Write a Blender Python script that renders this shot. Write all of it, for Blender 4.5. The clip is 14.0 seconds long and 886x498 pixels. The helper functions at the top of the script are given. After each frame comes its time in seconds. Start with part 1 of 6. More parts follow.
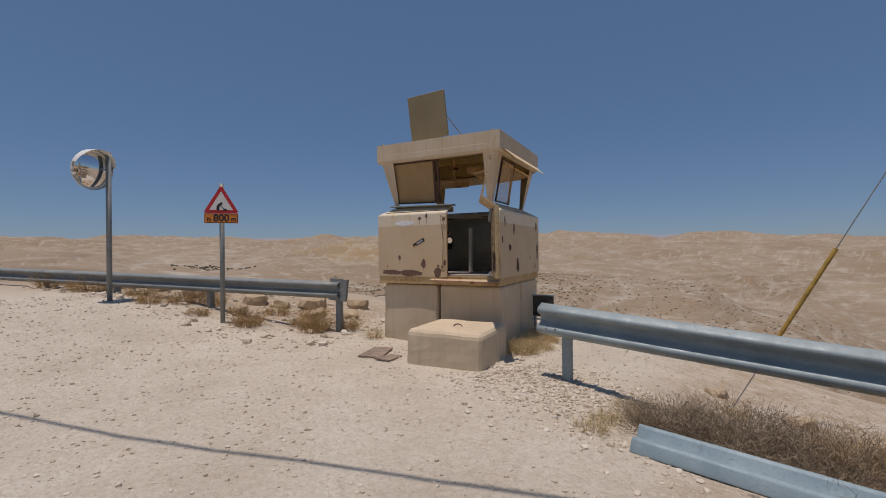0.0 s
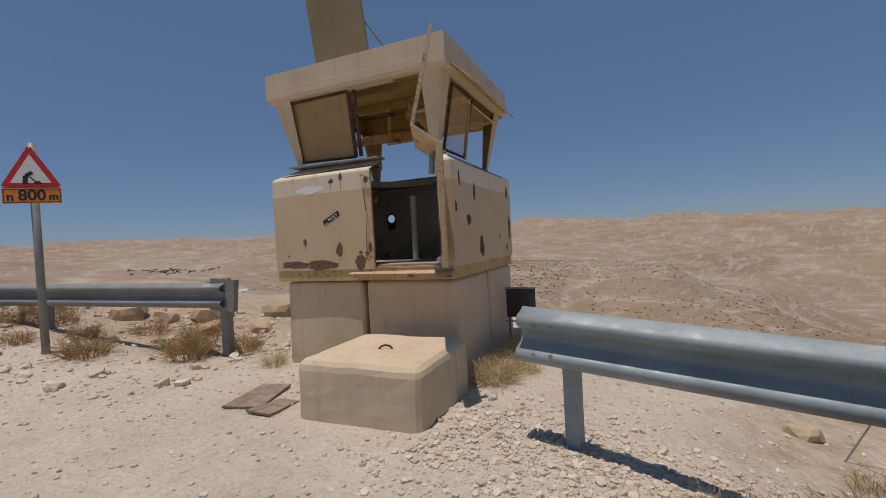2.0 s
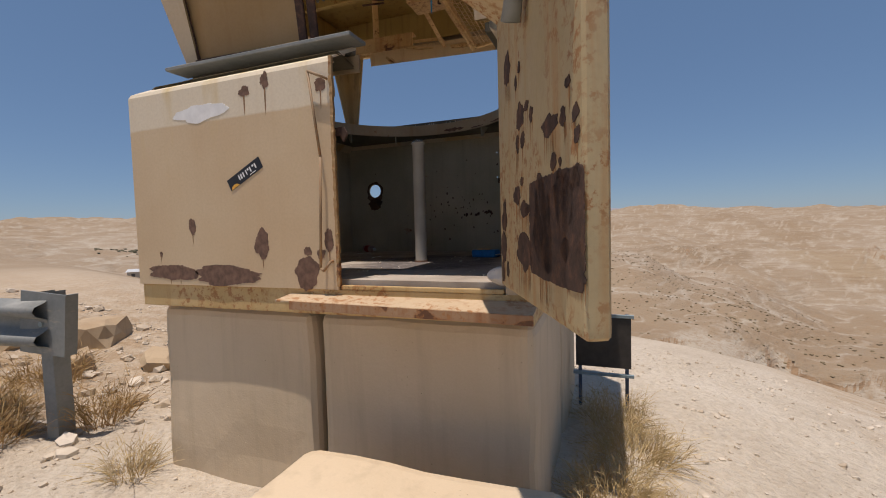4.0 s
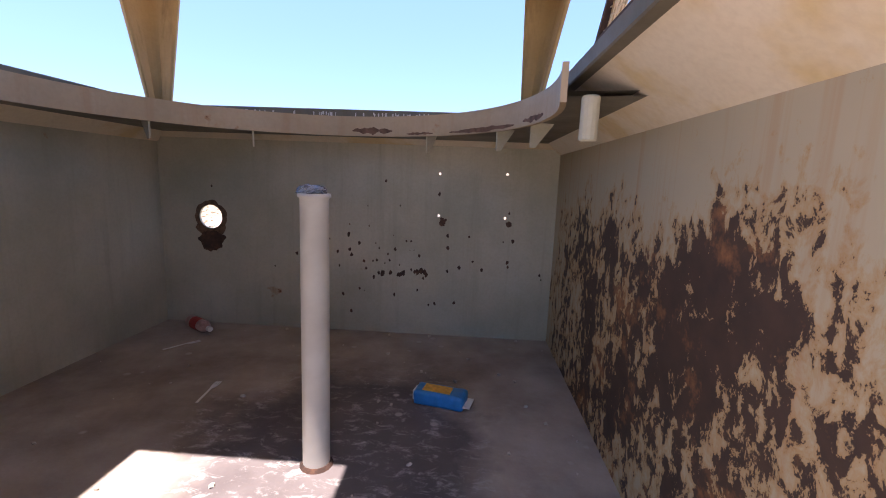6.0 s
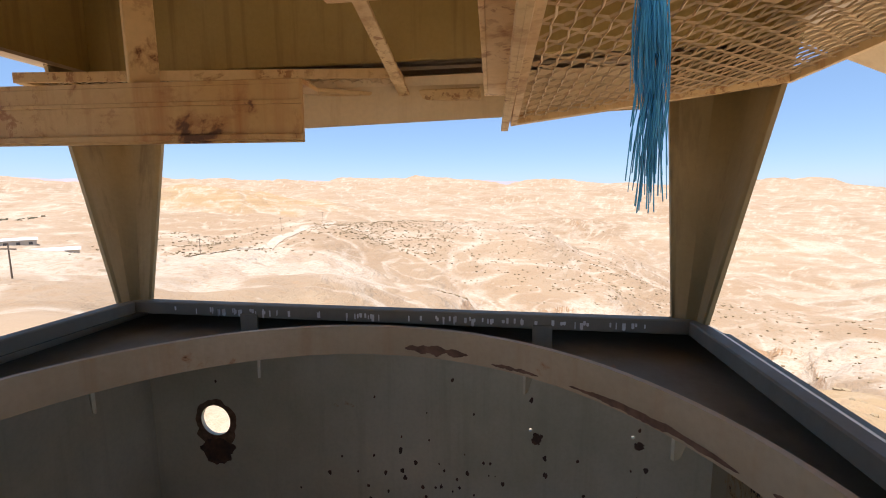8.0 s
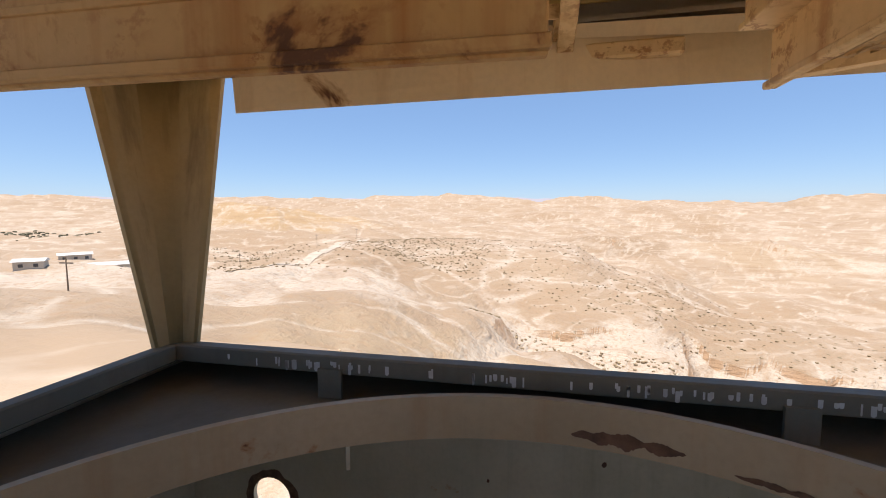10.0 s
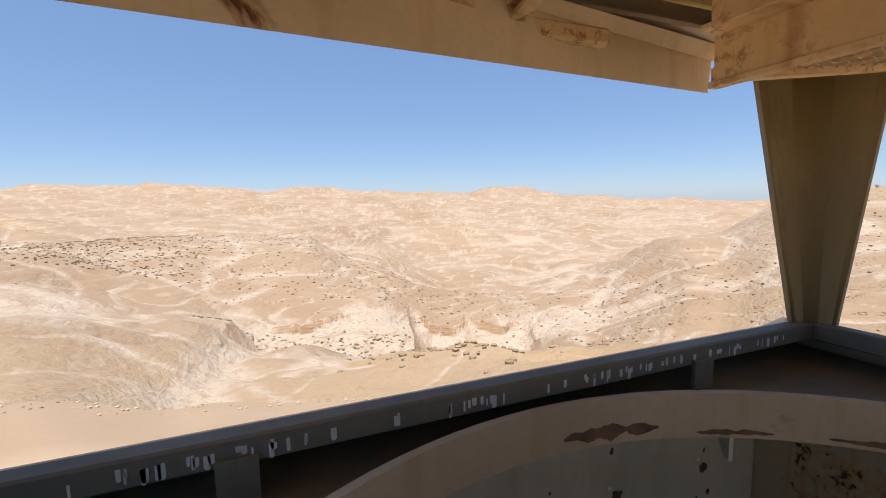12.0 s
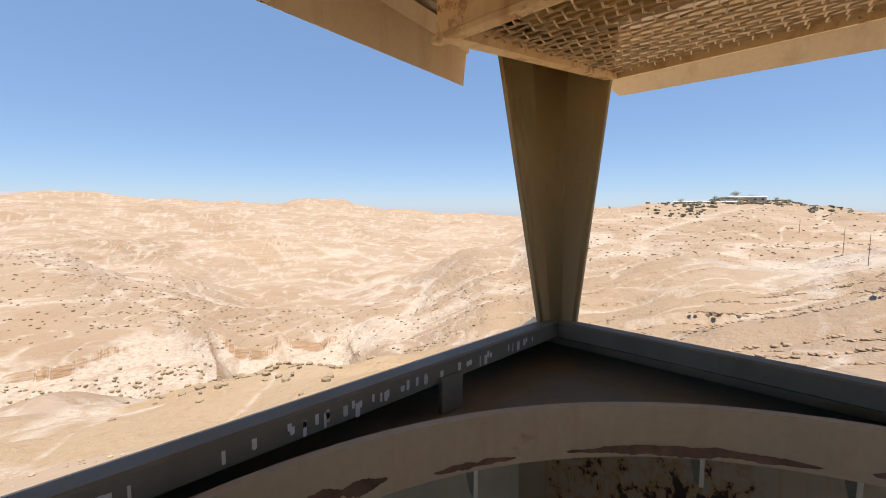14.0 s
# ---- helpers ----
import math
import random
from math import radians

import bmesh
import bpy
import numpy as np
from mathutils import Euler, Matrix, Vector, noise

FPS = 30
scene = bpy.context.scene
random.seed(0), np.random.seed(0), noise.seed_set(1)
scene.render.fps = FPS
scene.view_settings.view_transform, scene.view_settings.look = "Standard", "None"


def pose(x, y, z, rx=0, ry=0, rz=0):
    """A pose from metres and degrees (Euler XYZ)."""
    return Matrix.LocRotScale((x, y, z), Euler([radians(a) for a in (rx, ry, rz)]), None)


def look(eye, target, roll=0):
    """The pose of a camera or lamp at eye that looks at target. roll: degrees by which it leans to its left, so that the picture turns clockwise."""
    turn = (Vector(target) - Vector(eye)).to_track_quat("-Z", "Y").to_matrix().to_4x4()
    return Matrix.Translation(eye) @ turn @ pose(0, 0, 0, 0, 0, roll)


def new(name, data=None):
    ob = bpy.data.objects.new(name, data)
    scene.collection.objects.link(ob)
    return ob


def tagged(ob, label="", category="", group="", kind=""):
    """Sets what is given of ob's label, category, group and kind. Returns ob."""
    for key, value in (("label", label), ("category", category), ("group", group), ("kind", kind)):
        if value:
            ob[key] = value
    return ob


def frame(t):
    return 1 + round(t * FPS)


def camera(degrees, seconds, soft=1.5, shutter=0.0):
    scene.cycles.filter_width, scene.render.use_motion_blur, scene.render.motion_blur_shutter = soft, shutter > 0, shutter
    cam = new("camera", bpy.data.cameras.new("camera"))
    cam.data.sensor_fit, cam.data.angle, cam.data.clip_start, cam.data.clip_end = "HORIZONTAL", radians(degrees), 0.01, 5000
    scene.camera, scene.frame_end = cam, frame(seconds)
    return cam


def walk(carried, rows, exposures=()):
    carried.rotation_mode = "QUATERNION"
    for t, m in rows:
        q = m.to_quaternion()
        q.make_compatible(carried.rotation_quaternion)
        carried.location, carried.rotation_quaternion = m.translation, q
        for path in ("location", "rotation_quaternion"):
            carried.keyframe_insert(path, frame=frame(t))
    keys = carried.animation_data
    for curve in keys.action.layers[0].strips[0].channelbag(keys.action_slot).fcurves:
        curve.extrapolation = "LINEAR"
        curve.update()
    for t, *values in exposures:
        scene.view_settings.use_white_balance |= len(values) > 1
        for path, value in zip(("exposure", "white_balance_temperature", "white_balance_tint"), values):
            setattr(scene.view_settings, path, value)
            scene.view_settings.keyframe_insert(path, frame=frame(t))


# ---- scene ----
cam = camera(91.2, 14.0, soft=1.0)
PATH = [
    (0, (3.57, -7.857, 1.599), (2.657, -6.078, 1.601), -0.6),
    (0.5, (3.36, -7.337, 1.518), (2.542, -5.513, 1.462), -3.2),
    (1, (3.08, -6.741, 1.466), (2.21, -4.94, 1.497), -2.8),
    (1.5, (2.937, -6.043, 1.42), (2.098, -4.229, 1.344), -1.3),
    (2, (2.864, -5.343, 1.403), (2.069, -3.509, 1.361), -3.1),
    (2.2, (2.854, -5.056, 1.354), (2.114, -3.199, 1.31), -1.9),
    (4.3, (1.21, -2.673, 1.463), (0.509, -0.806, 1.318), -1.5),
    (4.5, (1.062, -2.441, 1.532), (0.469, -0.542, 1.331), -0.9),
    (5, (0.792, -1.865, 1.521), (0.272, 0.06, 1.363), -4.4),
    (5.5, (0.672, -1.642, 1.908), (0.221, 0.276, 1.567), -2.0),
    (6, (0.649, -1.365, 2.065), (0.544, 0.608, 1.752), 2.2),
    (6.5, (0.473, -0.918, 2.066), (0.232, 1.043, 1.754), 0.9),
    (7, (0.444, -0.682, 2.499), (0.109, 1.265, 2.189), -2.1),
    (7.5, (0.382, -0.566, 2.665), (0.091, 1.389, 2.358), -0.6),
    (8, (0.391, -0.516, 2.769), (0.096, 1.445, 2.513), -0.3),
    (8.5, (0.39, -0.52, 2.779), (0.063, 1.438, 2.536), -0.4),
    (9, (0.382, -0.439, 2.769), (-0.014, 1.515, 2.609), -0.3),
    (9.2, (0.357, -0.392, 2.765), (-0.098, 1.549, 2.606), -0.2),
    (11.3, (-0.520, 0.220, 2.705), (-0.697, 2.202, 2.506), -1.3),
    (11.5, (-0.455, 0.190, 2.712), (-0.341, 2.177, 2.510), -1.8),
    (12, (-0.414, 0.133, 2.742), (0.321, 1.979, 2.510), -1.0),
    (12.5, (-0.348, 0.029, 2.753), (0.849, 1.621, 2.568), -0.0),
    (13, (-0.356, -0.032, 2.763), (1.006, 1.422, 2.583), -0.3),
    (13.5, (-0.316, 0.020, 2.740), (1.089, 1.434, 2.562), -0.3),
    (14, (-0.108, 0.241, 2.687), (1.317, 1.633, 2.508), 0.3),
]
walk(cam, [(t, look(eye, target, roll)) for t, eye, target, roll in PATH],
     exposures=[(0, -0.51, 6500, 14), (2.2, -0.49, 6600, 14), (4.3, 0.15, 6850, 14), (4.6, 0.42, 6850, 14), (5.0, 0.70, 6400, 14), (5.5, 1.32, 6300, 15), (6.0, 2.0, 6450, 26), (6.5, 2.32, 6350, 26),
                (7.0, 1.3, 6600, 18), (7.5, 1.08, 6750, 15), (9.2, 1.02, 6700, 14), (11.3, 0.78, 6750, 14), (14, 0.86, 6850, 14)])

# ---- light ----
SUN = Vector((-0.05, -0.14, 1.0)).normalized()
world = bpy.data.worlds.new("sky")
scene.world = world
world.use_nodes = True
wn, wl = world.node_tree.nodes, world.node_tree.links
sky = wn.new("ShaderNodeTexSky")
sky.sky_type, sky.sun_disc = "NISHITA", False
sky.sun_elevation = math.asin(SUN.z)
sky.sun_rotation = math.atan2(SUN.x, SUN.y)
sky.altitude, sky.air_density, sky.dust_density, sky.ozone_density = 1800, 1.0, 0.9, 4.0
wn["Background"].inputs["Strength"].default_value = 0.091
haze = wn.new("ShaderNodeMix")
haze.data_type = "RGBA"
haze.inputs[0].default_value = 0.5
haze.inputs[7].default_value = (1.4, 2.68, 4.85, 1)
wl.new(sky.outputs[0], haze.inputs[6])
wl.new(haze.outputs[2], wn["Background"].inputs["Color"])
sun = new("sun", bpy.data.lights.new("sun", "SUN"))
sun.data.energy, sun.data.angle, sun.data.color = 4.4, radians(0.5), (1.0, 0.915, 0.83)
sun.matrix_world = look((0, 0, 30), Vector((0, 0, 30)) - SUN)


# ---- materials ----
class Nodes:
    """A small writer of node materials."""

    def __init__(self, name, rough=0.7, metal=0.0):
        self.m = bpy.data.materials.new(name)
        self.m.use_nodes = True
        self.t = self.m.node_tree
        self.b = self.t.nodes["Principled BSDF"]
        self.b.inputs["Roughness"].default_value = rough
        self.b.inputs["Metallic"].default_value = metal
        self.co = self.t.nodes.new("ShaderNodeTexCoord").outputs["Object"]

    def link(self, a, b):
        self.t.links.new(a, b)

    def world_co(self):
        self.co = self.t.nodes.new("ShaderNodeNewGeometry").outputs["Position"]
        return self

    def stretch(self, x, y, z):
        n = self.t.nodes.new("ShaderNodeMapping")
        n.inputs["Scale"].default_value = (x, y, z)
        self.link(self.co, n.inputs["Vector"])
        return n.outputs[0]

    def noise(self, scale, detail=4, rough=0.55, co=None, warp=0.0):
        n = self.t.nodes.new("ShaderNodeTexNoise")
        n.inputs["Scale"].default_value = scale
        n.inputs["Detail"].default_value = detail
        n.inputs["Roughness"].default_value = rough
        n.inputs["Distortion"].default_value = warp
        self.link(co or self.co, n.inputs["Vector"])
        return n.outputs["Fac"]

    def cells(self, scale, co=None, feature="F1", out="Distance"):
        n = self.t.nodes.new("ShaderNodeTexVoronoi")
        n.feature = feature
        n.inputs["Scale"].default_value = scale
        self.link(co or self.co, n.inputs["Vector"])
        return n.outputs[out]

    def ramp(self, fac, *stops):
        n = self.t.nodes.new("ShaderNodeValToRGB")
        e = n.color_ramp.elements
        while len(e) < len(stops):
            e.new(0.5)
        for s, (p, c) in zip(e, stops):
            s.position = p
            s.color = (c, c, c, 1) if isinstance(c, (int, float)) else (*c, 1)
        self.link(fac, n.inputs["Fac"])
        return n.outputs["Color"]

    def math(self, op, a, b=None):
        n = self.t.nodes.new("ShaderNodeMath")
        n.operation = op
        for k, v in enumerate((a, b)):
            if v is None:
                continue
            if isinstance(v, (int, float)):
                n.inputs[k].default_value = v
            else:
                self.link(v, n.inputs[k])
        return n.outputs[0]

    def mix(self, fac, a, b, kind="MIX"):
        n = self.t.nodes.new("ShaderNodeMix")
        n.data_type, n.blend_type = "RGBA", kind
        for k, v in ((0, fac), (6, a), (7, b)):
            if isinstance(v, (int, float)):
                n.inputs[k].default_value = v
            elif isinstance(v, tuple):
                n.inputs[k].default_value = (*v, 1)
            else:
                self.link(v, n.inputs[k])
        return n.outputs[2]

    def axis(self, which, co=None):
        n = self.t.nodes.new("ShaderNodeSeparateXYZ")
        self.link(co or self.co, n.inputs[0])
        return n.outputs[which]

    def colour(self, c):
        self.link(c, self.b.inputs["Base Color"])
        return self

    def rough(self, c):
        self.link(c, self.b.inputs["Roughness"])
        return self

    def bump(self, h, strength=0.3, dist=0.01):
        n = self.t.nodes.new("ShaderNodeBump")
        n.inputs["Strength"].default_value = strength
        n.inputs["Distance"].default_value = dist
        self.link(h, n.inputs["Height"])
        self.link(n.outputs[0], self.b.inputs["Normal"])
        return self


def steel_paint(name, base, faded, rust=0.5, streak=0.5, cream=None, run=None):
    """Old brushed paint on plate steel: faded areas, rust in specks and blotches, run-down stains."""
    n = Nodes(name, 0.6).world_co()
    c = n.mix(n.ramp(n.noise(1.7, 5), (0.35, 0.0), (0.7, 1.0)), base, faded)
    if cream:
        high = n.math("ADD", n.axis(2), n.math("MULTIPLY", n.noise(9, 2), 0.012))
        c = n.mix(n.ramp(n.math("SUBTRACT", high, cream[0] - 0.5), (0.5, 0.0), (0.512, 1.0)), c, cream[1])
        stain = n.math("MULTIPLY", n.ramp(n.noise(1.0, 4, 0.55, n.stretch(4.2, 4.2, 0.9)), (0.53, 0.0), (0.64, 0.6)), n.ramp(n.math("SUBTRACT", n.axis(2), 1.6), (0.20, 0.0), (0.55, 1.0)))
        c = n.mix(stain, c, (0.60, 0.43, 0.15))
    runs = n.noise(1.0, 5, 0.6, n.stretch(16, 16, 0.9))
    c = n.mix(n.math("MULTIPLY", n.ramp(runs, (0.52, 0.0), (0.78, 1.0)), streak), c, run or tuple(v * k for v, k in zip(base, (0.82, 0.68, 0.48))))
    fine = n.noise(70, 3)
    c = n.mix(n.math("MULTIPLY", n.ramp(fine, (0.4, 0.0), (0.75, 1.0)), 0.16), c, tuple(v * 0.6 for v in base))
    blot = n.noise(5.5, 6, 0.62, warp=0.4)
    edge = n.ramp(blot, (0.80 - 0.16 * rust, 0.0), (0.86 - 0.16 * rust, 1.0))
    core = n.ramp(blot, (0.84 - 0.16 * rust, 0.0), (0.87 - 0.16 * rust, 1.0))
    c = n.mix(n.math("MULTIPLY", edge, 0.8), c, (0.33, 0.14, 0.045))
    c = n.mix(core, c, n.mix(n.noise(30, 3), (0.075, 0.036, 0.022), (0.2, 0.085, 0.035)))
    if rust > 0.85:
        spots = n.math("MULTIPLY", n.ramp(n.noise(30, 7, 0.7, warp=0.2), (0.52, 0.0), (0.58, 1.0)), n.ramp(n.noise(2.9, 4), (0.44, 0.0), (0.56, 1.0)))
        c = n.mix(n.math("MULTIPLY", spots, 0.85), c, n.mix(n.noise(50, 3), (0.24, 0.095, 0.03), (0.44, 0.20, 0.065)))
    n.colour(c).rough(n.ramp(blot, (0.3, 0.52), (0.75, 0.85)))
    n.bump(n.math("ADD", n.math("MULTIPLY", blot, 0.7), n.math("MULTIPLY", fine, 0.2)), 0.35, 0.006)
    return n.m


TAN = steel_paint("tan_paint", (0.58, 0.43, 0.265), (0.62, 0.485, 0.315), 0.36, 0.12, (2.03, (0.72, 0.63, 0.48)))
TAN_ROOF = steel_paint("tan_roof_paint", (0.55, 0.44, 0.30), (0.62, 0.52, 0.38), 0.5, 0.55)
RUSTY_TAN = steel_paint("rusty_tan_paint", (0.55, 0.42, 0.25), (0.60, 0.49, 0.32), 1.5, 0.9, None, (0.40, 0.2, 0.07))
OLIVE = steel_paint("inner_paint", (0.40, 0.385, 0.285), (0.59, 0.55, 0.43), 0.7, 0.35, None, (0.25, 0.23, 0.155))
# sill colour taken down to near black: the shade below the windows is painted in
SILL_SHADED = steel_paint("sill_shaded_paint", (0.13, 0.118, 0.088), (0.20, 0.18, 0.135), 0.6, 0.4)
LEDGE = steel_paint("ledge_rust", (0.49, 0.36, 0.225), (0.56, 0.44, 0.30), 1.0, 0.7, None, (0.36, 0.15, 0.06))
OCHRE = steel_paint("ochre_paint", (0.50, 0.33, 0.13), (0.58, 0.43, 0.22), 0.95, 0.8)


def burnt_paint():
    """Cream paint flaked away over brown bare steel."""
    n = Nodes("burnt_paint", 0.75).world_co()
    tall = n.stretch(1, 1, 0.75)
    big = n.noise(2.6, 3, 0.5, tall)
    mid = n.noise(24, 10, 0.70, tall, 0.3)
    s = n.math("ADD", n.math("MULTIPLY", big, 0.70), n.math("MULTIPLY", mid, 0.95))
    s = n.math("ADD", s, n.ramp(n.math("MULTIPLY", n.axis(2), 0.4), (0.60, 0.05), (0.88, -0.0)))
    s = n.math("ADD", s, n.ramp(n.math("ADD", n.math("MULTIPLY", n.axis(1), 0.4), 0.5), (0.25, 0.05), (0.58, 0.01), (0.80, 0.015)))
    s = n.math("SUBTRACT", s, n.ramp(n.math("MULTIPLY", n.axis(2), 0.4), (0.75, 0.0), (0.86, 0.2)))
    s = n.math("SUBTRACT", s, n.ramp(n.math("ADD", n.math("MULTIPLY", n.axis(1), 0.4), 0.5), (0.74, 0.0), (0.90, 0.14)))
    bare = n.ramp(s, (0.862, 0.0), (0.872, 1.0))
    tint = n.ramp(s, (0.75, 0.0), (0.87, 1.0))
    c = n.mix(tint, n.mix(n.noise(3, 4), (0.42, 0.355, 0.235), (0.50, 0.41, 0.26)), (0.44, 0.27, 0.11))
    c = n.mix(n.math("MULTIPLY", n.ramp(n.noise(1, 4, 0.6, n.stretch(22, 22, 0.8)), (0.55, 0.0), (0.75, 1.0)), 0.5), c, (0.42, 0.20, 0.07))
    raw = n.mix(n.noise(14, 4), (0.030, 0.020, 0.015), (0.10, 0.055, 0.033))
    raw = n.mix(n.ramp(n.noise(5, 6, 0.7), (0.56, 0.0), (0.68, 0.9)), raw, (0.34, 0.145, 0.05))
    c = n.mix(bare, c, raw)
    n.colour(c).bump(bare, 0.4, -0.004)
    return n.m


BURNT = burnt_paint()


def rust_metal():
    n = Nodes("bare_rust", 0.85).world_co()
    n.colour(n.ramp(n.noise(22, 6, 0.65), (0.3, (0.034, 0.020, 0.015)), (0.52, (0.075, 0.040, 0.027)), (0.75, (0.17, 0.08, 0.042))))
    return n.bump(n.noise(60, 4), 0.5, 0.003).m


RUST = rust_metal()


def cabin_floor_mat():
    """Dusty plate: brown film, a dark oily stain about the middle, white scuffs and crusts."""
    n = Nodes("dusty_floor_plate", 0.8).world_co()
    c = n.ramp(n.noise(2.2, 6, 0.62), (0.3, (0.22, 0.182, 0.148)), (0.5, (0.37, 0.32, 0.268)), (0.72, (0.52, 0.465, 0.40)))
    d = n.t.nodes.new("ShaderNodeVectorMath")
    d.operation = "DISTANCE"
    n.link(n.stretch(1, 0.8, 0), d.inputs[0])
    d.inputs[1].default_value = (0.26, -0.06, 0)
    s = n.math("ADD", d.outputs["Value"], n.math("MULTIPLY", n.noise(3.2, 6, 0.6), 0.7))
    oil = n.ramp(s, (0.74, 1.0), (0.93, 0.0))
    c = n.mix(n.math("MULTIPLY", oil, 0.85), c, n.mix(n.noise(9, 4), (0.045, 0.040, 0.045), (0.13, 0.115, 0.12)))
    scuff = n.ramp(n.noise(17, 9, 0.78, n.stretch(0.8, 1.3, 1), 0.5), (0.52, 0.0), (0.66, 0.75))
    zone = n.math("ADD", n.math("MULTIPLY", n.ramp(s, (0.86, 1.0), (1.05, 0.0)), 0.8), 0.15)
    c = n.mix(n.math("MULTIPLY", n.math("MULTIPLY", scuff, zone), n.ramp(n.noise(1.9, 4), (0.40, 0.25), (0.56, 1.0))), c, (0.62, 0.60, 0.56))
    drops = n.math("MULTIPLY", n.ramp(n.cells(9), (0.10, 1.0), (0.16, 0.0)), n.ramp(n.noise(2.4, 3), (0.50, 0.0), (0.56, 1.0)))
    c = n.mix(n.math("MULTIPLY", drops, 0.7), c, (0.55, 0.52, 0.47))
    return n.colour(c).rough(n.ramp(s, (0.6, 0.55), (0.85, 0.9))).bump(n.noise(40, 4), 0.4, 0.004).m


def concrete(name, a, b):
    n = Nodes(name, 0.9).world_co()
    c = n.mix(n.ramp(n.noise(1.6, 5), (0.3, 0.0), (0.7, 1.0)), a, b)
    c = n.mix(n.math("MULTIPLY", n.ramp(n.noise(1, 4, 0.6, n.stretch(9, 9, 0.7)), (0.5, 0.0), (0.75, 1.0)), 0.45), c, tuple(v * 0.66 for v in a))
    pits = n.ramp(n.cells(26), (0.03, 1.0), (0.09, 0.0))
    pits = n.math("MULTIPLY", pits, n.ramp(n.noise(12, 2), (0.55, 0.0), (0.6, 1.0)))
    c = n.mix(n.math("MULTIPLY", pits, 0.6), c, tuple(v * 0.45 for v in a))
    fine = n.noise(90, 3)
    c = n.mix(n.math("MULTIPLY", fine, 0.25), c, tuple(v * 0.75 for v in a))
    h = n.math("SUBTRACT", n.math("ADD", n.noise(7, 5), n.math("MULTIPLY", fine, 0.2)), pits)
    return n.colour(c).bump(h, 0.45, 0.01).m


CONCRETE = concrete("concrete", (0.56, 0.445, 0.30), (0.64, 0.52, 0.37))
FLOOR = cabin_floor_mat()


def zinc(name, a, b, rough=0.42):
    n = Nodes(name, rough, 0.06).world_co()
    c = n.mix(n.ramp(n.noise(3, 5), (0.35, 0.0), (0.7, 1.0)), a, b)
    c = n.mix(n.math("MULTIPLY", n.ramp(n.noise(40, 3), (0.45, 0.0), (0.7, 1.0)), 0.3), c, tuple(v * 0.7 for v in a))
    c = n.mix(n.ramp(n.noise(6, 5, 0.6, n.stretch(1, 1, 3)), (0.62, 0.0), (0.78, 0.6)), c, (0.5, 0.43, 0.33))
    return n.colour(c).rough(n.ramp(n.noise(9, 4), (0.3, rough - 0.08), (0.7, rough + 0.2))).bump(n.noise(25, 3), 0.12, 0.003).m


ZINC = zinc("galvanised_steel", (0.235, 0.285, 0.295), (0.32, 0.375, 0.38), 0.5)
ZINC_DARK = zinc("weathered_zinc", (0.20, 0.215, 0.21), (0.27, 0.28, 0.27), 0.55)
ZINC_BLUE = zinc("bluish_zinc", (0.22, 0.295, 0.33), (0.31, 0.385, 0.41), 0.6)


def plain(name, c, rough=0.6, metal=0.0, vary=0.25, scale=18):
    n = Nodes(name, rough, metal)
    f = n.noise(scale, 4)
    n.colour(n.mix(n.ramp(f, (0.3, 0.0), (0.7, 1.0)), tuple(v * (1 - vary) for v in c), tuple(min(1, v * (1 + vary * 0.6)) for v in c)))
    return n.bump(f, 0.15, 0.003).m


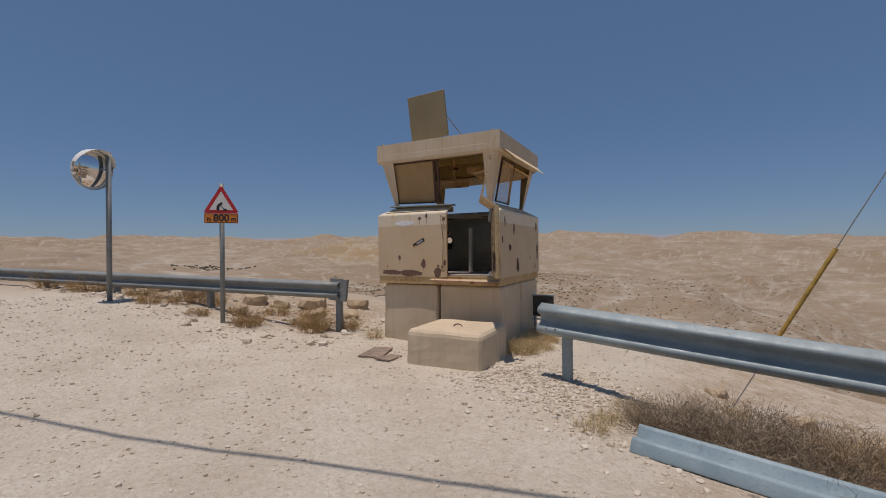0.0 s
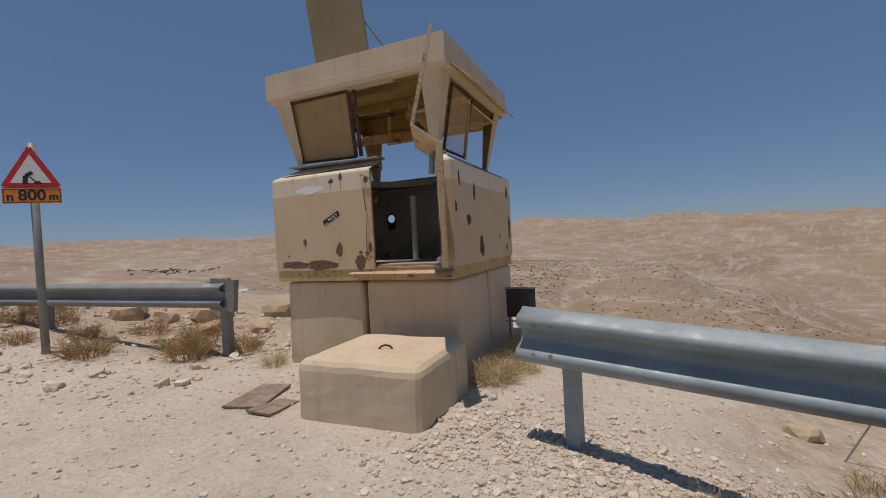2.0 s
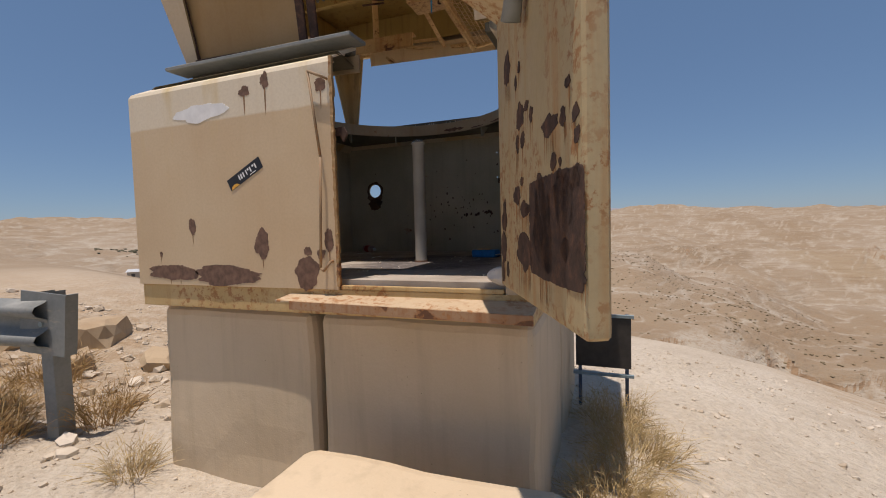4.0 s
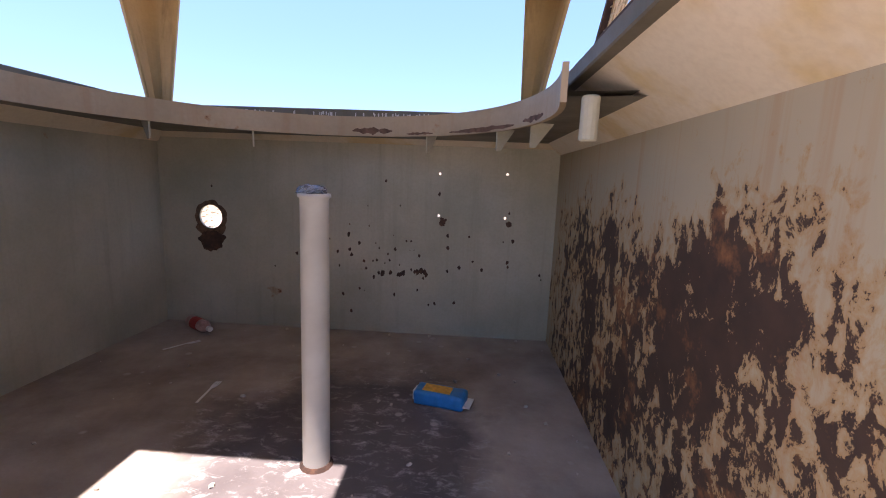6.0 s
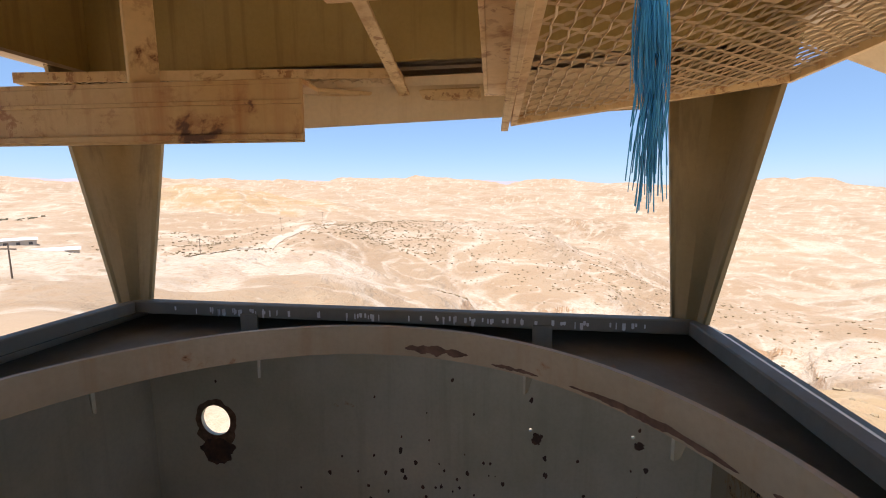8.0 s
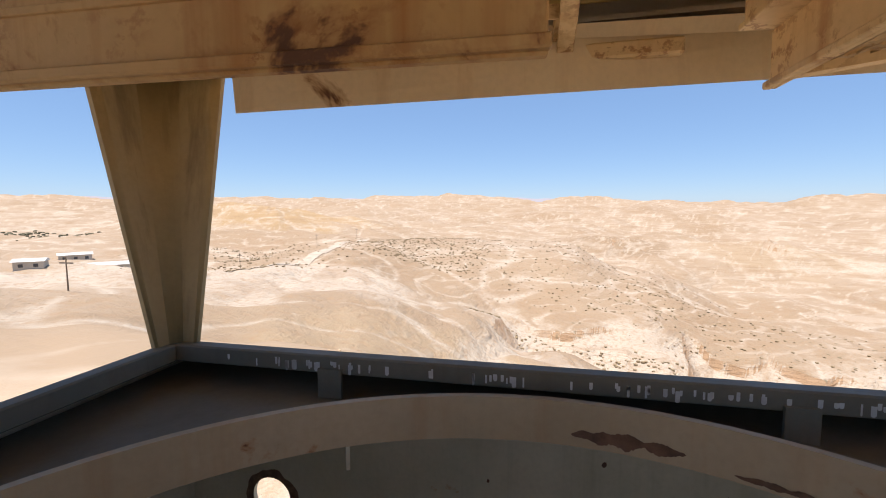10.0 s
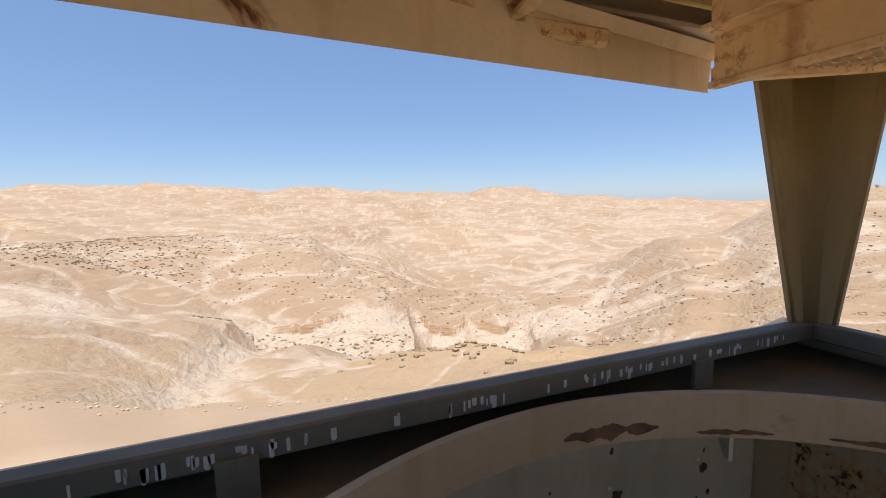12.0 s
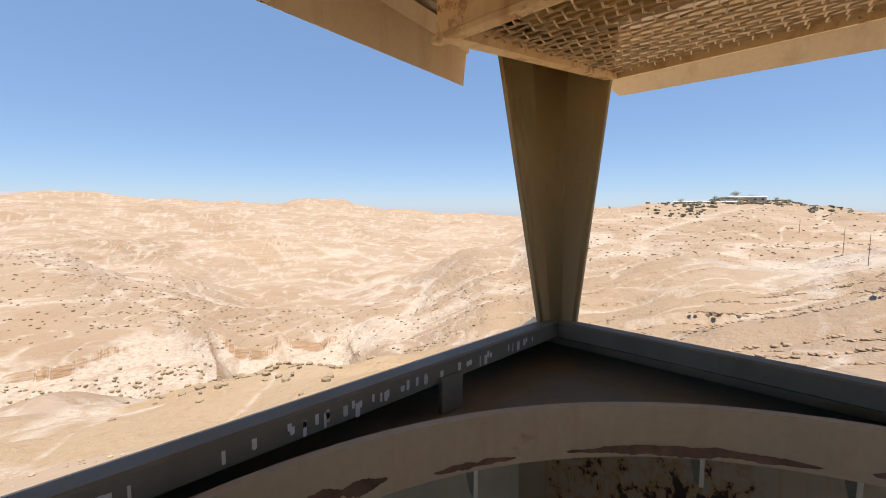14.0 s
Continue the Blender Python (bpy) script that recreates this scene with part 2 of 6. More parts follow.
def ground_mat():
    """Chalky desert soil: pale trodden gravel near by, tan slopes and white chalk far off."""
    n = Nodes("desert_soil", 0.95).world_co()
    flat = n.stretch(1, 1, 0.0)
    wide = n.noise(0.0055, 5, 0.55, warp=0.6)
    c = n.ramp(wide, (0.34, (0.255, 0.18, 0.107)), (0.46, (0.285, 0.212, 0.136)), (0.56, (0.315, 0.245, 0.17)), (0.68, (0.265, 0.192, 0.12)))
    mid = n.noise(0.0085, 7, 0.62, warp=1.0)
    c = n.mix(n.ramp(mid, (0.52, 0.0), (0.66, 0.35)), c, (0.37, 0.31, 0.24))
    c = n.mix(n.ramp(n.noise(0.035, 6, 0.62), (0.53, 0.0), (0.66, 0.4)), c, (0.27, 0.187, 0.105))
    c = n.mix(n.ramp(n.noise(0.16, 6, 0.7), (0.50, 0.0), (0.70, 0.35)), c, (0.345, 0.285, 0.21))
    for az, dist, wide, tone, share in ((-34, 570, 120, (0.33, 0.225, 0.105), 0.85), (9, 500, 55, (0.225, 0.16, 0.095), 0.85), (22, 55, 26, (0.35, 0.25, 0.125), 0.85), (24, 540, 75, (0.34, 0.26, 0.165), 0.7), (-3, 45, 26, (0.325, 0.245, 0.15), 0.8), (4, 210, 55, (0.30, 0.222, 0.14), 0.75),
                                        (16, 146, 26, (0.47, 0.42, 0.345), 0.7), (-2, 132, 18, (0.46, 0.41, 0.335), 0.5), (36, 175, 26, (0.45, 0.40, 0.325), 0.6), (90, 150, 40, (0.36, 0.335, 0.295), 0.8), (-40, 120, 50, (0.45, 0.40, 0.33), 0.75), (70, 110, 60, (0.305, 0.222, 0.13), 0.7)):
        q = n.t.nodes.new("ShaderNodeVectorMath")
        q.operation = "DISTANCE"
        n.link(flat, q.inputs[0])
        q.inputs[1].default_value = (dist * math.sin(radians(az)), dist * math.cos(radians(az)), 0)
        reach = n.math("ADD", n.math("MULTIPLY", q.outputs["Value"], 0.5 / wide), n.math("MULTIPLY", n.math("SUBTRACT", n.noise(2.2 / wide, 6, 0.6), 0.5), 0.7))
        c = n.mix(n.ramp(reach, (0.40, share), (0.55, 0.0)), c, tone)
    g = n.t.nodes.new("ShaderNodeNewGeometry")
    bare = n.t.nodes.new("ShaderNodeAttribute")
    bare.attribute_name = "chalk"
    ragged = n.math("ADD", bare.outputs["Fac"], n.math("MULTIPLY", n.math("SUBTRACT", n.noise(0.13, 7, 0.68), 0.5), 1.1))
    c = n.mix(n.ramp(ragged, (0.25, 0.0), (0.70, 0.8)), c, n.mix(n.noise(0.09, 5), (0.40, 0.345, 0.27), (0.50, 0.45, 0.375)))
    up = n.math("ADD", n.axis(2, g.outputs["True Normal"]), n.math("MULTIPLY", n.math("SUBTRACT", n.noise(0.12, 4), 0.5), 0.25))
    c = n.mix(n.ramp(up, (0.72, 0.6), (0.86, 0.0)), c, (0.44, 0.385, 0.305))
    # steepest faces turn brown: the shadow under the scarp brows, painted by slope
    c = n.mix(n.ramp(up, (0.54, 1.0), (0.72, 0.0)), c, n.mix(n.noise(0.3, 5), (0.20, 0.115, 0.06), (0.42, 0.28, 0.16)))
    d = n.t.nodes.new("ShaderNodeVectorMath")
    d.operation = "LENGTH"
    n.link(flat, d.inputs[0])
    r = d.outputs["Value"]
    pd = n.t.nodes.new("ShaderNodeVectorMath")
    pd.operation = "DISTANCE"
    n.link(flat, pd.inputs[0])
    pd.inputs[1].default_value = (1.0, -6.0, 0)
    near = n.ramp(n.math("MULTIPLY", pd.outputs["Value"], 0.02), (0.18, 1.0), (0.31, 0.0))
    pale = n.ramp(n.noise(0.9, 6, 0.6), (0.3, (0.53, 0.45, 0.35)), (0.5, (0.615, 0.535, 0.425)), (0.72, (0.685, 0.61, 0.505)))
    c = n.mix(near, c, pale)
    e = n.t.nodes.new("ShaderNodeVectorMath")
    e.operation = "DOT_PRODUCT"
    n.link(flat, e.inputs[0])
    e.inputs[1].default_value = (-0.16, 0.987, 0)
    verge = n.math("ADD", e.outputs["Value"], n.math("MULTIPLY", n.noise(0.8, 6, 0.65), 2.2))
    left = n.ramp(n.math("MULTIPLY", n.math("ADD", n.axis(0), 10), 0.1), (0.72, 1.0), (0.84, 0.0))
    dirt = n.math("MULTIPLY", n.math("MULTIPLY", n.ramp(n.math("MULTIPLY", n.math("ADD", verge, 5), 0.1), (0.46, 0.0), (0.54, 1.0)), left), near)
    c = n.mix(n.math("MULTIPLY", dirt, n.ramp(n.noise(3.5, 6, 0.7), (0.40, 1.0), (0.66, 0.4))), c, n.mix(n.noise(2.0, 5), (0.30, 0.185, 0.085), (0.46, 0.33, 0.20)))
    bank = n.math("ADD", n.axis(0), n.math("MULTIPLY", n.noise(1.1, 6, 0.65), 1.8))
    bank = n.math("MULTIPLY", n.ramp(n.math("MULTIPLY", bank, 0.1), (0.42, 0.0), (0.50, 1.0)), near)
    c = n.mix(n.math("MULTIPLY", bank, n.ramp(n.noise(2.6, 6, 0.7), (0.38, 0.9), (0.62, 0.1))), c, (0.38, 0.25, 0.13))
    grit = n.noise(26, 6, 0.7)
    c = n.mix(n.math("MULTIPLY", n.ramp(grit, (0.36, 1.0), (0.50, 0.0)), 0.3), c, (0.33, 0.25, 0.17))
    chips = n.cells(24, flat, "F1", "Color")
    c = n.mix(n.math("MULTIPLY", near, 0.22), c, n.ramp(chips, (0.2, (0.40, 0.32, 0.24)), (0.8, (0.68, 0.61, 0.52))))
    c = n.mix(n.math("MULTIPLY", n.math("SUBTRACT", 1.0, near), 0.08), c, (0.345, 0.305, 0.25))
    scrub = n.ramp(n.cells(0.22, flat), (0.10, 1.0), (0.17, 0.0))
    patch = n.ramp(n.noise(0.013, 4), (0.50, 0.0), (0.60, 1.0))
    far = n.ramp(n.math("MULTIPLY", r, 0.002), (0.08, 0.0), (0.16, 1.0))
    c = n.mix(n.math("MULTIPLY", n.math("MULTIPLY", scrub, patch), far), c, (0.17, 0.14, 0.085))
    n.colour(c)
    h = n.math("ADD", n.math("ADD", n.math("MULTIPLY", n.cells(13, flat, "SMOOTH_F1"), 0.7), n.math("MULTIPLY", n.cells(31, flat), 0.45)), grit)
    h = n.math("MULTIPLY", h, near)
    h = n.math("ADD", n.math("MULTIPLY", h, 0.042), n.math("MULTIPLY", n.noise(1.6, 6), 0.05))
    midway = n.ramp(n.math("MULTIPLY", r, 0.005), (0.06, 0.0), (0.15, 1.0))
    clods = n.noise(0.8, 7, 0.68)
    c = n.mix(n.math("MULTIPLY", n.math("MULTIPLY", n.ramp(clods, (0.40, 1.0), (0.50, 0.0)), midway), 0.55), c, (0.30, 0.205, 0.12))
    tufts = n.math("MULTIPLY", n.ramp(n.cells(1.1, flat), (0.10, 1.0), (0.16, 0.0)), n.ramp(n.noise(0.06, 4), (0.45, 0.0), (0.58, 1.0)))
    c = n.mix(n.math("MULTIPLY", n.math("MULTIPLY", tufts, midway), n.ramp(n.math("MULTIPLY", r, 0.005), (0.5, 0.8), (0.9, 0.0))), c, (0.21, 0.15, 0.085))
    h = n.math("ADD", h, n.math("MULTIPLY", n.math("MULTIPLY", clods, midway), 0.7))
    layers = n.noise(0.2, 7, 0.62, n.stretch(0.6, 0.6, 4.0))
    beds = n.noise(0.05, 6, 0.6, n.stretch(0.5, 0.5, 9.0), 0.4)
    c = n.mix(n.math("MULTIPLY", n.math("MULTIPLY", n.ramp(beds, (0.405, 1.0), (0.455, 0.0)), far), 0.4), c, (0.27, 0.185, 0.11))
    c = n.mix(n.math("MULTIPLY", n.math("MULTIPLY", n.ramp(beds, (0.57, 0.0), (0.62, 1.0)), far), 0.35), c, (0.45, 0.39, 0.315))
    n.colour(c)
    h = n.math("ADD", h, n.math("MULTIPLY", n.math("MULTIPLY", layers, far), 1.7))
    return n.bump(h, 0.8, 1.0).m


SOIL = ground_mat()


# ---- building helpers ----
def box(bm, x0, x1, y0, y1, z0, z1, m=None):
    v = bmesh.ops.create_cube(bm, size=1.0)["verts"]
    s = Matrix.Translation(((x0 + x1) / 2, (y0 + y1) / 2, (z0 + z1) / 2)) @ Matrix.Diagonal((x1 - x0, y1 - y0, z1 - z0, 1))
    bmesh.ops.transform(bm, matrix=(m @ s) if m else s, verts=v)
    return v


def hexa(bm, low, high):
    """A solid between two quads of corners in the same order."""
    a = [bm.verts.new(p) for p in low]
    b = [bm.verts.new(p) for p in high]
    k = len(a)
    bm.faces.new(a[::-1])
    bm.faces.new(b)
    for i in range(k):
        bm.faces.new((a[i], a[(i + 1) % k], b[(i + 1) % k], b[i]))


def rod(bm, a, b, r, r2=None, seg=12, caps=True):
    a, b = Vector(a), Vector(b)
    m = Matrix.Translation((a + b) / 2) @ (b - a).to_track_quat("Z", "Y").to_matrix().to_4x4()
    bmesh.ops.create_cone(bm, cap_ends=caps, segments=seg, radius1=r, radius2=r if r2 is None else r2, depth=(b - a).length, matrix=m)


def bevel(bm, w, seg=2):
    e = [x for x in bm.edges if len(x.link_faces) == 2 and x.calc_face_angle(0) > 0.6]
    bmesh.ops.bevel(bm, geom=e, offset=w, segments=seg, profile=0.7, affect="EDGES", clamp_overlap=True)


def roughen(bm, amount, scale):
    for v in bm.verts:
        v.co += noise.noise_vector(v.co * scale) * amount


def mesh_of(name, bm, material, smooth=False):
    bmesh.ops.recalc_face_normals(bm, faces=bm.faces)
    me = bpy.data.meshes.new(name)
    bm.to_mesh(me)
    bm.free()
    for m in material if isinstance(material, (list, tuple)) else (material,):
        me.materials.append(m)
    if smooth:
        me.polygons.foreach_set("use_smooth", [True] * len(me.polygons))
    return me


def part(name, bm, material, parent, label="", smooth=False):
    ob = new(name, mesh_of(name, bm, material, smooth))
    ob.parent = parent
    if label:
        ob["label"] = label
    return ob


def thing(name, bm, material, label, category, group="", kind="", smooth=False):
    return tagged(new(name, mesh_of(name, bm, material, smooth)), label, category, group, kind)


def empty(name, label, category, group="", at=(0, 0, 0)):
    ob = tagged(new(name), label, category, group)
    ob.location = at
    return ob


# ---- ground ----
RS = (6, 14, 35, 80, 130, 160, 210, 270, 330, 430, 560, 800, 1300, 2600)
AZ, ZS = [], []


def bearing(az, near, rises):
    """The land's rise that way: heights near by, then the slope of the line of sight in degrees."""
    AZ.append(az)
    ZS.append(near + tuple(2.75 + r * math.tan(radians(e)) for r, e in zip(RS[3:], rises)))


bearing(-180, (0, 0, 0), (-2.7, -1.9, -1.7, -1.2, -0.8, -0.5, -0.1, 0.2, 0.5, 0.8, 0.8))
bearing(-120, (0.3, 0.6, 1), (-1.3, -1.1, -1, -0.8, -0.7, -0.5, -0.2, 0.1, 0.5, 0.8, 0.9))
bearing(-75, (0.3, 0.5, 0), (-3.4, -3, -2.8, -2.5, -2.2, -1.9, -0.9, -0.2, 0.6, 1, 1.2))
bearing(-55, (-0.1, -0.6, -3.8), (-6.9, -6, -5.6, -4.8, -3.9, -3.1, -2, -0.6, 0.5, 0.8, 1.3))
bearing(-36, (-0.28, -1.5, -7.5), (-9, -7.6, -7, -5.6, -4.6, -4, -2.6, -0.3, -0.9, 0.3, 1.3))
bearing(-26, (-0.33, -2.0, -9.5), (-10.5, -9.3, -8, -5.5, -3.9, -3.5, -4.2, -1.2, -1.4, 0.3, 1.4))
bearing(-12, (-0.5, -3.0, -12.6), (-14, -12.5, -11, -7, -3.9, -3.6, -4.8, -3, -1.4, 0.2, 1.5))
bearing(2, (-0.6, -3.6, -14.2), (-18, -16.8, -14.3, -9, -5, -4, -5.6, -4.2, -1.8, 0, 1.2))
bearing(12, (-0.65, -3.8, -14.6), (-20, -18.5, -14.6, -11, -8.2, -7.4, -6.8, -3.6, -3.6, -0.6, 0.8))
bearing(22, (-0.7, -3.9, -14.6), (-21, -21, -17.8, -13, -11.8, -11.2, -8.6, -4.4, -4.4, -1.2, 0.5))
bearing(32, (-0.65, -3.8, -14.4), (-21, -20.5, -18, -14, -12.4, -11, -8.8, -5.4, -4.6, -1.5, 0.3))
bearing(39, (-0.6, -3.6, -13.8), (-19.5, -18, -16, -13, -11, -9.4, -8, -6.2, -4, -2, -0.4))
bearing(53, (-0.56, -3.2, -11.6), (-17.5, -14.5, -12, -8.5, -5.8, -4.6, -5.8, -6, -4.5, -2.6, -1.2))
bearing(62, (-0.5, -2.6, -8.6), (-14.5, -11, -9.1, -5.2, -1.8, -0.1, -1.6, -3, -3.2, -2.6, -1.6))
bearing(80, (-0.5, -2, -6.3), (-9.4, -7, -6, -3.2, -0.4, 1, -0.6, -2, -2.4, -2.2, -1.6))
bearing(96, (-0.4, -1.5, -4.6), (-6.2, -4, -3.1, -2.4, -1.8, -1.2, -1.6, -2, -2, -2, -1.6))
bearing(130, (0, -0.2, -0.5), (-2.7, -2, -1.7, -1.3, -1, -0.8, -0.7, -0.7, -0.7, -0.7, -0.5))
bearing(180, (0, 0, 0), (-2.7, -1.9, -1.7, -1.2, -0.8, -0.5, -0.1, 0.2, 0.5, 0.8, 0.8))


def ease(f):
    return f * f * (3 - 2 * f)


def step_up(v, lo, hi):
    return ease(max(0.0, min(1.0, (v - lo) / (hi - lo))))


LR = [math.log(r) for r in RS]


def tangents(zs):
    """Slopes over log distance that never overshoot."""
    d = [(zs[k + 1] - zs[k]) / (LR[k + 1] - LR[k]) for k in range(len(zs) - 1)]
    return [d[0]] + [2 * p * q / (p + q) if p * q > 0 else 0.0 for p, q in zip(d, d[1:])] + [0.0]


SLOPES = [tangents(zs) for zs in ZS]


def profile(j, r):
    zs, ms = ZS[j], SLOPES[j]
    if r <= RS[0]:
        return zs[0] * (r / RS[0]) ** 2
    if r >= RS[-1]:
        return zs[-1]
    k = max(i for i in range(len(RS) - 1) if RS[i] <= r)
    w = LR[k + 1] - LR[k]
    f = (math.log(r) - LR[k]) / w
    g = 1 - f
    return (1 + 2 * f) * g * g * zs[k] + f * g * g * w * ms[k] + f * f * (3 - 2 * f) * zs[k + 1] - f * f * g * w * ms[k + 1]


# broad hills: bearing, distance, width, height; the chalk cliffs: bearing, half width, distance, drop, brow
HILLS = ((25, 64, 13, 3.6), (9, 500, 55, 9), (24, 540, 60, 14), (-34, 560, 90, 9), (16, 620, 40, 9), (33, 600, 45, 10))
CLIFFS = ((3, 8.0, 150, 7.0, 2.2), (21.5, 4.4, 172, 6.0, 2.6), (29.5, 4.8, 176, 5.5, 2.5))
# dry washes: bearing and distance of each bend, depth, half width
WASHES = ((((-22, 20), (-13, 38), (-8, 60), (-3, 92), (3, 122)), 2.6, 7.0), (((3, 122), (14, 136), (30, 150), (40, 190), (44, 270), (38, 380)), 2.0, 9.0),
          (((-38, 60), (-32, 110), (-29, 170)), 1.0, 7.0))
BENDS = [([Vector((r * math.sin(radians(q)), r * math.cos(radians(q)), 0)) for q, r in way], deep, half) for way, deep, half in WASHES]


def land(x, y):
    """The land's height, and how far chalk lies bare there (0 to 1)."""
    r = math.hypot(x, y)
    p = Vector((x, y, 0))
    a = math.degrees(math.atan2(x, y))
    if 45 < r:
        a += min(1.0, (r - 45) / 60) * 2.2 * noise.noise(p / 70)
    a = max(-180.0, min(180.0, a))
    z = 0.0
    for j in range(len(AZ) - 1):
        if AZ[j] <= a <= AZ[j + 1]:
            f = ease((a - AZ[j]) / (AZ[j + 1] - AZ[j]))
            z = profile(j, r) * (1 - f) + profile(j + 1, r) * f
            break
    away = step_up(r, 7, 47)
    wild, chalk = 0.0, 0.0
    if away > 0:
        calm = 1 - 0.62 * step_up(a, -24, -14) * (1 - step_up(a, 8, 15)) * step_up(r, 150, 185) * (1 - step_up(r, 360, 430))
        warp = Vector((noise.noise(p / 33), noise.noise(p / 33 + Vector((9, 4, 2))), 0)) * min(9.0, r * 0.05)
        for s, amp in ((110, 6.0), (46, 2.6), (19, 1.0), (8, 0.38), (3.4, 0.13)):
            if s * 0.5 < r < s * 60:
                n = abs(noise.noise((p + warp) / s + Vector((3.1, 7.7, s))))
                wild += calm * amp * min(1.0, r / (s * 2.2)) * (2.0 * n - 0.42)
                if 7 < s < 120:
                    chalk = max(chalk, (1 - n / 0.07) * (0.7 if s > 15 else 0.35))
        if r > 400:
            far = min(1.0, (r - 400) / 700)
            bend = Vector((noise.noise(p / 210), noise.noise(p / 210 + Vector((4, 1, 7))), 0)) * 60
            q = p + bend
            for s, amp in ((640, 26), (250, 15), (105, 6.5), (44, 1.6)):
                if r < s * 45:
                    n = abs(noise.noise(q / s + Vector((5, 2, s))))
                    wild += far * amp * (2.0 * n - 0.45)
                    if 60 < s < 300:
                        chalk = max(chalk, (1 - n / 0.10) * 0.5)
        wild *= away
    for az, dist, wide, high in HILLS:
        bx, by = dist * math.sin(radians(az)), dist * math.cos(radians(az))
        q = ((x - bx) ** 2 + (y - by) ** 2) / (wide * wide)
        if q < 6:
            spokes = 0.7 + 0.6 * abs(noise.noise(Vector((math.cos(math.atan2(y - by, x - bx)) * 4.0, math.sin(math.atan2(y - by, x - bx)) * 4.0, az)))) if dist > 400 else 1
            wild += high * math.exp(-q) * spokes
    if 15 < r < 420:
        for way, deep, half in BENDS:
            best = 1e9
            for u, v in zip(way, way[1:]):
                w = v - u
                f = max(0.0, min(1.0, (p - u).dot(w) / w.length_squared))
                best = min(best, (p - u - w * f).length)
            if best < half * 2.5:
                best += half * 0.45 * noise.noise(p / (half * 1.3))
                wild -= deep * math.exp(-(best / half) ** 2 * 2.2)
                chalk = max(chalk, 1.15 - best / (half * 0.72))
    for mid, half, rc, drop, brow in CLIFFS:
        off = abs(a - mid) / half
        if off < 1 and 40 < r < 330:
            front = rc * (1 + 0.035 * noise.noise(p / 17) + 0.012 * noise.noise(p / 6) + 0.07 * off * off) - r
            if front > 0:
                share = (1 - off * off) ** 0.8
                fall = brow * step_up(front, 0, 1.1) + (drop - brow) * step_up(front, 0.6, 21)
                wild -= share * fall * (1 - step_up(front, 24, 70))
                chalk = max(chalk, share * 1.3 * (1 - step_up(front, 18, 34)))
    pad = 0.03 * noise.noise(p * 0.5) + 0.012 * noise.noise(p * 2.1)
    if r < 40:
        side = max(0.0, min(1.0, (x - 2.0) / 3)) * max(0.0, min(1.0, (y + 5.5) / 2.5))
        z += -0.32 * ease(side)
        rise = max(0.0, min(1.0, (-x - 2.4) / 5))
        z += 0.28 * ease(rise)
    return z + wild + pad - 0.05, max(0.0, min(1.0, chalk))


def ground_z(x, y):
    return land(x, y)[0]


def ground_mesh():
    bearings = [-180 + 2.0 * i for i in range(51)] + [-79.8 + 0.2 * i for i in range(950)] + [111 + 2.0 * i for i in range(35)]
    segs = len(bearings)
    rings, r = [], 0.35
    while r < 4600:
        rings.append(r)
        r *= 1.034 if r < 12 else 1.02 if r < 60 else 1.0105 if r < 900 else 1.017
    turns = [(math.sin(radians(q)), math.cos(radians(q))) for q in bearings]
    co, bare = [(0, 0, ground_z(0, 0.001))], [0.0]
    for r in rings:
        for sx, sy in turns:
            z, c = land(r * sx, r * sy)
            co.append((r * sx, r * sy, z))
            bare.append(c)
    faces = [(0, 1 + (k + 1) % segs, 1 + k) for k in range(segs)]
    for i in range(len(rings) - 1):
        a, b = 1 + i * segs, 1 + (i + 1) * segs
        faces += [(a + k, a + (k + 1) % segs, b + (k + 1) % segs, b + k) for k in range(segs)]
    me = bpy.data.meshes.new("ground")
    me.from_pydata(co, [], faces)
    me.attributes.new("chalk", "FLOAT", "POINT").data.foreach_set("value", bare)
    me.materials.append(SOIL)
    me.polygons.foreach_set("use_smooth", [True] * len(me.polygons))
    return me


tagged(new("ground", ground_mesh()), "pale chalky desert soil rolling away into bare hills", "ground", kind="structure")

# ---- guard cabin ----
H, BACK, FLOOR_Z, SILL, HEAD, ROOF = 1.2, 1.15, 1.165, 2.392, 3.2, 3.53
cabin = empty("guard_cabin", "abandoned tan steel guard cabin with rust patches on concrete blocks", "guard cabin")


def rolled(name, a, b, material, label="", mitre=(1, 1), z0=1.12, z1=2.26, thin=False):
    """A belt wall from a to b in plan, inside on the left hand, rolled inwards to the sill; mitred where it meets its neighbour."""
    a, b = Vector((*a, 0)), Vector((*b, 0))
    along = (b - a).normalized()
    inw = Vector((-along.y, along.x, 0))
    cuts = [(0, z0), (0, z1 - 0.035), (0.010, z1 - 0.012), (0.035, z1 + 0.004), (0.23, SILL - 0.015), (0.245, SILL - 0.02),
            (0.245, SILL - 0.045), (0.05, z1 - 0.045), (0.045, z1 - 0.08), (0.045, z0)]
    if thin:
        cuts = cuts[:6] + [(0.245, SILL - 0.03), (0.032, z1 - 0.008), (0.011, z1 - 0.036), (0.009, z0)]
    bm = bmesh.new()
    ends = [[bm.verts.new(p + inw * d + along * (s * d * k) + Vector((0, 0, z))) for d, z in cuts] for p, s, k in ((a, 1, mitre[0]), (b, -1, mitre[1]))]
    bm.faces.new(ends[0][::-1]), bm.faces.new(ends[1])
    for i in range(len(cuts)):
        j = (i + 1) % len(cuts)
        bm.faces.new((ends[0][i], ends[0][j], ends[1][j], ends[1][i]))
    return part(name, bm, material, cabin, label)


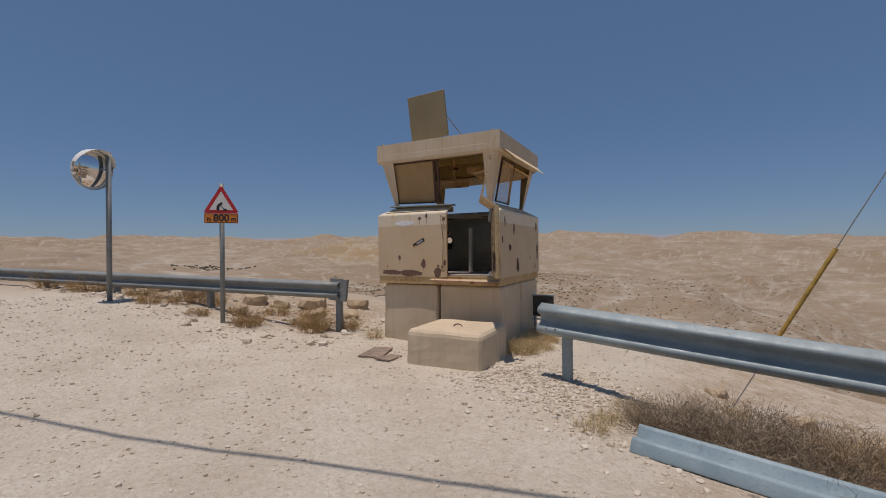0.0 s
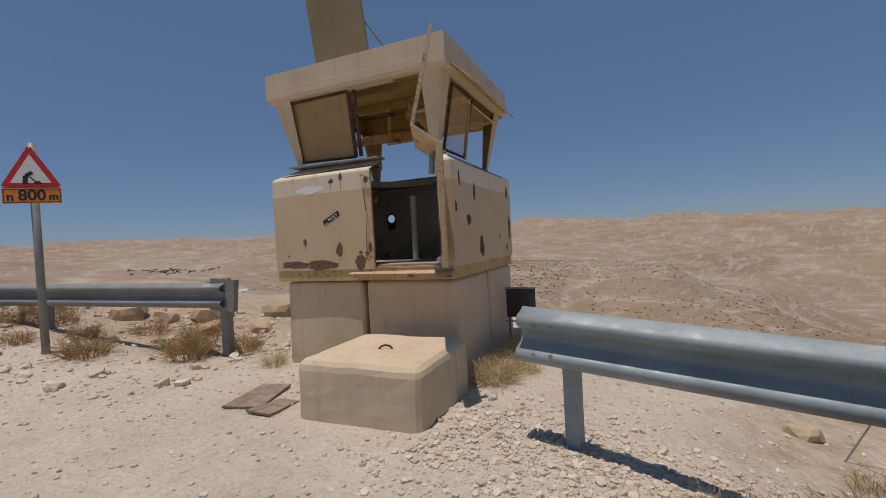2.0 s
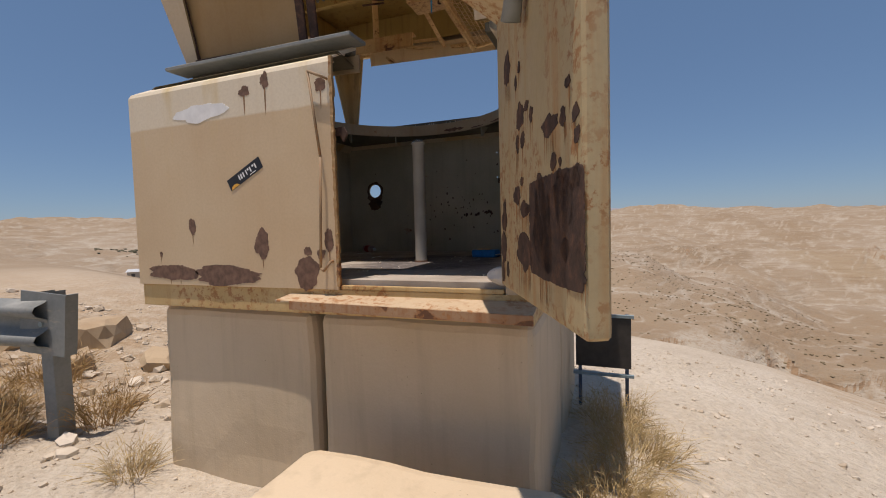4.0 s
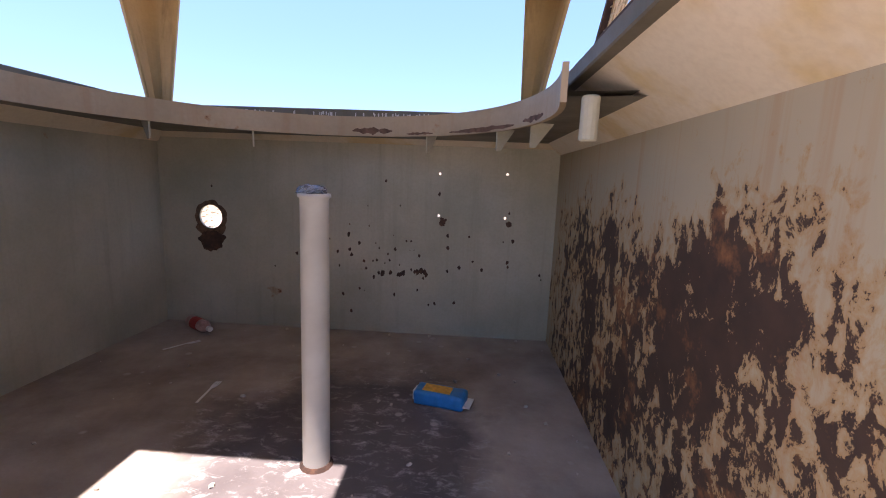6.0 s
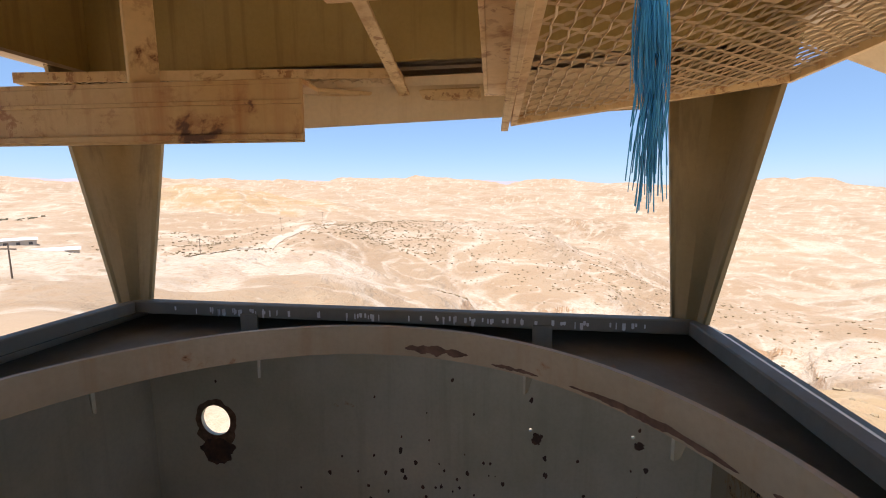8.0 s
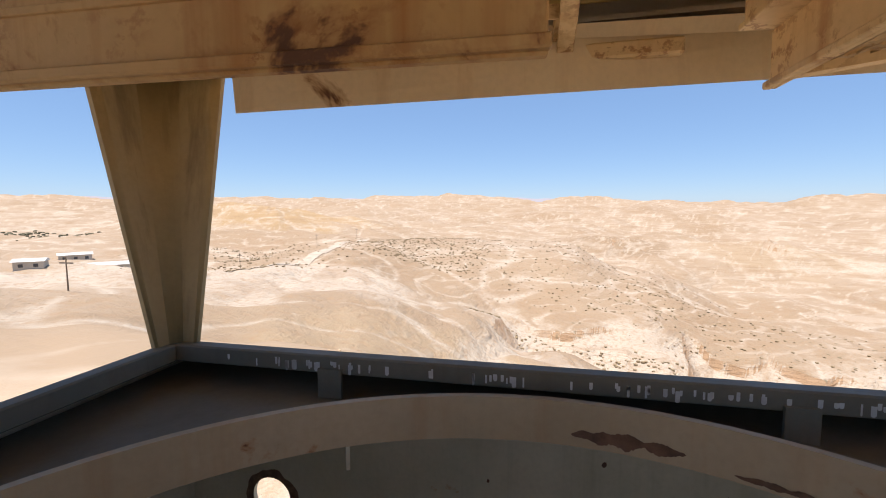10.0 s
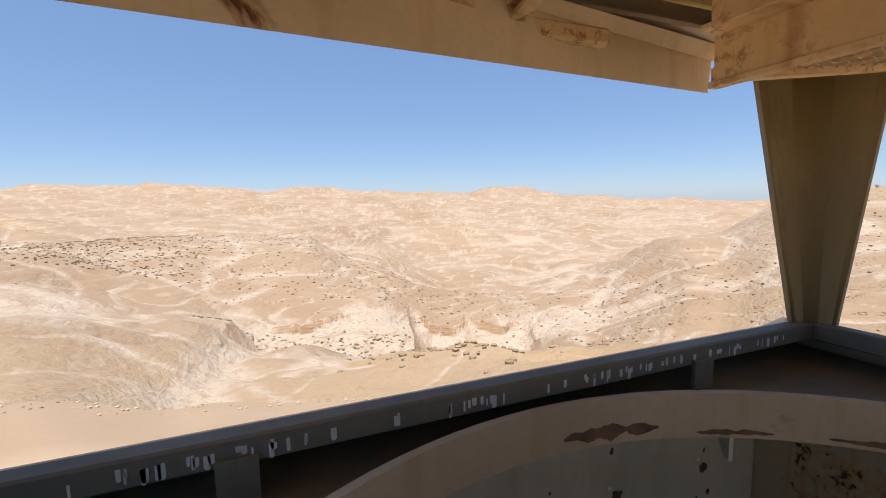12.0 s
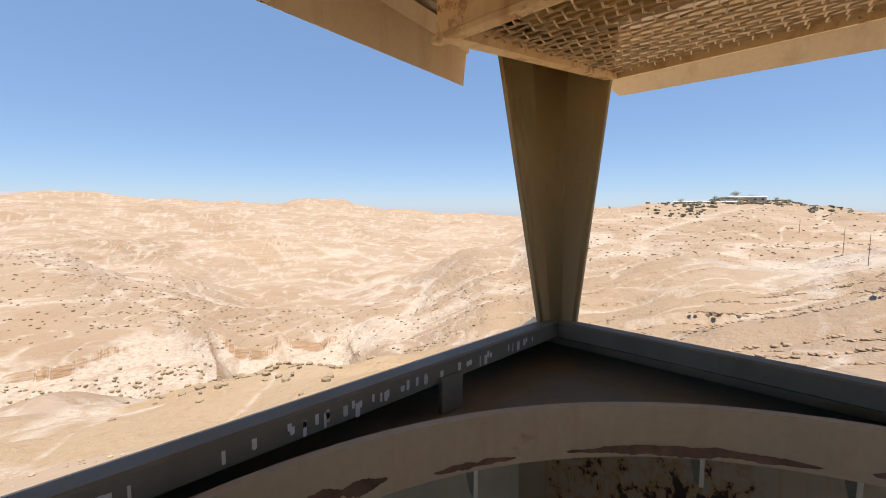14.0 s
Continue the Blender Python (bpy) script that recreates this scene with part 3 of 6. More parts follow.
DOOR0, DOOR1 = 0.225, 1.065
rolled("front_panel", (-H, -H), (DOOR0 - 0.065, -H), TAN, "tan steel panel with a cream band and rust patches", (1, 0))
rolled("door_edge", (DOOR0 - 0.065, -H), (DOOR0 + 0.004, -H), TAN, "thin bare edge of the front panel", (0, 0), thin=True)
rolled("front_panel", (DOOR1, -H), (H, -H), TAN, "", (0, 1))
rolled("side_panel", (H, -H), (H, BACK), TAN, "shot-marked tan side panel")
rolled("side_panel", (-H, BACK), (-H, -H), TAN)


def pierced(bm, x0, x1, z0, z1, y0, y1, holes):
    """A plate in the xz plane with round holes: (x, z, radius, half width of its field), one or more to a column."""
    cols = {}
    for x, z, r, w in holes:
        cols.setdefault((x, w), []).append((z, r))
    edges = sorted(cols)

    def quad(a, b, c, d):
        for y, turn in ((y0, False), (y1, True)):
            v = [bm.verts.new((p[0], y, p[1])) for p in (a, b, c, d)]
            bm.faces.new(v[::-1] if turn else v)

    def rect(a, b, c, d):
        quad((a, c), (b, c), (b, d), (a, d))

    at = x0
    for x, w in edges:
        rect(at, x - w, z0, z1)
        up = z0
        for z, r in sorted(cols[(x, w)]):
            rect(x - w, x + w, up, z - w)
            k = 24
            ring = [(math.cos(2 * math.pi * i / k), math.sin(2 * math.pi * i / k)) for i in range(k)]
            sq = [(c / max(abs(c), abs(s)), s / max(abs(c), abs(s))) for c, s in ring]
            for i in range(k):
                j = (i + 1) % k
                quad((x + w * sq[i][0], z + w * sq[i][1]), (x + w * sq[j][0], z + w * sq[j][1]),
                     (x + r * ring[j][0], z + r * ring[j][1]), (x + r * ring[i][0], z + r * ring[i][1]))
                v = [bm.verts.new(p) for p in ((x + r * ring[i][0], y0, z + r * ring[i][1]), (x + r * ring[j][0], y0, z + r * ring[j][1]),
                                               (x + r * ring[j][0], y1, z + r * ring[j][1]), (x + r * ring[i][0], y1, z + r * ring[i][1]))]
                bm.faces.new(v)
            up = z + w
        rect(x - w, x + w, up, z1)
        at = x + w
    rect(at, x1, z0, z1)
    for a, b in (((x0, z0), (x1, z0)), ((x1, z0), (x1, z1)), ((x1, z1), (x0, z1)), ((x0, z1), (x0, z0))):
        bm.faces.new([bm.verts.new(p) for p in ((a[0], y0, a[1]), (b[0], y0, b[1]), (b[0], y1, b[1]), (a[0], y1, a[1]))])
    bmesh.ops.remove_doubles(bm, verts=bm.verts, dist=1e-5)


PORT = (-0.84, 1.805, 0.068, 0.12)
SHOTS = ((0.487, 2.10, 0.007, 0.03), (0.86, 2.11, 0.007, 0.03), (0.487, 1.867, 0.007, 0.03), (0.86, 1.867, 0.007, 0.03))
IN_X, IN_Y0, IN_Y1 = 1.15, -1.15, 1.075
bm = bmesh.new()
pierced(bm, -H + 0.046, H - 0.046, 1.12, 2.25, IN_Y1, IN_Y1 + 0.016, (PORT,) + SHOTS)
part("back_panel", bm, OLIVE, cabin, "olive-grey plate pierced by a round port and shot holes")
bm = bmesh.new()
hexa(bm, [(-H, IN_Y1 + 0.02, 2.25), (H, IN_Y1 + 0.02, 2.25), (H, IN_Y1, 2.25), (-H, IN_Y1, 2.25)],
     [(-0.95, 0.90, SILL - 0.02), (0.95, 0.90, SILL - 0.02), (0.95, 0.859, SILL - 0.02), (-0.95, 0.859, SILL - 0.02)])
part("back_shoulder", bm, TAN, cabin)

for nm, x0, x1, mat, lab in (("right_liner", IN_X - 0.012, IN_X + 0.004, BURNT, "cream paint flaked off brown steel"), ("left_liner", -IN_X - 0.004, -IN_X + 0.012, OLIVE, "olive-grey inner plate")):
    bm = bmesh.new()
    box(bm, x0, x1, IN_Y0, IN_Y1 - 0.002, FLOOR_Z, 2.262)
    part(nm, bm, mat, cabin, lab)
bm = bmesh.new()
box(bm, -IN_X + 0.012, DOOR0 - 0.07, IN_Y0 - 0.003, IN_Y0 + 0.01, FLOOR_Z, 2.262)
part("front_liner", bm, OLIVE, cabin)
JAMB = steel_paint("jamb_rust", (0.34, 0.20, 0.085), (0.46, 0.32, 0.16), 1.9, 0.6)
for x, y0, y1 in ((DOOR0 + 0.005, -H - 0.003, -H + 0.014), (DOOR1 + 0.005, -H + 0.006, IN_Y0 + 0.02)):
    bm = bmesh.new()
    box(bm, x - 0.008, x + 0.008, y0, y1, FLOOR_Z - 0.03, 2.25)
    tall = [e for e in bm.edges if abs(e.verts[0].co.z - e.verts[1].co.z) > 0.5]
    bmesh.ops.subdivide_edges(bm, edges=tall, cuts=90, use_grid_fill=True)
    roughen(bm, 0.0035, 70)
    roughen(bm, 0.004, 26)
    part("door_jamb", bm, JAMB, cabin, "rust-eaten door jamb")
bm = bmesh.new()
box(bm, -H + 0.05, H - 0.05, -H + 0.05, BACK - 0.02, FLOOR_Z - 0.06, FLOOR_Z)
part("floor_plate", bm, FLOOR, cabin, "dusty steel floor with dark and white stains")
bm = bmesh.new()
box(bm, DOOR0 + 0.012, DOOR1 - 0.012, -H + 0.008, -H + 0.03, FLOOR_Z - 0.045, FLOOR_Z - 0.024)
bevel(bm, 0.005)
part("threshold", bm, OCHRE, cabin)

# bottom frame and rusty step ledge
bm = bmesh.new()
for x0, x1, y0, y1 in ((-H + 0.01, H - 0.02, -H + 0.012, -H + 0.09), (-H + 0.01, H - 0.02, BACK - 0.1, BACK - 0.01), (H - 0.1, H - 0.021, -H + 0.09, BACK - 0.1), (-H + 0.011, -H + 0.1, -H + 0.09, BACK - 0.1)):
    box(bm, x0, x1, y0, y1, 0.99, 1.119)
bevel(bm, 0.006)
part("bottom_frame", bm, OCHRE, cabin, "ochre-painted bottom channel with rust")
bm = bmesh.new()
hexa(bm, [(-0.07, -1.31, 1.070), (1.20, -1.33, 1.058), (1.20, -1.185, 1.085), (-0.07, -1.185, 1.085)],
     [(-0.07, -1.31, 1.078), (1.20, -1.33, 1.066), (1.20, -1.185, 1.093), (-0.07, -1.185, 1.093)])
part("step_ledge", bm, LEDGE, cabin, "rusted folded steel ledge below the doorway")
bm = bmesh.new()
hexa(bm, [(0.02, -1.318, 1.036), (1.20, -1.338, 1.024), (1.20, -1.330, 1.024), (0.02, -1.310, 1.036)],
     [(0.02, -1.318, 1.076), (1.20, -1.338, 1.064), (1.20, -1.330, 1.064), (0.02, -1.310, 1.076)])
part("ledge_lip", bm, steel_paint("lip_rust", (0.29, 0.15, 0.075), (0.42, 0.27, 0.155), 1.7, 0.9, None, (0.24, 0.09, 0.03)), cabin, "rust-brown folded edge of the ledge")


# deck plate with its big round hole, and the ring flange
RC, RR = Vector((0.03, -0.08)), 0.86
DECK = 2.29
# olive made much darker than the walls, to hold the shade on the unlit deck
DECK_SHADED = steel_paint("deck_shaded_paint", (0.13, 0.115, 0.08), (0.20, 0.175, 0.125), 0.8, 0.4)


def deck():
    bm = bmesh.new()
    k = 96
    for i in range(k):
        quad = []
        for j in (i, i + 1):
            a = 2 * math.pi * j / k
            c, s = math.cos(a), math.sin(a)
            tx = ((IN_X - 0.01) * (1 if c > 0 else -1) - RC.x) / c if abs(c) > 1e-6 else 9
            ty = ((IN_Y1 - 0.004 if s > 0 else IN_Y0 + 0.002) - RC.y) / s if abs(s) > 1e-6 else 9
            d = min(tx, ty)
            quad.append(((RC.x + RR * c, RC.y + RR * s), (RC.x + d * c, RC.y + d * s)))
        mid = (quad[0][0][0] + quad[1][0][0]) / 2, (quad[0][0][1] + quad[1][0][1]) / 2
        if mid[0] > 0.2 and mid[1] < -0.25:
            continue
        (a, b), (c, d) = quad
        for z in (DECK - 0.012, DECK):
            bm.faces.new([bm.verts.new((*p, z)) for p in (a, b, d, c)])
        bm.faces.new([bm.verts.new(p) for p in ((*a, DECK - 0.012), (*c, DECK - 0.012), (*c, DECK), (*a, DECK))])
    bmesh.ops.remove_doubles(bm, verts=bm.verts, dist=1e-4)
    return bm


part("deck_plate", deck(), DECK_SHADED, cabin, "olive deck plate round a big round opening")
bm = bmesh.new()
k, a0, a1 = 80, radians(-13), radians(283)
prev = None
for i in range(k + 1):
    a = a0 + (a1 - a0) * i / k
    c, s = math.cos(a), math.sin(a)
    row = [bm.verts.new((RC.x + r * c, RC.y + r * s, z)) for r, z in ((RR - 0.012, DECK - 0.030), (RR + 0.004, DECK - 0.030), (RR + 0.004, DECK + 0.062), (RR - 0.012, DECK + 0.062))]
    if prev:
        for q in range(4):
            bm.faces.new((prev[q], prev[(q + 1) % 4], row[(q + 1) % 4], row[q]))
    else:
        bm.faces.new(row)
    prev = row
bm.faces.new(prev[::-1])
part("ring_flange", bm, steel_paint("ring_paint", (0.37, 0.285, 0.175), (0.48, 0.385, 0.26), 0.8, 0.5, None, (0.36, 0.2, 0.09)), cabin, "scuffed pale ring flange with rust bands")
for a in (35, 62, 118, 145, 20):
    bm = bmesh.new()
    c, s = math.cos(radians(a)), math.sin(radians(a))
    p = Vector((RC.x + (RR + 0.02) * c, RC.y + (RR + 0.02) * s, 0))
    m = Matrix.Translation(p) @ Matrix.Rotation(radians(a), 4, "Z")
    hexa(bm, [m @ Vector(q) for q in ((0, -0.004, DECK - 0.10), (0.02, -0.004, DECK - 0.10), (0.02, 0.004, DECK - 0.10), (0, 0.004, DECK - 0.10))],
         [m @ Vector(q) for q in ((0, -0.004, DECK - 0.013), (0.09, -0.004, DECK - 0.013), (0.09, 0.004, DECK - 0.013), (0, 0.004, DECK - 0.013))])
    part("gusset", bm, OLIVE, cabin)

# sill rails and window corner pillars
SX, SYF, SYB, TX, TYF, TYB = 0.962, -0.955, 0.858, 1.135, -1.15, 1.02
for x0, x1, y0, y1 in ((-SX, SX, SYB - 0.04, SYB), (SX - 0.04, SX, SYF + 0.04, SYB - 0.04), (-SX, -SX + 0.04, SYF + 0.04, SYB - 0.04), (-SX, DOOR0 - 0.02, SYF, SYF + 0.04)):
    bm = bmesh.new()
    box(bm, x0, x1, y0, y1, SILL - 0.045, SILL)
    bevel(bm, 0.004, 1)
    part("sill_rail", bm, SILL_SHADED, cabin, "grey-green sill rail with whitish drips")


def pillar(sx, sy):
    """A folded plate that widens upwards, closed on the outside."""
    syb, tyb = (SYB, TYB) if sy > 0 else (-SYF, -TYF)
    bm = bmesh.new()

    def at(x, y, z):
        return (sx * x, sy * y, z)

    def section(cx, cy, w, rim, deep, z):
        """Outer corner, then the hollow inner side as an arc from flange to flange."""
        q = [at(cx - w, cy, z), at(cx, cy, z), at(cx, cy - w, z), at(cx - rim, cy - w, z)]
        for i in range(1, 12):
            f = i / 12
            u, v = rim + (w - rim) * f, w - (w - rim) * f
            dip = deep * math.sin(math.pi * f) ** 1.5
            q.append(at(cx - u + dip, cy - v + dip, z))
        return q + [at(cx - w, cy - rim, z)]

    hexa(bm, section(SX, syb, 0.078, 0.012, 0.018, SILL), section(TX, tyb, 0.25, 0.014, 0.075, HEAD))
    bmesh.ops.recalc_face_normals(bm, faces=bm.faces)
    # outward faces take the light tan; inward faces a darker tone with indoor shade painted in
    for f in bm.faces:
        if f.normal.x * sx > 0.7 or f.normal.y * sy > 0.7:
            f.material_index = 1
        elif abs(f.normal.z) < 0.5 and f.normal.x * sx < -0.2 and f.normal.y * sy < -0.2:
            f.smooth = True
    part("corner_pillar", bm, (PILLAR_SHADED, TAN_ROOF), cabin)


# inner pillar colour, darkened for the shade inside the cabin
PILLAR_SHADED = steel_paint("pillar_shaded_paint", (0.27, 0.20, 0.09), (0.40, 0.30, 0.15), 0.5, 0.9, None, (0.13, 0.085, 0.035))
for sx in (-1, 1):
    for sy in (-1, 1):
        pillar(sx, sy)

# roof with a hatch hole
HX0, HX1, HY0, HY1 = -0.50, 0.19, -0.99, -0.46
RX, RYB = 1.2, 1.13
bm = bmesh.new()
for x0, x1, y0, y1 in ((-RX, HX0, -RX, RYB), (HX1, RX, -RX, RYB), (HX0, HX1, -RX, HY0), (HX0, HX1, HY1, RYB)):
    box(bm, x0, x1, y0, y1, ROOF - 0.035, ROOF)
for x0, x1, y0, y1 in ((HX0 - 0.02, HX0, HY0 - 0.02, HY1 + 0.02), (HX1, HX1 + 0.02, HY0 - 0.02, HY1 + 0.02), (HX0, HX1, HY0 - 0.02, HY0), (HX0, HX1, HY1, HY1 + 0.02)):
    box(bm, x0, x1, y0, y1, ROOF - 0.09, ROOF + 0.05)
part("roof", bm, TAN_ROOF, cabin, "flat pale tan steel roof with an open hatch")
FLAP_IN = steel_paint("flap_paint", (0.74, 0.56, 0.32), (0.80, 0.64, 0.40), 0.8, 0.5, None, (0.52, 0.30, 0.11))


def fascia(name, a, b):
    """A roof side: an upright band with a folded drip below it."""
    bm = bmesh.new()
    a, b = Vector((*a, 0)), Vector((*b, 0))
    along = (b - a).normalized()
    inw = Vector((-along.y, along.x, 0))
    cuts = [(0.0, ROOF + 0.006), (0.0, HEAD + 0.035), (0.02, HEAD), (0.10, HEAD - 0.005), (0.10, HEAD + 0.006), (0.03, HEAD + 0.012), (0.014, HEAD + 0.04), (0.014, ROOF + 0.006)]
    ends = [[bm.verts.new(p + inw * d + along * (s * d) + Vector((0, 0, z))) for d, z in cuts] for p, s in ((a, 1), (b, -1))]
    bm.faces.new(ends[0][::-1]), bm.faces.new(ends[1])
    for i in range(len(cuts)):
        j = (i + 1) % len(cuts)
        bm.faces.new((ends[0][i], ends[0][j], ends[1][j], ends[1][i]))
    part(name, bm, TAN_ROOF, cabin)


R = RX + 0.006
fascia("fascia", (-R, -R), (R, -R))
fascia("fascia", (R, -R), (R, RYB + 0.006))
fascia("fascia", (R, RYB + 0.006), (-R, RYB + 0.006))
fascia("fascia", (-R, RYB + 0.006), (-R, -R))


def visor(name, pts, lift):
    bm = bmesh.new()
    hexa(bm, pts, [(p[0], p[1], p[2] + lift) for p in pts])
    return part(name, bm, FLAP_IN, cabin, "tan rain visor blotched with rust")


visor("window_lip", [(-0.62, 0.700, 2.945), (0.885, 1.13, 3.055), (0.915, 1.145, 3.16), (-0.64, 0.715, 3.08)], 0.008)
bm = bmesh.new()
hexa(bm, [(-1.14, 0.572, 3.048), (0.915, 1.138, 3.156), (0.915, 1.12, 3.20), (-1.14, 1.10, 3.20)], [(-1.14, 0.572, 3.056), (0.915, 1.138, 3.164), (0.915, 1.12, 3.208), (-1.14, 1.10, 3.208)])
hexa(bm, [(0.86, 0.98, 3.12), (1.16, 0.98, 3.14), (1.16, 1.12, 3.19), (0.90, 1.12, 3.19)], [(0.86, 0.98, 3.126), (1.16, 0.98, 3.146), (1.16, 1.12, 3.196), (0.90, 1.12, 3.196)])
part("head_plate", bm, FLAP_IN, cabin)
visor("rain_visor", [(R + 0.002, 1.05, 3.26), (R + 0.002, -1.05, 3.26), (1.41, -1.0, 3.08), (1.41, 0.88, 3.08)], 0.01)

bm = bmesh.new()
box(bm, -R + 0.06, R - 0.01, -R - 0.004, -R + 0.002, HEAD + 0.035, HEAD + 0.135)
bevel(bm, 0.002, 1)
part("fascia_lap", bm, TAN_ROOF, cabin, "lapped lower strip of the roof edge")

# roof hatch lid standing open, with its stay
bm = bmesh.new()
m = pose(0, HY0 - 0.03, ROOF + 0.05, 6, 0, 0) @ pose(-0.18, 0, 0, 0, -3, 0)
box(bm, -0.37, 0.37, -0.012, 0.012, 0.01, 0.80, m)
for x0, x1, z0, z1 in ((-0.37, -0.355, 0.01, 0.80), (0.355, 0.37, 0.01, 0.80), (-0.355, 0.355, 0.785, 0.80), (-0.355, 0.355, 0.01, 0.025)):
    box(bm, x0, x1, 0.012, 0.035, z0, z1, m)
bevel(bm, 0.004, 1)
lid = part("hatch_lid", bm, steel_paint("hatch_paint", (0.27, 0.22, 0.12), (0.32, 0.26, 0.15), 0.2, 0.3), cabin, "olive-brown hatch lid standing open on the roof")
bm = bmesh.new()
rod(bm, m @ Vector((0.36, 0.03, 0.36)), (0.34, -0.50, ROOF + 0.02), 0.009, seg=8)
part("stay", bm, ZINC_DARK, lid)
bm = bmesh.new()
rod(bm, m @ Vector((-0.39, 0.02, 0.33)), m @ Vector((-0.36, 0.02, 0.25)), 0.012, seg=8)
part("catch", bm, ZINC_DARK, lid)
bm = bmesh.new()
rod(bm, (0.38, -0.62, ROOF - 0.002), (0.38, -0.62, ROOF + 0.16), 0.028)
part("vent_stub", bm, ZINC_DARK, cabin)
for x, y in ((-1.12, -1.12), (1.06, -1.10), (1.1, 0.98)):
    bm = bmesh.new()
    rod(bm, (x - 0.05, y, ROOF + 0.004), (x - 0.03, y + 0.02, ROOF + 0.065), 0.012, seg=8)
    rod(bm, (x + 0.03, y, ROOF + 0.004), (x - 0.03, y + 0.02, ROOF + 0.065), 0.012, seg=8)
    rod(bm, (x - 0.16, y + 0.05, ROOF + 0.012), (x + 0.05, y - 0.03, ROOF + 0.012), 0.012, seg=8)
    part("lifting_lug", bm, ZINC_DARK, cabin)

# ---- door leaf, standing wide open ----
LEAF = Matrix(((0.410, 0.912, 0, 1.085), (-0.912, 0.410, 0, -1.235), (0, 0, 1, 0), (0, 0, 0, 1)))


def leaf_box(bm, s0, s1, n0, n1, z0, z1):
    return box(bm, s0, s1, n0, n1, z0, z1, LEAF)


LEAF_IN = steel_paint("leaf_inner_paint", (0.45, 0.345, 0.185), (0.52, 0.41, 0.235), 0.95, 0.85, None, (0.46, 0.23, 0.075))
bm = bmesh.new()
leaf_box(bm, 0.0, 0.90, -0.03, 0.03, 1.17, 2.22)
bevel(bm, 0.02, 3)
leaf = part("door_leaf", bm, LEAF_IN, cabin, "thick steel door leaf standing open, paint bubbled with rust")
bm = bmesh.new()


def bent(s0, s1, folds):
    for (n0, z0), (n1, z1) in folds:
        hexa(bm, [LEAF @ Vector(p) for p in ((s0, n0 - 0.03, z0), (s1, n0 - 0.03, z0), (s1, n0, z0), (s0, n0, z0))],
             [LEAF @ Vector(p) for p in ((s0, n1 - 0.03, z1), (s1, n1 - 0.03, z1), (s1, n1, z1), (s0, n1, z1))])


SHOULDER, STILE = ((0.03, 2.20), (-0.20, 2.36)), ((-0.20, 2.36), (0.0, 3.18))
bent(0.0, 0.90, (SHOULDER,))
bent(0.85, 0.90, (STILE,))
part("window_frame", bm, RUSTY_TAN, leaf, "bare window frame on the door's upper half")
bm = bmesh.new()
a = LEAF @ Vector((0.52, -0.06, 2.20))
rod(bm, a, LEAF @ Vector((0.46, -0.075, 2.02)), 0.022, 0.03, 10)
rod(bm, LEAF @ Vector((0.52, -0.03, 2.19)), LEAF @ Vector((0.52, -0.075, 2.19)), 0.02, seg=10)
part("door_handle", bm, ZINC_DARK, leaf, "grey lever handle", True)
for z in (1.4, 2.0):
    bm = bmesh.new()
    rod(bm, (1.09, -1.225, z - 0.05), (1.09, -1.225, z + 0.05), 0.016)
    part("hinge", bm, RUSTY_TAN, leaf)


def blot(name, w, h, seed, material, parent, place, label="", square=0.0):
    """A flake of bare rusty steel with a ragged edge, a hair proud of its plate; place: local x across, y up, z out."""
    bm = bmesh.new()
    k = 110
    rim = []
    for i in range(k):
        a = 2 * math.pi * i / k
        d = Vector((math.cos(a), math.sin(a), seed * 3.7))
        r = 1 + 0.40 * noise.noise(d * 1.3) + 0.20 * noise.noise(d * 2.7)
        if square:
            r = (0.93 + 0.07 * r) * max(abs(math.cos(a)), abs(math.sin(a))) ** -square
        e = Vector((w * math.cos(a), h * math.sin(a), seed)) * r
        r += (0.005 * noise.noise(e * 45) + 0.002 * noise.noise(e * 130)) / max(0.03, min(w, h)) * 1.6
        rim.append(bm.verts.new((w / 2 * r * math.cos(a), h / 2 * r * math.sin(a), 0.0)))
    top = [bm.verts.new((v.co.x * 0.985, v.co.y * 0.985, 0.0015)) for v in rim]
    bm.faces.new(top)
    for i in range(k):
        bm.faces.new((rim[i], rim[(i + 1) % k], top[(i + 1) % k], top[i]))
    ob = part(name, bm, material, parent, label)
    ob.matrix_basis = place
    return ob


def on_front(x, z):
    return Matrix(((1, 0, 0, x), (0, 0, -1, -H - 0.0002), (0, 1, 0, z), (0, 0, 0, 1)))


def on_right(y, z):
    return Matrix(((0, 0, 1, H + 0.0002), (1, 0, 0, y), (0, 1, 0, z), (0, 0, 0, 1)))


def on_leaf(s, z):
    return LEAF @ Matrix(((-1, 0, 0, s), (0, 0, -1, -0.0302), (0, 1, 0, z), (0, 0, 0, 1)))


def on_back(x, z):
    return Matrix(((1, 0, 0, x), (0, 0, -1, IN_Y1 - 0.0002), (0, 1, 0, z), (0, 0, 0, 1)))


FLAKED = plain("flaked_brown", (0.17, 0.098, 0.068), 0.85, 0, 0.45, 24)
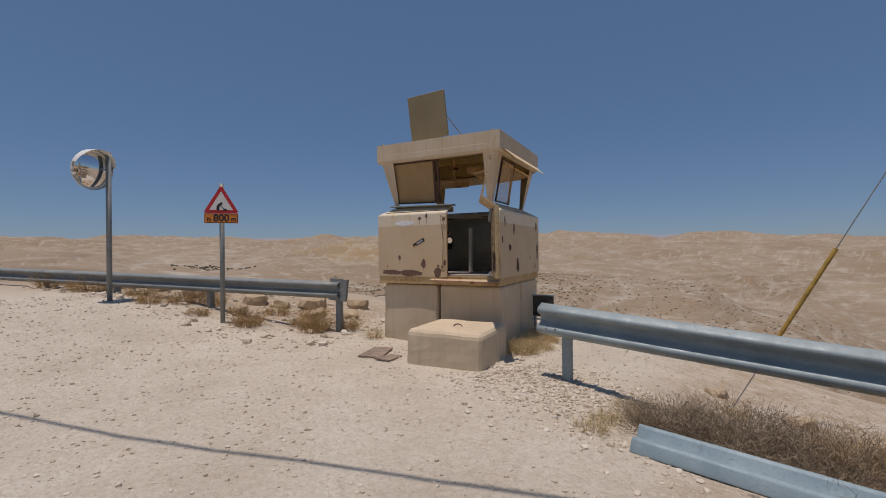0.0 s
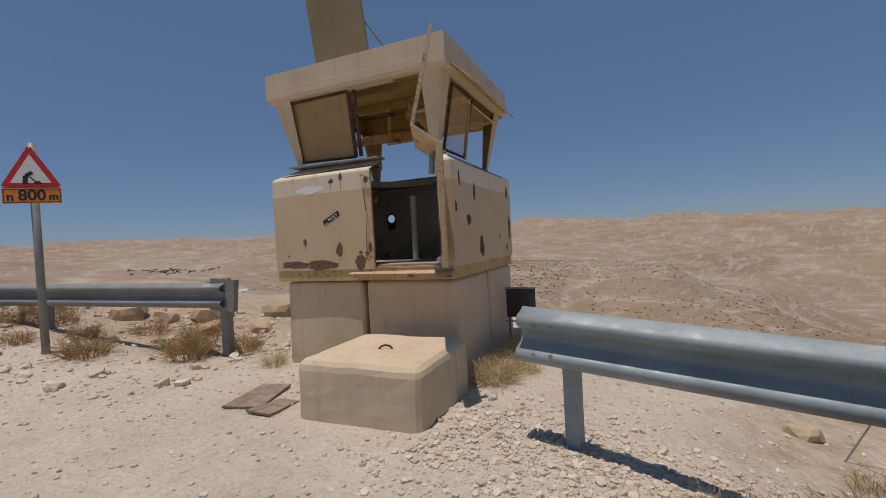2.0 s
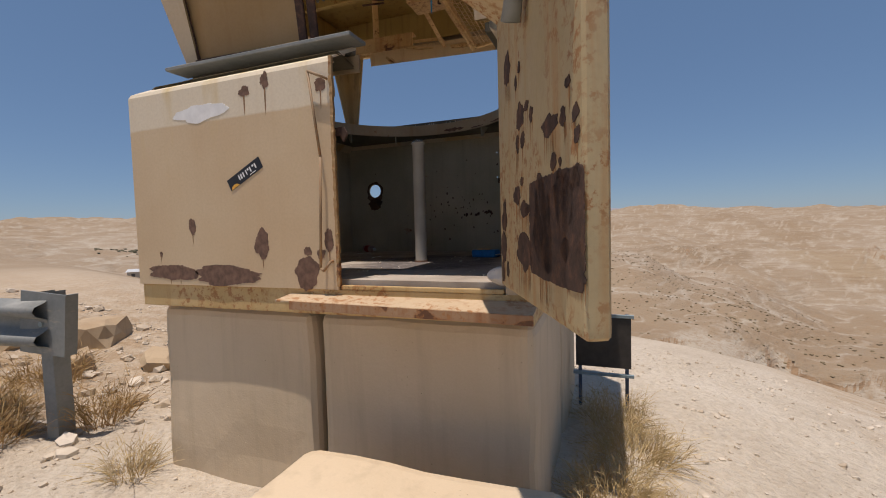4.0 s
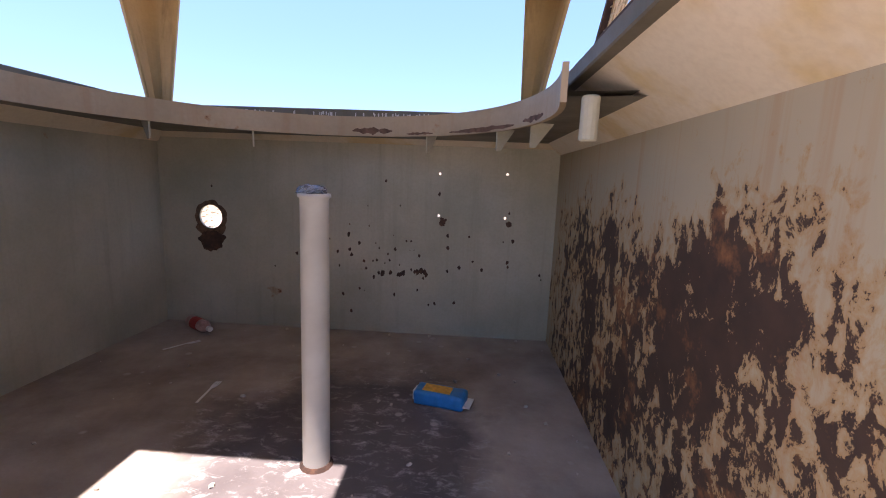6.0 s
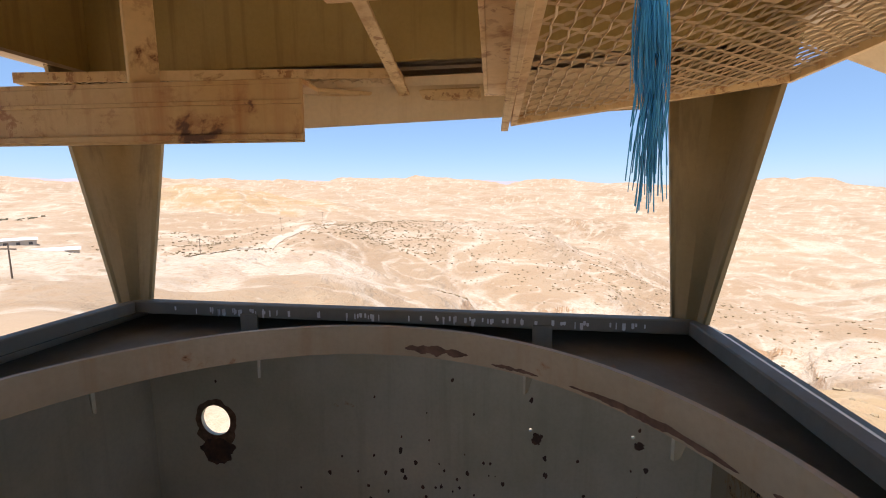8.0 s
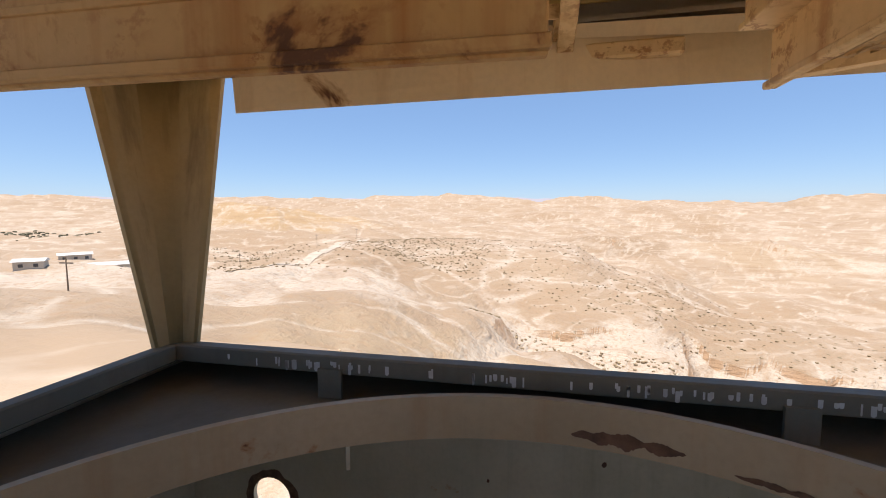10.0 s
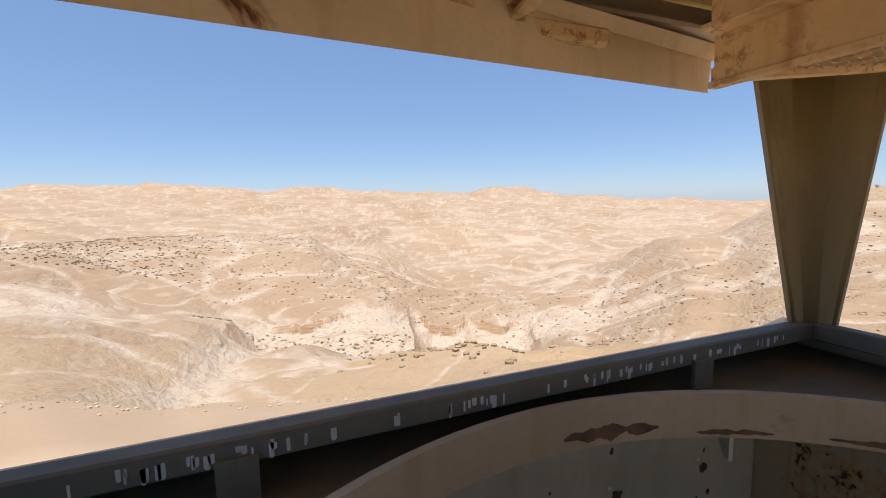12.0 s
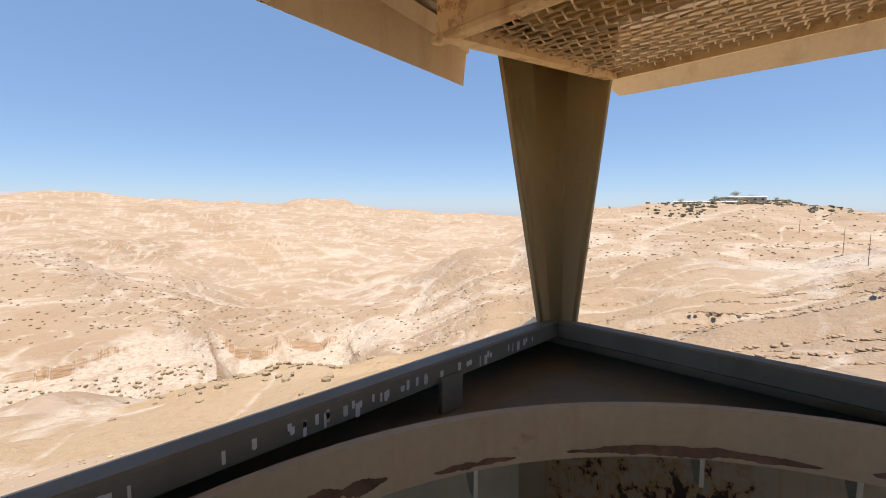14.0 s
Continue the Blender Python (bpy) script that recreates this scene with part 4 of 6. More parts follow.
for k, (x, z, w, h) in enumerate(((-0.93, 1.19, 0.42, 0.09), (-0.50, 1.185, 0.48, 0.11), (-0.235, 1.35, 0.085, 0.14), (-0.735, 1.455, 0.05, 0.085),
                                  (0.04, 1.20, 0.14, 0.17), (0.055, 1.31, 0.045, 0.045), (0.185, 1.36, 0.05, 0.12), (-0.31, 2.15, 0.075, 0.05),
                                  (-1.0, 1.30, 0.02, 0.03), (0.17, 2.12, 0.06, 0.07), (0.135, 1.30, 0.045, 0.05), (-0.17, 2.19, 0.05, 0.08))):
    blot("rust_patch", w, h, k + 1, FLAKED, cabin, on_front(x, z))
for k, (y, z, w, h) in enumerate(((-0.72, 1.62, 0.13, 0.12), (-0.5, 1.95, 0.07, 0.19), (-0.3, 1.30, 0.16, 0.22), (-0.98, 2.06, 0.05, 0.16), (0.95, 2.05, 0.1, 0.18),
                                  (1.02, 1.55, 0.09, 0.3), (0.5, 1.42, 0.04, 0.07), (0.85, 1.25, 0.06, 0.1), (-1.1, 1.75, 0.06, 0.1))):
    blot("rust_patch", w, h, k + 31, RUST, cabin, on_right(y, z))
LEAF_RUST = ((0.608, 1.415, 0.174, 0.246),
             (0.755, 1.463, 0.146, 0.163),
             (0.839, 1.518, 0.103, 0.055),
             (0.785, 1.361, 0.055, 0.056),
             (0.872, 1.349, 0.078, 0.067),
             (0.404, 1.331, 0.201, 0.111),
             (0.315, 1.515, 0.09, 0.06),
             (0.404, 1.465, 0.082, 0.055),
             (0.376, 1.763, 0.092, 0.084),
             (0.398, 1.686, 0.049, 0.049),
             (0.326, 1.682, 0.043, 0.053),
             (0.456, 1.777, 0.049, 0.027),
             (0.506, 1.738, 0.039, 0.043),
             (0.679, 1.667, 0.132, 0.049),
             (0.779, 1.665, 0.039, 0.042),
             (0.86, 1.654, 0.042, 0.036),
             (0.867, 1.606, 0.032, 0.037),
             (0.709, 1.572, 0.047, 0.041),
             (0.189, 1.976, 0.102, 0.108),
             (0.318, 1.887, 0.028, 0.041),
             (0.368, 1.919, 0.028, 0.034),
             (0.814, 1.73, 0.038, 0.022),
             (0.088, 1.432, 0.085, 0.08),
             (0.903, 1.301, 0.014, 0.015),
             (0.442, 1.467, 0.058, 0.029),
             (0.758, 1.565, 0.019, 0.022),
             (0.381, 1.557, 0.042, 0.025),
             (0.10, 1.46, 0.06, 0.10),
             (0.075, 1.335, 0.09, 0.12),
             (0.05, 1.235, 0.05, 0.09),
             (0.14, 1.25, 0.05, 0.06))
for k, (s, z, w, h) in enumerate(LEAF_RUST):
    blot("rust_patch", w, h, k + 61, RUST, leaf, on_leaf(s, z))
blot("rust_patch", 0.44, 0.28, 7, RUST, leaf, on_leaf(0.685, 1.405), "", 0.9)
runs = bmesh.new()
rnd = random.Random(3)
for k, (s, z, w, h) in enumerate(LEAF_RUST):
    for q in range(max(1, int(w / 0.014))):
        u, ln, ww = s + rnd.uniform(-0.4, 0.4) * w, rnd.uniform(0.02, 0.06) + h * rnd.uniform(0.2, 0.7), rnd.uniform(0.0012, 0.0055)
        z0 = z - h * 0.25
        z1 = max(1.185, z - h * 0.5 - ln)
        runs.faces.new([runs.verts.new(LEAF @ Vector((a, -0.0306, b))) for a, b in ((u - ww, z0), (u + ww, z0), (u + ww * 0.8, (z0 + z1) / 2), (u, z1), (u - ww * 0.8, (z0 + z1) / 2))])
part("rust_run", runs, plain("orange_run", (0.40, 0.20, 0.075), 0.85, 0, 0.45, 40), leaf)["kind"] = "stuff"
runs = bmesh.new()
for x, z, w, ln in ((-0.235, 1.29, 0.004, 0.075), (-0.735, 1.42, 0.003, 0.07), (-0.50, 1.14, 0.004, 0.03), (-0.62, 1.14, 0.003, 0.025), (-0.93, 1.15, 0.004, 0.03), (-0.85, 1.15, 0.003, 0.03),
                    (0.04, 1.13, 0.004, 0.02), (0.185, 1.30, 0.004, 0.06), (-1.0, 1.285, 0.002, 0.05), (-0.31, 2.125, 0.005, 0.10), (-0.17, 2.15, 0.005, 0.14), (0.17, 2.09, 0.004, 0.09)):
    runs.faces.new([runs.verts.new((x + a, -H - 0.0012, z + b)) for a, b in ((-w, 0.02), (w, 0.02), (w * 0.8, -ln * 0.6), (0, -ln), (-w * 0.8, -ln * 0.6))])
part("rust_run", runs, plain("brown_run", (0.30, 0.17, 0.085), 0.85, 0, 0.4, 40), cabin)["kind"] = "stuff"
blot("port_stain", 0.15, 0.12, 5, RUST, cabin, on_back(-0.845, 1.665))
for k, (x, z, w, h) in enumerate(((0.487, 1.862, 0.07, 0.09), (0.86, 1.862, 0.065, 0.07))):
    blot("shot_scar", w * 0.55, h * 0.55, 91 + k, RUST, cabin, on_back(x + 0.022, z - 0.03))

# ---- concrete blocks under and before the cabin ----
def block(name, x0, x1, y0, y1, z0, z1, cut, label, seed):
    bm = bmesh.new()
    hexa(bm, [(x0, y0, z0), (x1, y0, z0), (x1, y1, z0), (x0, y1, z0)],
         [(x0 + 0.01, y0 + 0.01, z1), (x1 - 0.01, y0 + 0.01, z1), (x1 - 0.01, y1 - 0.01, z1), (x0 + 0.01, y1 - 0.01, z1)])
    e = [q for q in bm.edges if not all(v.co.z == z0 for v in q.verts)]
    bmesh.ops.bevel(bm, geom=e, offset=cut, segments=3, profile=0.55, affect="EDGES")
    bmesh.ops.triangulate(bm, faces=[f for f in bm.faces if len(f.verts) > 4])
    bmesh.ops.subdivide_edges(bm, edges=[q for q in bm.edges if q.calc_length() > 0.15], cuts=5, use_grid_fill=True)
    for v in bm.verts:
        v.co += noise.noise_vector(v.co * 3 + Vector((seed, 0, 0))) * 0.012 + noise.noise_vector(v.co * 11) * 0.004
    return thing(name, bm, CONCRETE, label, "concrete block", "blocks under the cabin" if name == "foundation_block" else "")


for k, (x0, x1, y0, y1) in enumerate(((-1.15, 0.0, -1.13, 0.0), (0.03, 1.17, -1.12, 0.0), (-1.13, 0.0, 0.03, 1.10), (0.03, 1.18, 0.03, 1.12))):
    block("foundation_block", x0, x1, y0, y1, -0.35, 0.985, 0.06, "tan-grey cast concrete block with chamfered corners carrying the cabin", k)
block("step_block", 0.18, 1.38, -2.50, -1.40, -0.35, 0.455, 0.09, "low weathered concrete block serving as a step", 9)
bm = bmesh.new()
prev = None
for i in range(9):
    a = math.pi * i / 8
    p = Vector((0.80 + 0.06 * math.cos(a), -2.0 + 0.02 * math.cos(a), 0.44 + 0.045 * math.sin(a)))
    if prev:
        rod(bm, prev, p, 0.009, seg=8)
    prev = p
thing("lifting_hook", bm, RUST, "rusty iron lifting loop in the step block", "hook")


# ---- crash barriers ----
WAVE = tuple((1.3 * d, z) for d, z in ((0.0, -0.17), (0.012, -0.155), (0.065, -0.13), (0.078, -0.10), (0.065, -0.07), (0.006, -0.035), (0.0, 0.0), (0.006, 0.035), (0.065, 0.07), (0.078, 0.10), (0.065, 0.13), (0.012, 0.155), (0.0, 0.17)))


def wave_beam(bm, a, b, out, cuts=24, tall=1.0):
    """A corrugated rail from a to b (its centre line); out: the way its humps face."""
    a, b, out = Vector(a), Vector(b), Vector(out).normalized()
    along = (b - a).normalized()
    up = along.cross(out)
    if up.z < 0 or abs(up.z) < 0.3 and up.y < 0:
        up = -up
    rows = []
    for i in range(cuts + 1):
        p = a.lerp(b, i / cuts)
        sag = noise.noise(p * 0.9) * 0.006
        front = [p + out * (n * tall + sag) + up * (z * tall) for n, z in WAVE]
        rows.append([bm.verts.new(q) for q in front] + [bm.verts.new(q - out * 0.006) for q in front[::-1]])
    k = len(rows[0])
    for r0, r1 in zip(rows, rows[1:]):
        for i in range(k):
            bm.faces.new((r0[i], r0[(i + 1) % k], r1[(i + 1) % k], r1[i]))
    bm.faces.new(rows[0][::-1]), bm.faces.new(rows[-1])


def barrier(label, a, b, posts, mat, post_mat, lap=(), tall=1.0):
    ob = empty("crash_barrier", label, "crash barrier", "roadside barriers")
    a, b = Vector(a), Vector(b)
    flat = Vector((b.x - a.x, b.y - a.y, 0)).normalized()
    out = Vector((flat.y, -flat.x, 0))
    if out.y > 0:
        out = -out
    bm = bmesh.new()
    wave_beam(bm, a, b, out, 24, tall)
    part("rail", bm, mat, ob, smooth=True)
    for s in lap:
        p = a.lerp(b, s)
        for z in (-0.10, 0.10):
            for d in (-0.06, 0.06):
                bm = bmesh.new()
                q = p + flat * d + Vector((0, 0, z))
                rod(bm, q + out * 0.09, q + out * 0.115, 0.014, seg=8)
                part("bolt", bm, ZINC_DARK, ob)
    for s, lean, top in posts:
        p = a.lerp(b, s) - out * 0.07
        bm = bmesh.new()
        g = ground_z(p.x, p.y) - 0.25
        m = Matrix.Translation((p.x, p.y, 0)) @ Matrix.Rotation(math.atan2(flat.y, flat.x) + lean, 4, "Z")
        h = p.z + top
        box(bm, -0.05, 0.05, -0.055, -0.049, g, h, m)
        box(bm, -0.05, -0.044, -0.049, 0.06, g, h, m)
        box(bm, 0.044, 0.05, -0.049, 0.06, g, h, m)
        part("post", bm, post_mat, ob)
        bm = bmesh.new()
        c = a.lerp(b, s)
        rod(bm, c - out * 0.01, c + out * 0.014, 0.018, seg=10)
        part("bolt", bm, ZINC, ob)
    return ob


barrier("weathered grey crash barrier of corrugated steel along the verge", (-12.6, -2.92, 1.07), (-2.12, -1.22, 0.82), ((0.18, 0, 0.14), (0.42, 0, 0.14), (0.69, 0, 0.14), (0.995, 0, 0.22)), ZINC_DARK, ZINC_DARK, (0.55,))
barrier("bright galvanised crash barrier running down beside the cabin", (2.12, -2.29, 0.70), (9.3, -3.45, 0.20), ((0.045, 0, 0.17), (0.5, 0, 0.17), (0.9, 0, 0.17)), ZINC, ZINC, (0.025,), 1.18)
bm = bmesh.new()
box(bm, -0.19, 0.17, -0.03, -0.018, -0.21, 0.22, pose(-2.16, -1.2, 0.82, 0, 6, 12))
box(bm, 0.158, 0.17, -0.018, 0.06, -0.21, 0.22, pose(-2.16, -1.2, 0.82, 0, 6, 12))
thing("barrier_end_plate", bm, ZINC_DARK, "dark bent end plate on the weathered barrier", "end plate")
bm = bmesh.new()
g0, g1 = ground_z(3.3, -3.75) + 0.06, ground_z(6.2, -4.45) + 0.04
wave_beam(bm, (3.32, -3.78, g0), (6.4, -4.45, g1), (0.1, -0.25, 1.0))
loose = thing("loose_rail", bm, ZINC_BLUE, "loose bluish length of barrier rail lying on gravel", "barrier rail", smooth=True)


# ---- signs ----
RED = plain("sign_red", (0.55, 0.03, 0.03), 0.45, 0, 0.12)
WHITE = plain("sign_white", (0.75, 0.74, 0.70), 0.45, 0, 0.08)
BLACK = plain("sign_black", (0.02, 0.02, 0.022), 0.5, 0, 0.1)
ORANGE = plain("sign_orange", (0.75, 0.24, 0.03), 0.5, 0, 0.12)


def road_sign():
    ob = empty("road_sign", "red-bordered triangular roadworks sign with an orange distance plate", "road sign")
    base = Vector((-4.16, -2.27, 0))
    f = Vector((0.70, -0.71, 0)).normalized()
    m = Matrix(((-f.y, 0, f.x, base.x), (f.x, 0, f.y, base.y), (0, 1, 0, 0), (0, 0, 0, 1)))
    bm = bmesh.new()
    g = ground_z(base.x, base.y)
    rod(bm, (base.x, base.y, g - 0.2), (base.x, base.y, 2.93), 0.045, seg=16)
    part("pole", bm, ZINC_DARK, ob, "grey steel pole", True)

    def tri(z, d, size, mat, name, off):
        bm = bmesh.new()
        h = size * 0.866
        cen = 2.36 + 0.6 * 0.866 / 3
        pts = [(-size / 2, cen - h / 3), (size / 2, cen - h / 3), (0, cen + h * 2 / 3)]
        hexa(bm, [m @ Vector((x, y, off)) for x, y in pts], [m @ Vector((x, y, off + d)) for x, y in pts])
        if name == "plate":
            e = [q for q in bm.edges if abs((q.verts[0].co - q.verts[1].co).length - d) < 1e-4]
            bmesh.ops.bevel(bm, geom=e, offset=0.03, segments=4, affect="EDGES")
        return part(name, bm, mat, ob)

    tri(0, 0.012, 0.64, RED, "plate", 0.05)
    tri(0, 0.003, 0.42, WHITE, "field", 0.063)
    bm = bmesh.new()
    for x0, y0, x1, y1, w in ((-0.06, 2.40, -0.05, 2.50, 0.05), (-0.05, 2.50, 0.02, 2.545, 0.045), (-0.02, 2.50, 0.05, 2.43, 0.014)):
        a, b = Vector((x0, y0, 0)), Vector((x1, y1, 0))
        n = Vector((-(b - a).y, (b - a).x, 0)).normalized() * w / 2
        q = [a - n, b - n, b + n, a + n]
        hexa(bm, [m @ Vector((p.x, p.y, 0.066)) for p in q], [m @ Vector((p.x, p.y, 0.068)) for p in q])
    q = [(0.015, 2.40), (0.125, 2.40), (0.09, 2.435), (0.055, 2.435)]
    hexa(bm, [m @ Vector((x, y, 0.066)) for x, y in q], [m @ Vector((x, y, 0.068)) for x, y in q])
    part("pictogram", bm, BLACK, ob)
    bm = bmesh.new()
    box(bm, -0.30, 0.30, 2.155, 2.345, 0.05, 0.058, m)
    part("distance_plate", bm, ORANGE, ob, "orange plate reading 800 m")
    bm = bmesh.new()
    for x0, x1, y0, y1 in ((-0.29, 0.29, 2.328, 2.336), (-0.29, 0.29, 2.164, 2.172), (-0.29, -0.282, 2.172, 2.328), (0.282, 0.29, 2.172, 2.328)):
        box(bm, x0, x1, y0, y1, 0.0585, 0.060, m)
    part("border", bm, BLACK, ob)
    for text, x, size in (("800", 0.0, 0.19), ("m", 0.22, 0.13), ("n", -0.22, 0.15)):
        cu = bpy.data.curves.new("lettering", "FONT")
        cu.body, cu.size, cu.align_x, cu.align_y, cu.extrude = text, size, "CENTER", "CENTER", 0.001
        cu.offset = 0.004
        cu.materials.append(BLACK)
        o = new("lettering", cu)
        o.parent, o.matrix_basis = ob, m @ pose(x, 2.25 if text == "800" else 2.235, 0.0605)


road_sign()


def traffic_mirror():
    ob = empty("traffic_mirror", "round convex traffic mirror with a white hood on a grey pole", "traffic mirror")
    x, y = -6.83, -2.95
    bm = bmesh.new()
    rod(bm, (x, y, ground_z(x, y) - 0.2), (x, y, 3.72), 0.05, seg=16)
    part("pole", bm, ZINC_DARK, ob, smooth=True)
    c = Vector((x - 0.16, y - 0.29, 3.32))
    face = Vector((0.95, 0.26, -0.12)).normalized()
    q = face.to_track_quat("Z", "Y").to_matrix().to_4x4()
    m = Matrix.Translation(c + face * 0.1) @ q

    def dome(name, r, depth, mat, r0=0.0, off=0.0, rim=False):
        bm = bmesh.new()
        rows, k = 8, 40
        prev = None
        for i in range(rows + 1):
            rr = r * i / rows
            z = off + depth * (1 - (i / rows) ** 2)
            row = [bm.verts.new(m @ Vector((rr * math.cos(2 * math.pi * j / k), rr * math.sin(2 * math.pi * j / k), z))) for j in range(k)] if i else [bm.verts.new(m @ Vector((0, 0, z)))] * k
            if prev:
                for j in range(k):
                    f = {prev[j], prev[(j + 1) % k], row[(j + 1) % k], row[j]}
                    bm.faces.new([v for n, v in enumerate((prev[j], prev[(j + 1) % k], row[(j + 1) % k], row[j])) if v not in (prev[j], prev[(j + 1) % k], row[(j + 1) % k], row[j])[:n]])
            prev = row
        return part(name, bm, mat, ob, smooth=True)

    glass = Nodes("mirror_glass", 0.04, 1.0)
    glass.b.inputs["Base Color"].default_value = (0.82, 0.83, 0.84, 1)
    dome("mirror", 0.36, 0.07, glass.m)
    bm = bmesh.new()
    k = 40
    prev = None
    prof = ((0.36, 0.0), (0.40, 0.0), (0.41, 0.05), (0.39, -0.05), (0.36, -0.07), (0.30, -0.11), (0.0, -0.13))
    rows = [[bm.verts.new(m @ Vector((r * math.cos(2 * math.pi * j / k), r * math.sin(2 * math.pi * j / k), z))) for j in range(k)] for r, z in prof[:-1]]
    for a, b in zip(rows, rows[1:]):
        for j in range(k):
            bm.faces.new((a[j], a[(j + 1) % k], b[(j + 1) % k], b[j]))
    bm.faces.new(rows[-1])
    part("housing", bm, WHITE, ob, smooth=True)
    bm = bmesh.new()
    for i in range(16):
        a0, a1 = math.pi * (0.08 + 0.84 * i / 16), math.pi * (0.08 + 0.84 * (i + 1) / 16)
        d0, d1 = 0.06 + 0.16 * math.sin(a0), 0.06 + 0.16 * math.sin(a1)
        qd = [(0.41, a0, 0.0), (0.41, a1, 0.0), (0.42, a1, d1), (0.42, a0, d0)]
        lo = [m @ Vector((r * math.cos(a), r * math.sin(a), z)) for r, a, z in qd]
        hi = [m @ Vector(((r + 0.006) * math.cos(a), (r + 0.006) * math.sin(a), z)) for r, a, z in qd]
        hexa(bm, lo, hi)
    part("hood", bm, WHITE, ob)
    bm = bmesh.new()
    rod(bm, (x, y, 3.35), c + face * -0.02, 0.02)
    part("bracket", bm, ZINC_DARK, ob)


traffic_mirror()

# guy wire in its yellow sleeve
bm = bmesh.new()
lo, hi = Vector((4.40, -1.0, -0.42)), Vector((5.41, -1.0, 1.56))
way = (hi - lo).normalized()
rod(bm, lo - way * 0.2, lo + way * 16, 0.007, seg=8)
wire = thing("guy_wire", bm, ZINC_DARK, "steel guy wire anchored in the slope with a yellow sleeve", "guy wire")
bm = bmesh.new()
rod(bm, lo + way * 0.75, hi, 0.026, seg=12)
part("sleeve", bm, plain("sleeve_yellow", (0.42, 0.26, 0.05), 0.6, 0, 0.4, 9), wire, "weathered yellow plastic sleeve")

# overhead cable beyond the view, which draws a line of shade over the road
bm = bmesh.new()
pts = [Vector((-30 + 2.4 * i, 0, 7.0)) for i in range(26)]
for p in pts:
    p.y = -5.545 + 0.205 * (p.x + 0.21) - 0.98 + 0.02 * math.sin(p.x)
for a, b in zip(pts, pts[1:]):
    rod(bm, a, b, 0.022, seg=6)
thing("overhead_cable", bm, BLACK, "black overhead cable crossing the gravel road", "cable")
# ---- inside the cabin ----
CEIL = steel_paint("ceiling_paint", (0.43, 0.30, 0.095), (0.52, 0.385, 0.15), 0.8, 0.7, None, (0.17, 0.085, 0.025))
BEAM = steel_paint("beam_paint", (0.66, 0.43, 0.185), (0.76, 0.55, 0.28), 1.15, 0.9, None, (0.40, 0.165, 0.045))
WIRE = plain("mesh_wire", (0.66, 0.49, 0.29), 0.6, 0.2, 0.3)
bm = bmesh.new()
for x0, x1, y0, y1 in ((-1.18, HX0 - 0.02, -1.18, 1.11), (HX1 + 0.02, 1.18, -1.18, 1.11), (HX0 - 0.02, HX1 + 0.02, HY1 + 0.02, 1.11)):
    box(bm, x0, x1, y0, y1, ROOF - 0.05, ROOF - 0.036)
part("ceiling_plate", bm, CEIL, cabin, "brownish underside of the roof")
for x0, x1, y0, y1, z0 in ((-1.15, 1.15, 0.94, 0.955, 3.2), (-1.15, -1.135, -1.1, 0.94, 3.2), (1.135, 1.15, -1.1, 0.94, 3.2), (-1.1, 1.1, 0.30, 0.35, 3.36), (-1.1, 1.1, -0.30, -0.25, 3.40)):
    bm = bmesh.new()
    box(bm, x0, x1, y0, y1, z0, ROOF - 0.051)
    bevel(bm, 0.004, 1)
    part("roof_beam", bm, CEIL, cabin)


def bar(name, a, b, w, h, mat, label="", parent=cabin):
    a, b = Vector(a), Vector(b)
    bm = bmesh.new()
    m = Matrix.Translation(a) @ (b - a).to_track_quat("X", "Z").to_matrix().to_4x4()
    box(bm, 0, (b - a).length, -w / 2, w / 2, -h / 2, h / 2, m)
    bevel(bm, min(w, h) * 0.15, 1)
    return part(name, bm, mat, parent, label)


def wire_screen(name, c, step, label, rim_paint=BEAM):
    """A raised window guard: angle frame round crimped wire cloth, corners in order."""
    c = [Vector(p) for p in c]
    n = (c[1] - c[0]).cross(c[3] - c[0]).normalized()
    bm = bmesh.new()
    lu, lv = (c[1] - c[0]).length, (c[3] - c[0]).length
    for u_first, length, other in ((True, lu, lv), (False, lv, lu)):
        for i in range(1, int(length / step)):
            f = i * step / length
            a = c[0].lerp(c[1], f) if u_first else c[0].lerp(c[3], f)
            b = c[3].lerp(c[2], f) if u_first else c[1].lerp(c[2], f)
            way = (b - a).normalized()
            across = way.cross(n).normalized()
            k = max(2, int(other / step) * 2)
            prev = None
            for j in range(k + 1):
                s = (1 if (j // 2 + i) % 2 else -1) * (0.0030 if j % 2 else 0.0) * (0.35 if u_first else 1.0)
                p = a.lerp(b, j / k) + (n + across) * s
                row = [bm.verts.new(p + q) for q in (across * 0.0022, across * -0.0012 + n * 0.0020, across * -0.0012 - n * 0.0020)]
                if prev:
                    for q in range(3):
                        bm.faces.new((prev[q], prev[(q + 1) % 3], row[(q + 1) % 3], row[q]))
                prev = row
    rim = bmesh.new()
    mid = sum(c, Vector()) / 4
    loops = [[rim.verts.new(p + (mid - p).normalized() * d + n * h) for p in c] for d, h in ((-0.014, -0.014), (-0.014, 0.014), (0.018, 0.014), (0.018, -0.014))]
    for j in range(4):
        for i in range(4):
            rim.faces.new((loops[j][i], loops[j][(i + 1) % 4], loops[(j + 1) % 4][(i + 1) % 4], loops[(j + 1) % 4][i]))
    bmesh.ops.recalc_face_normals(rim, faces=rim.faces)
    screen = part(name, rim, rim_paint, cabin, label)
    part("wire_cloth", bm, WIRE, screen)["kind"] = "stuff"
    return screen


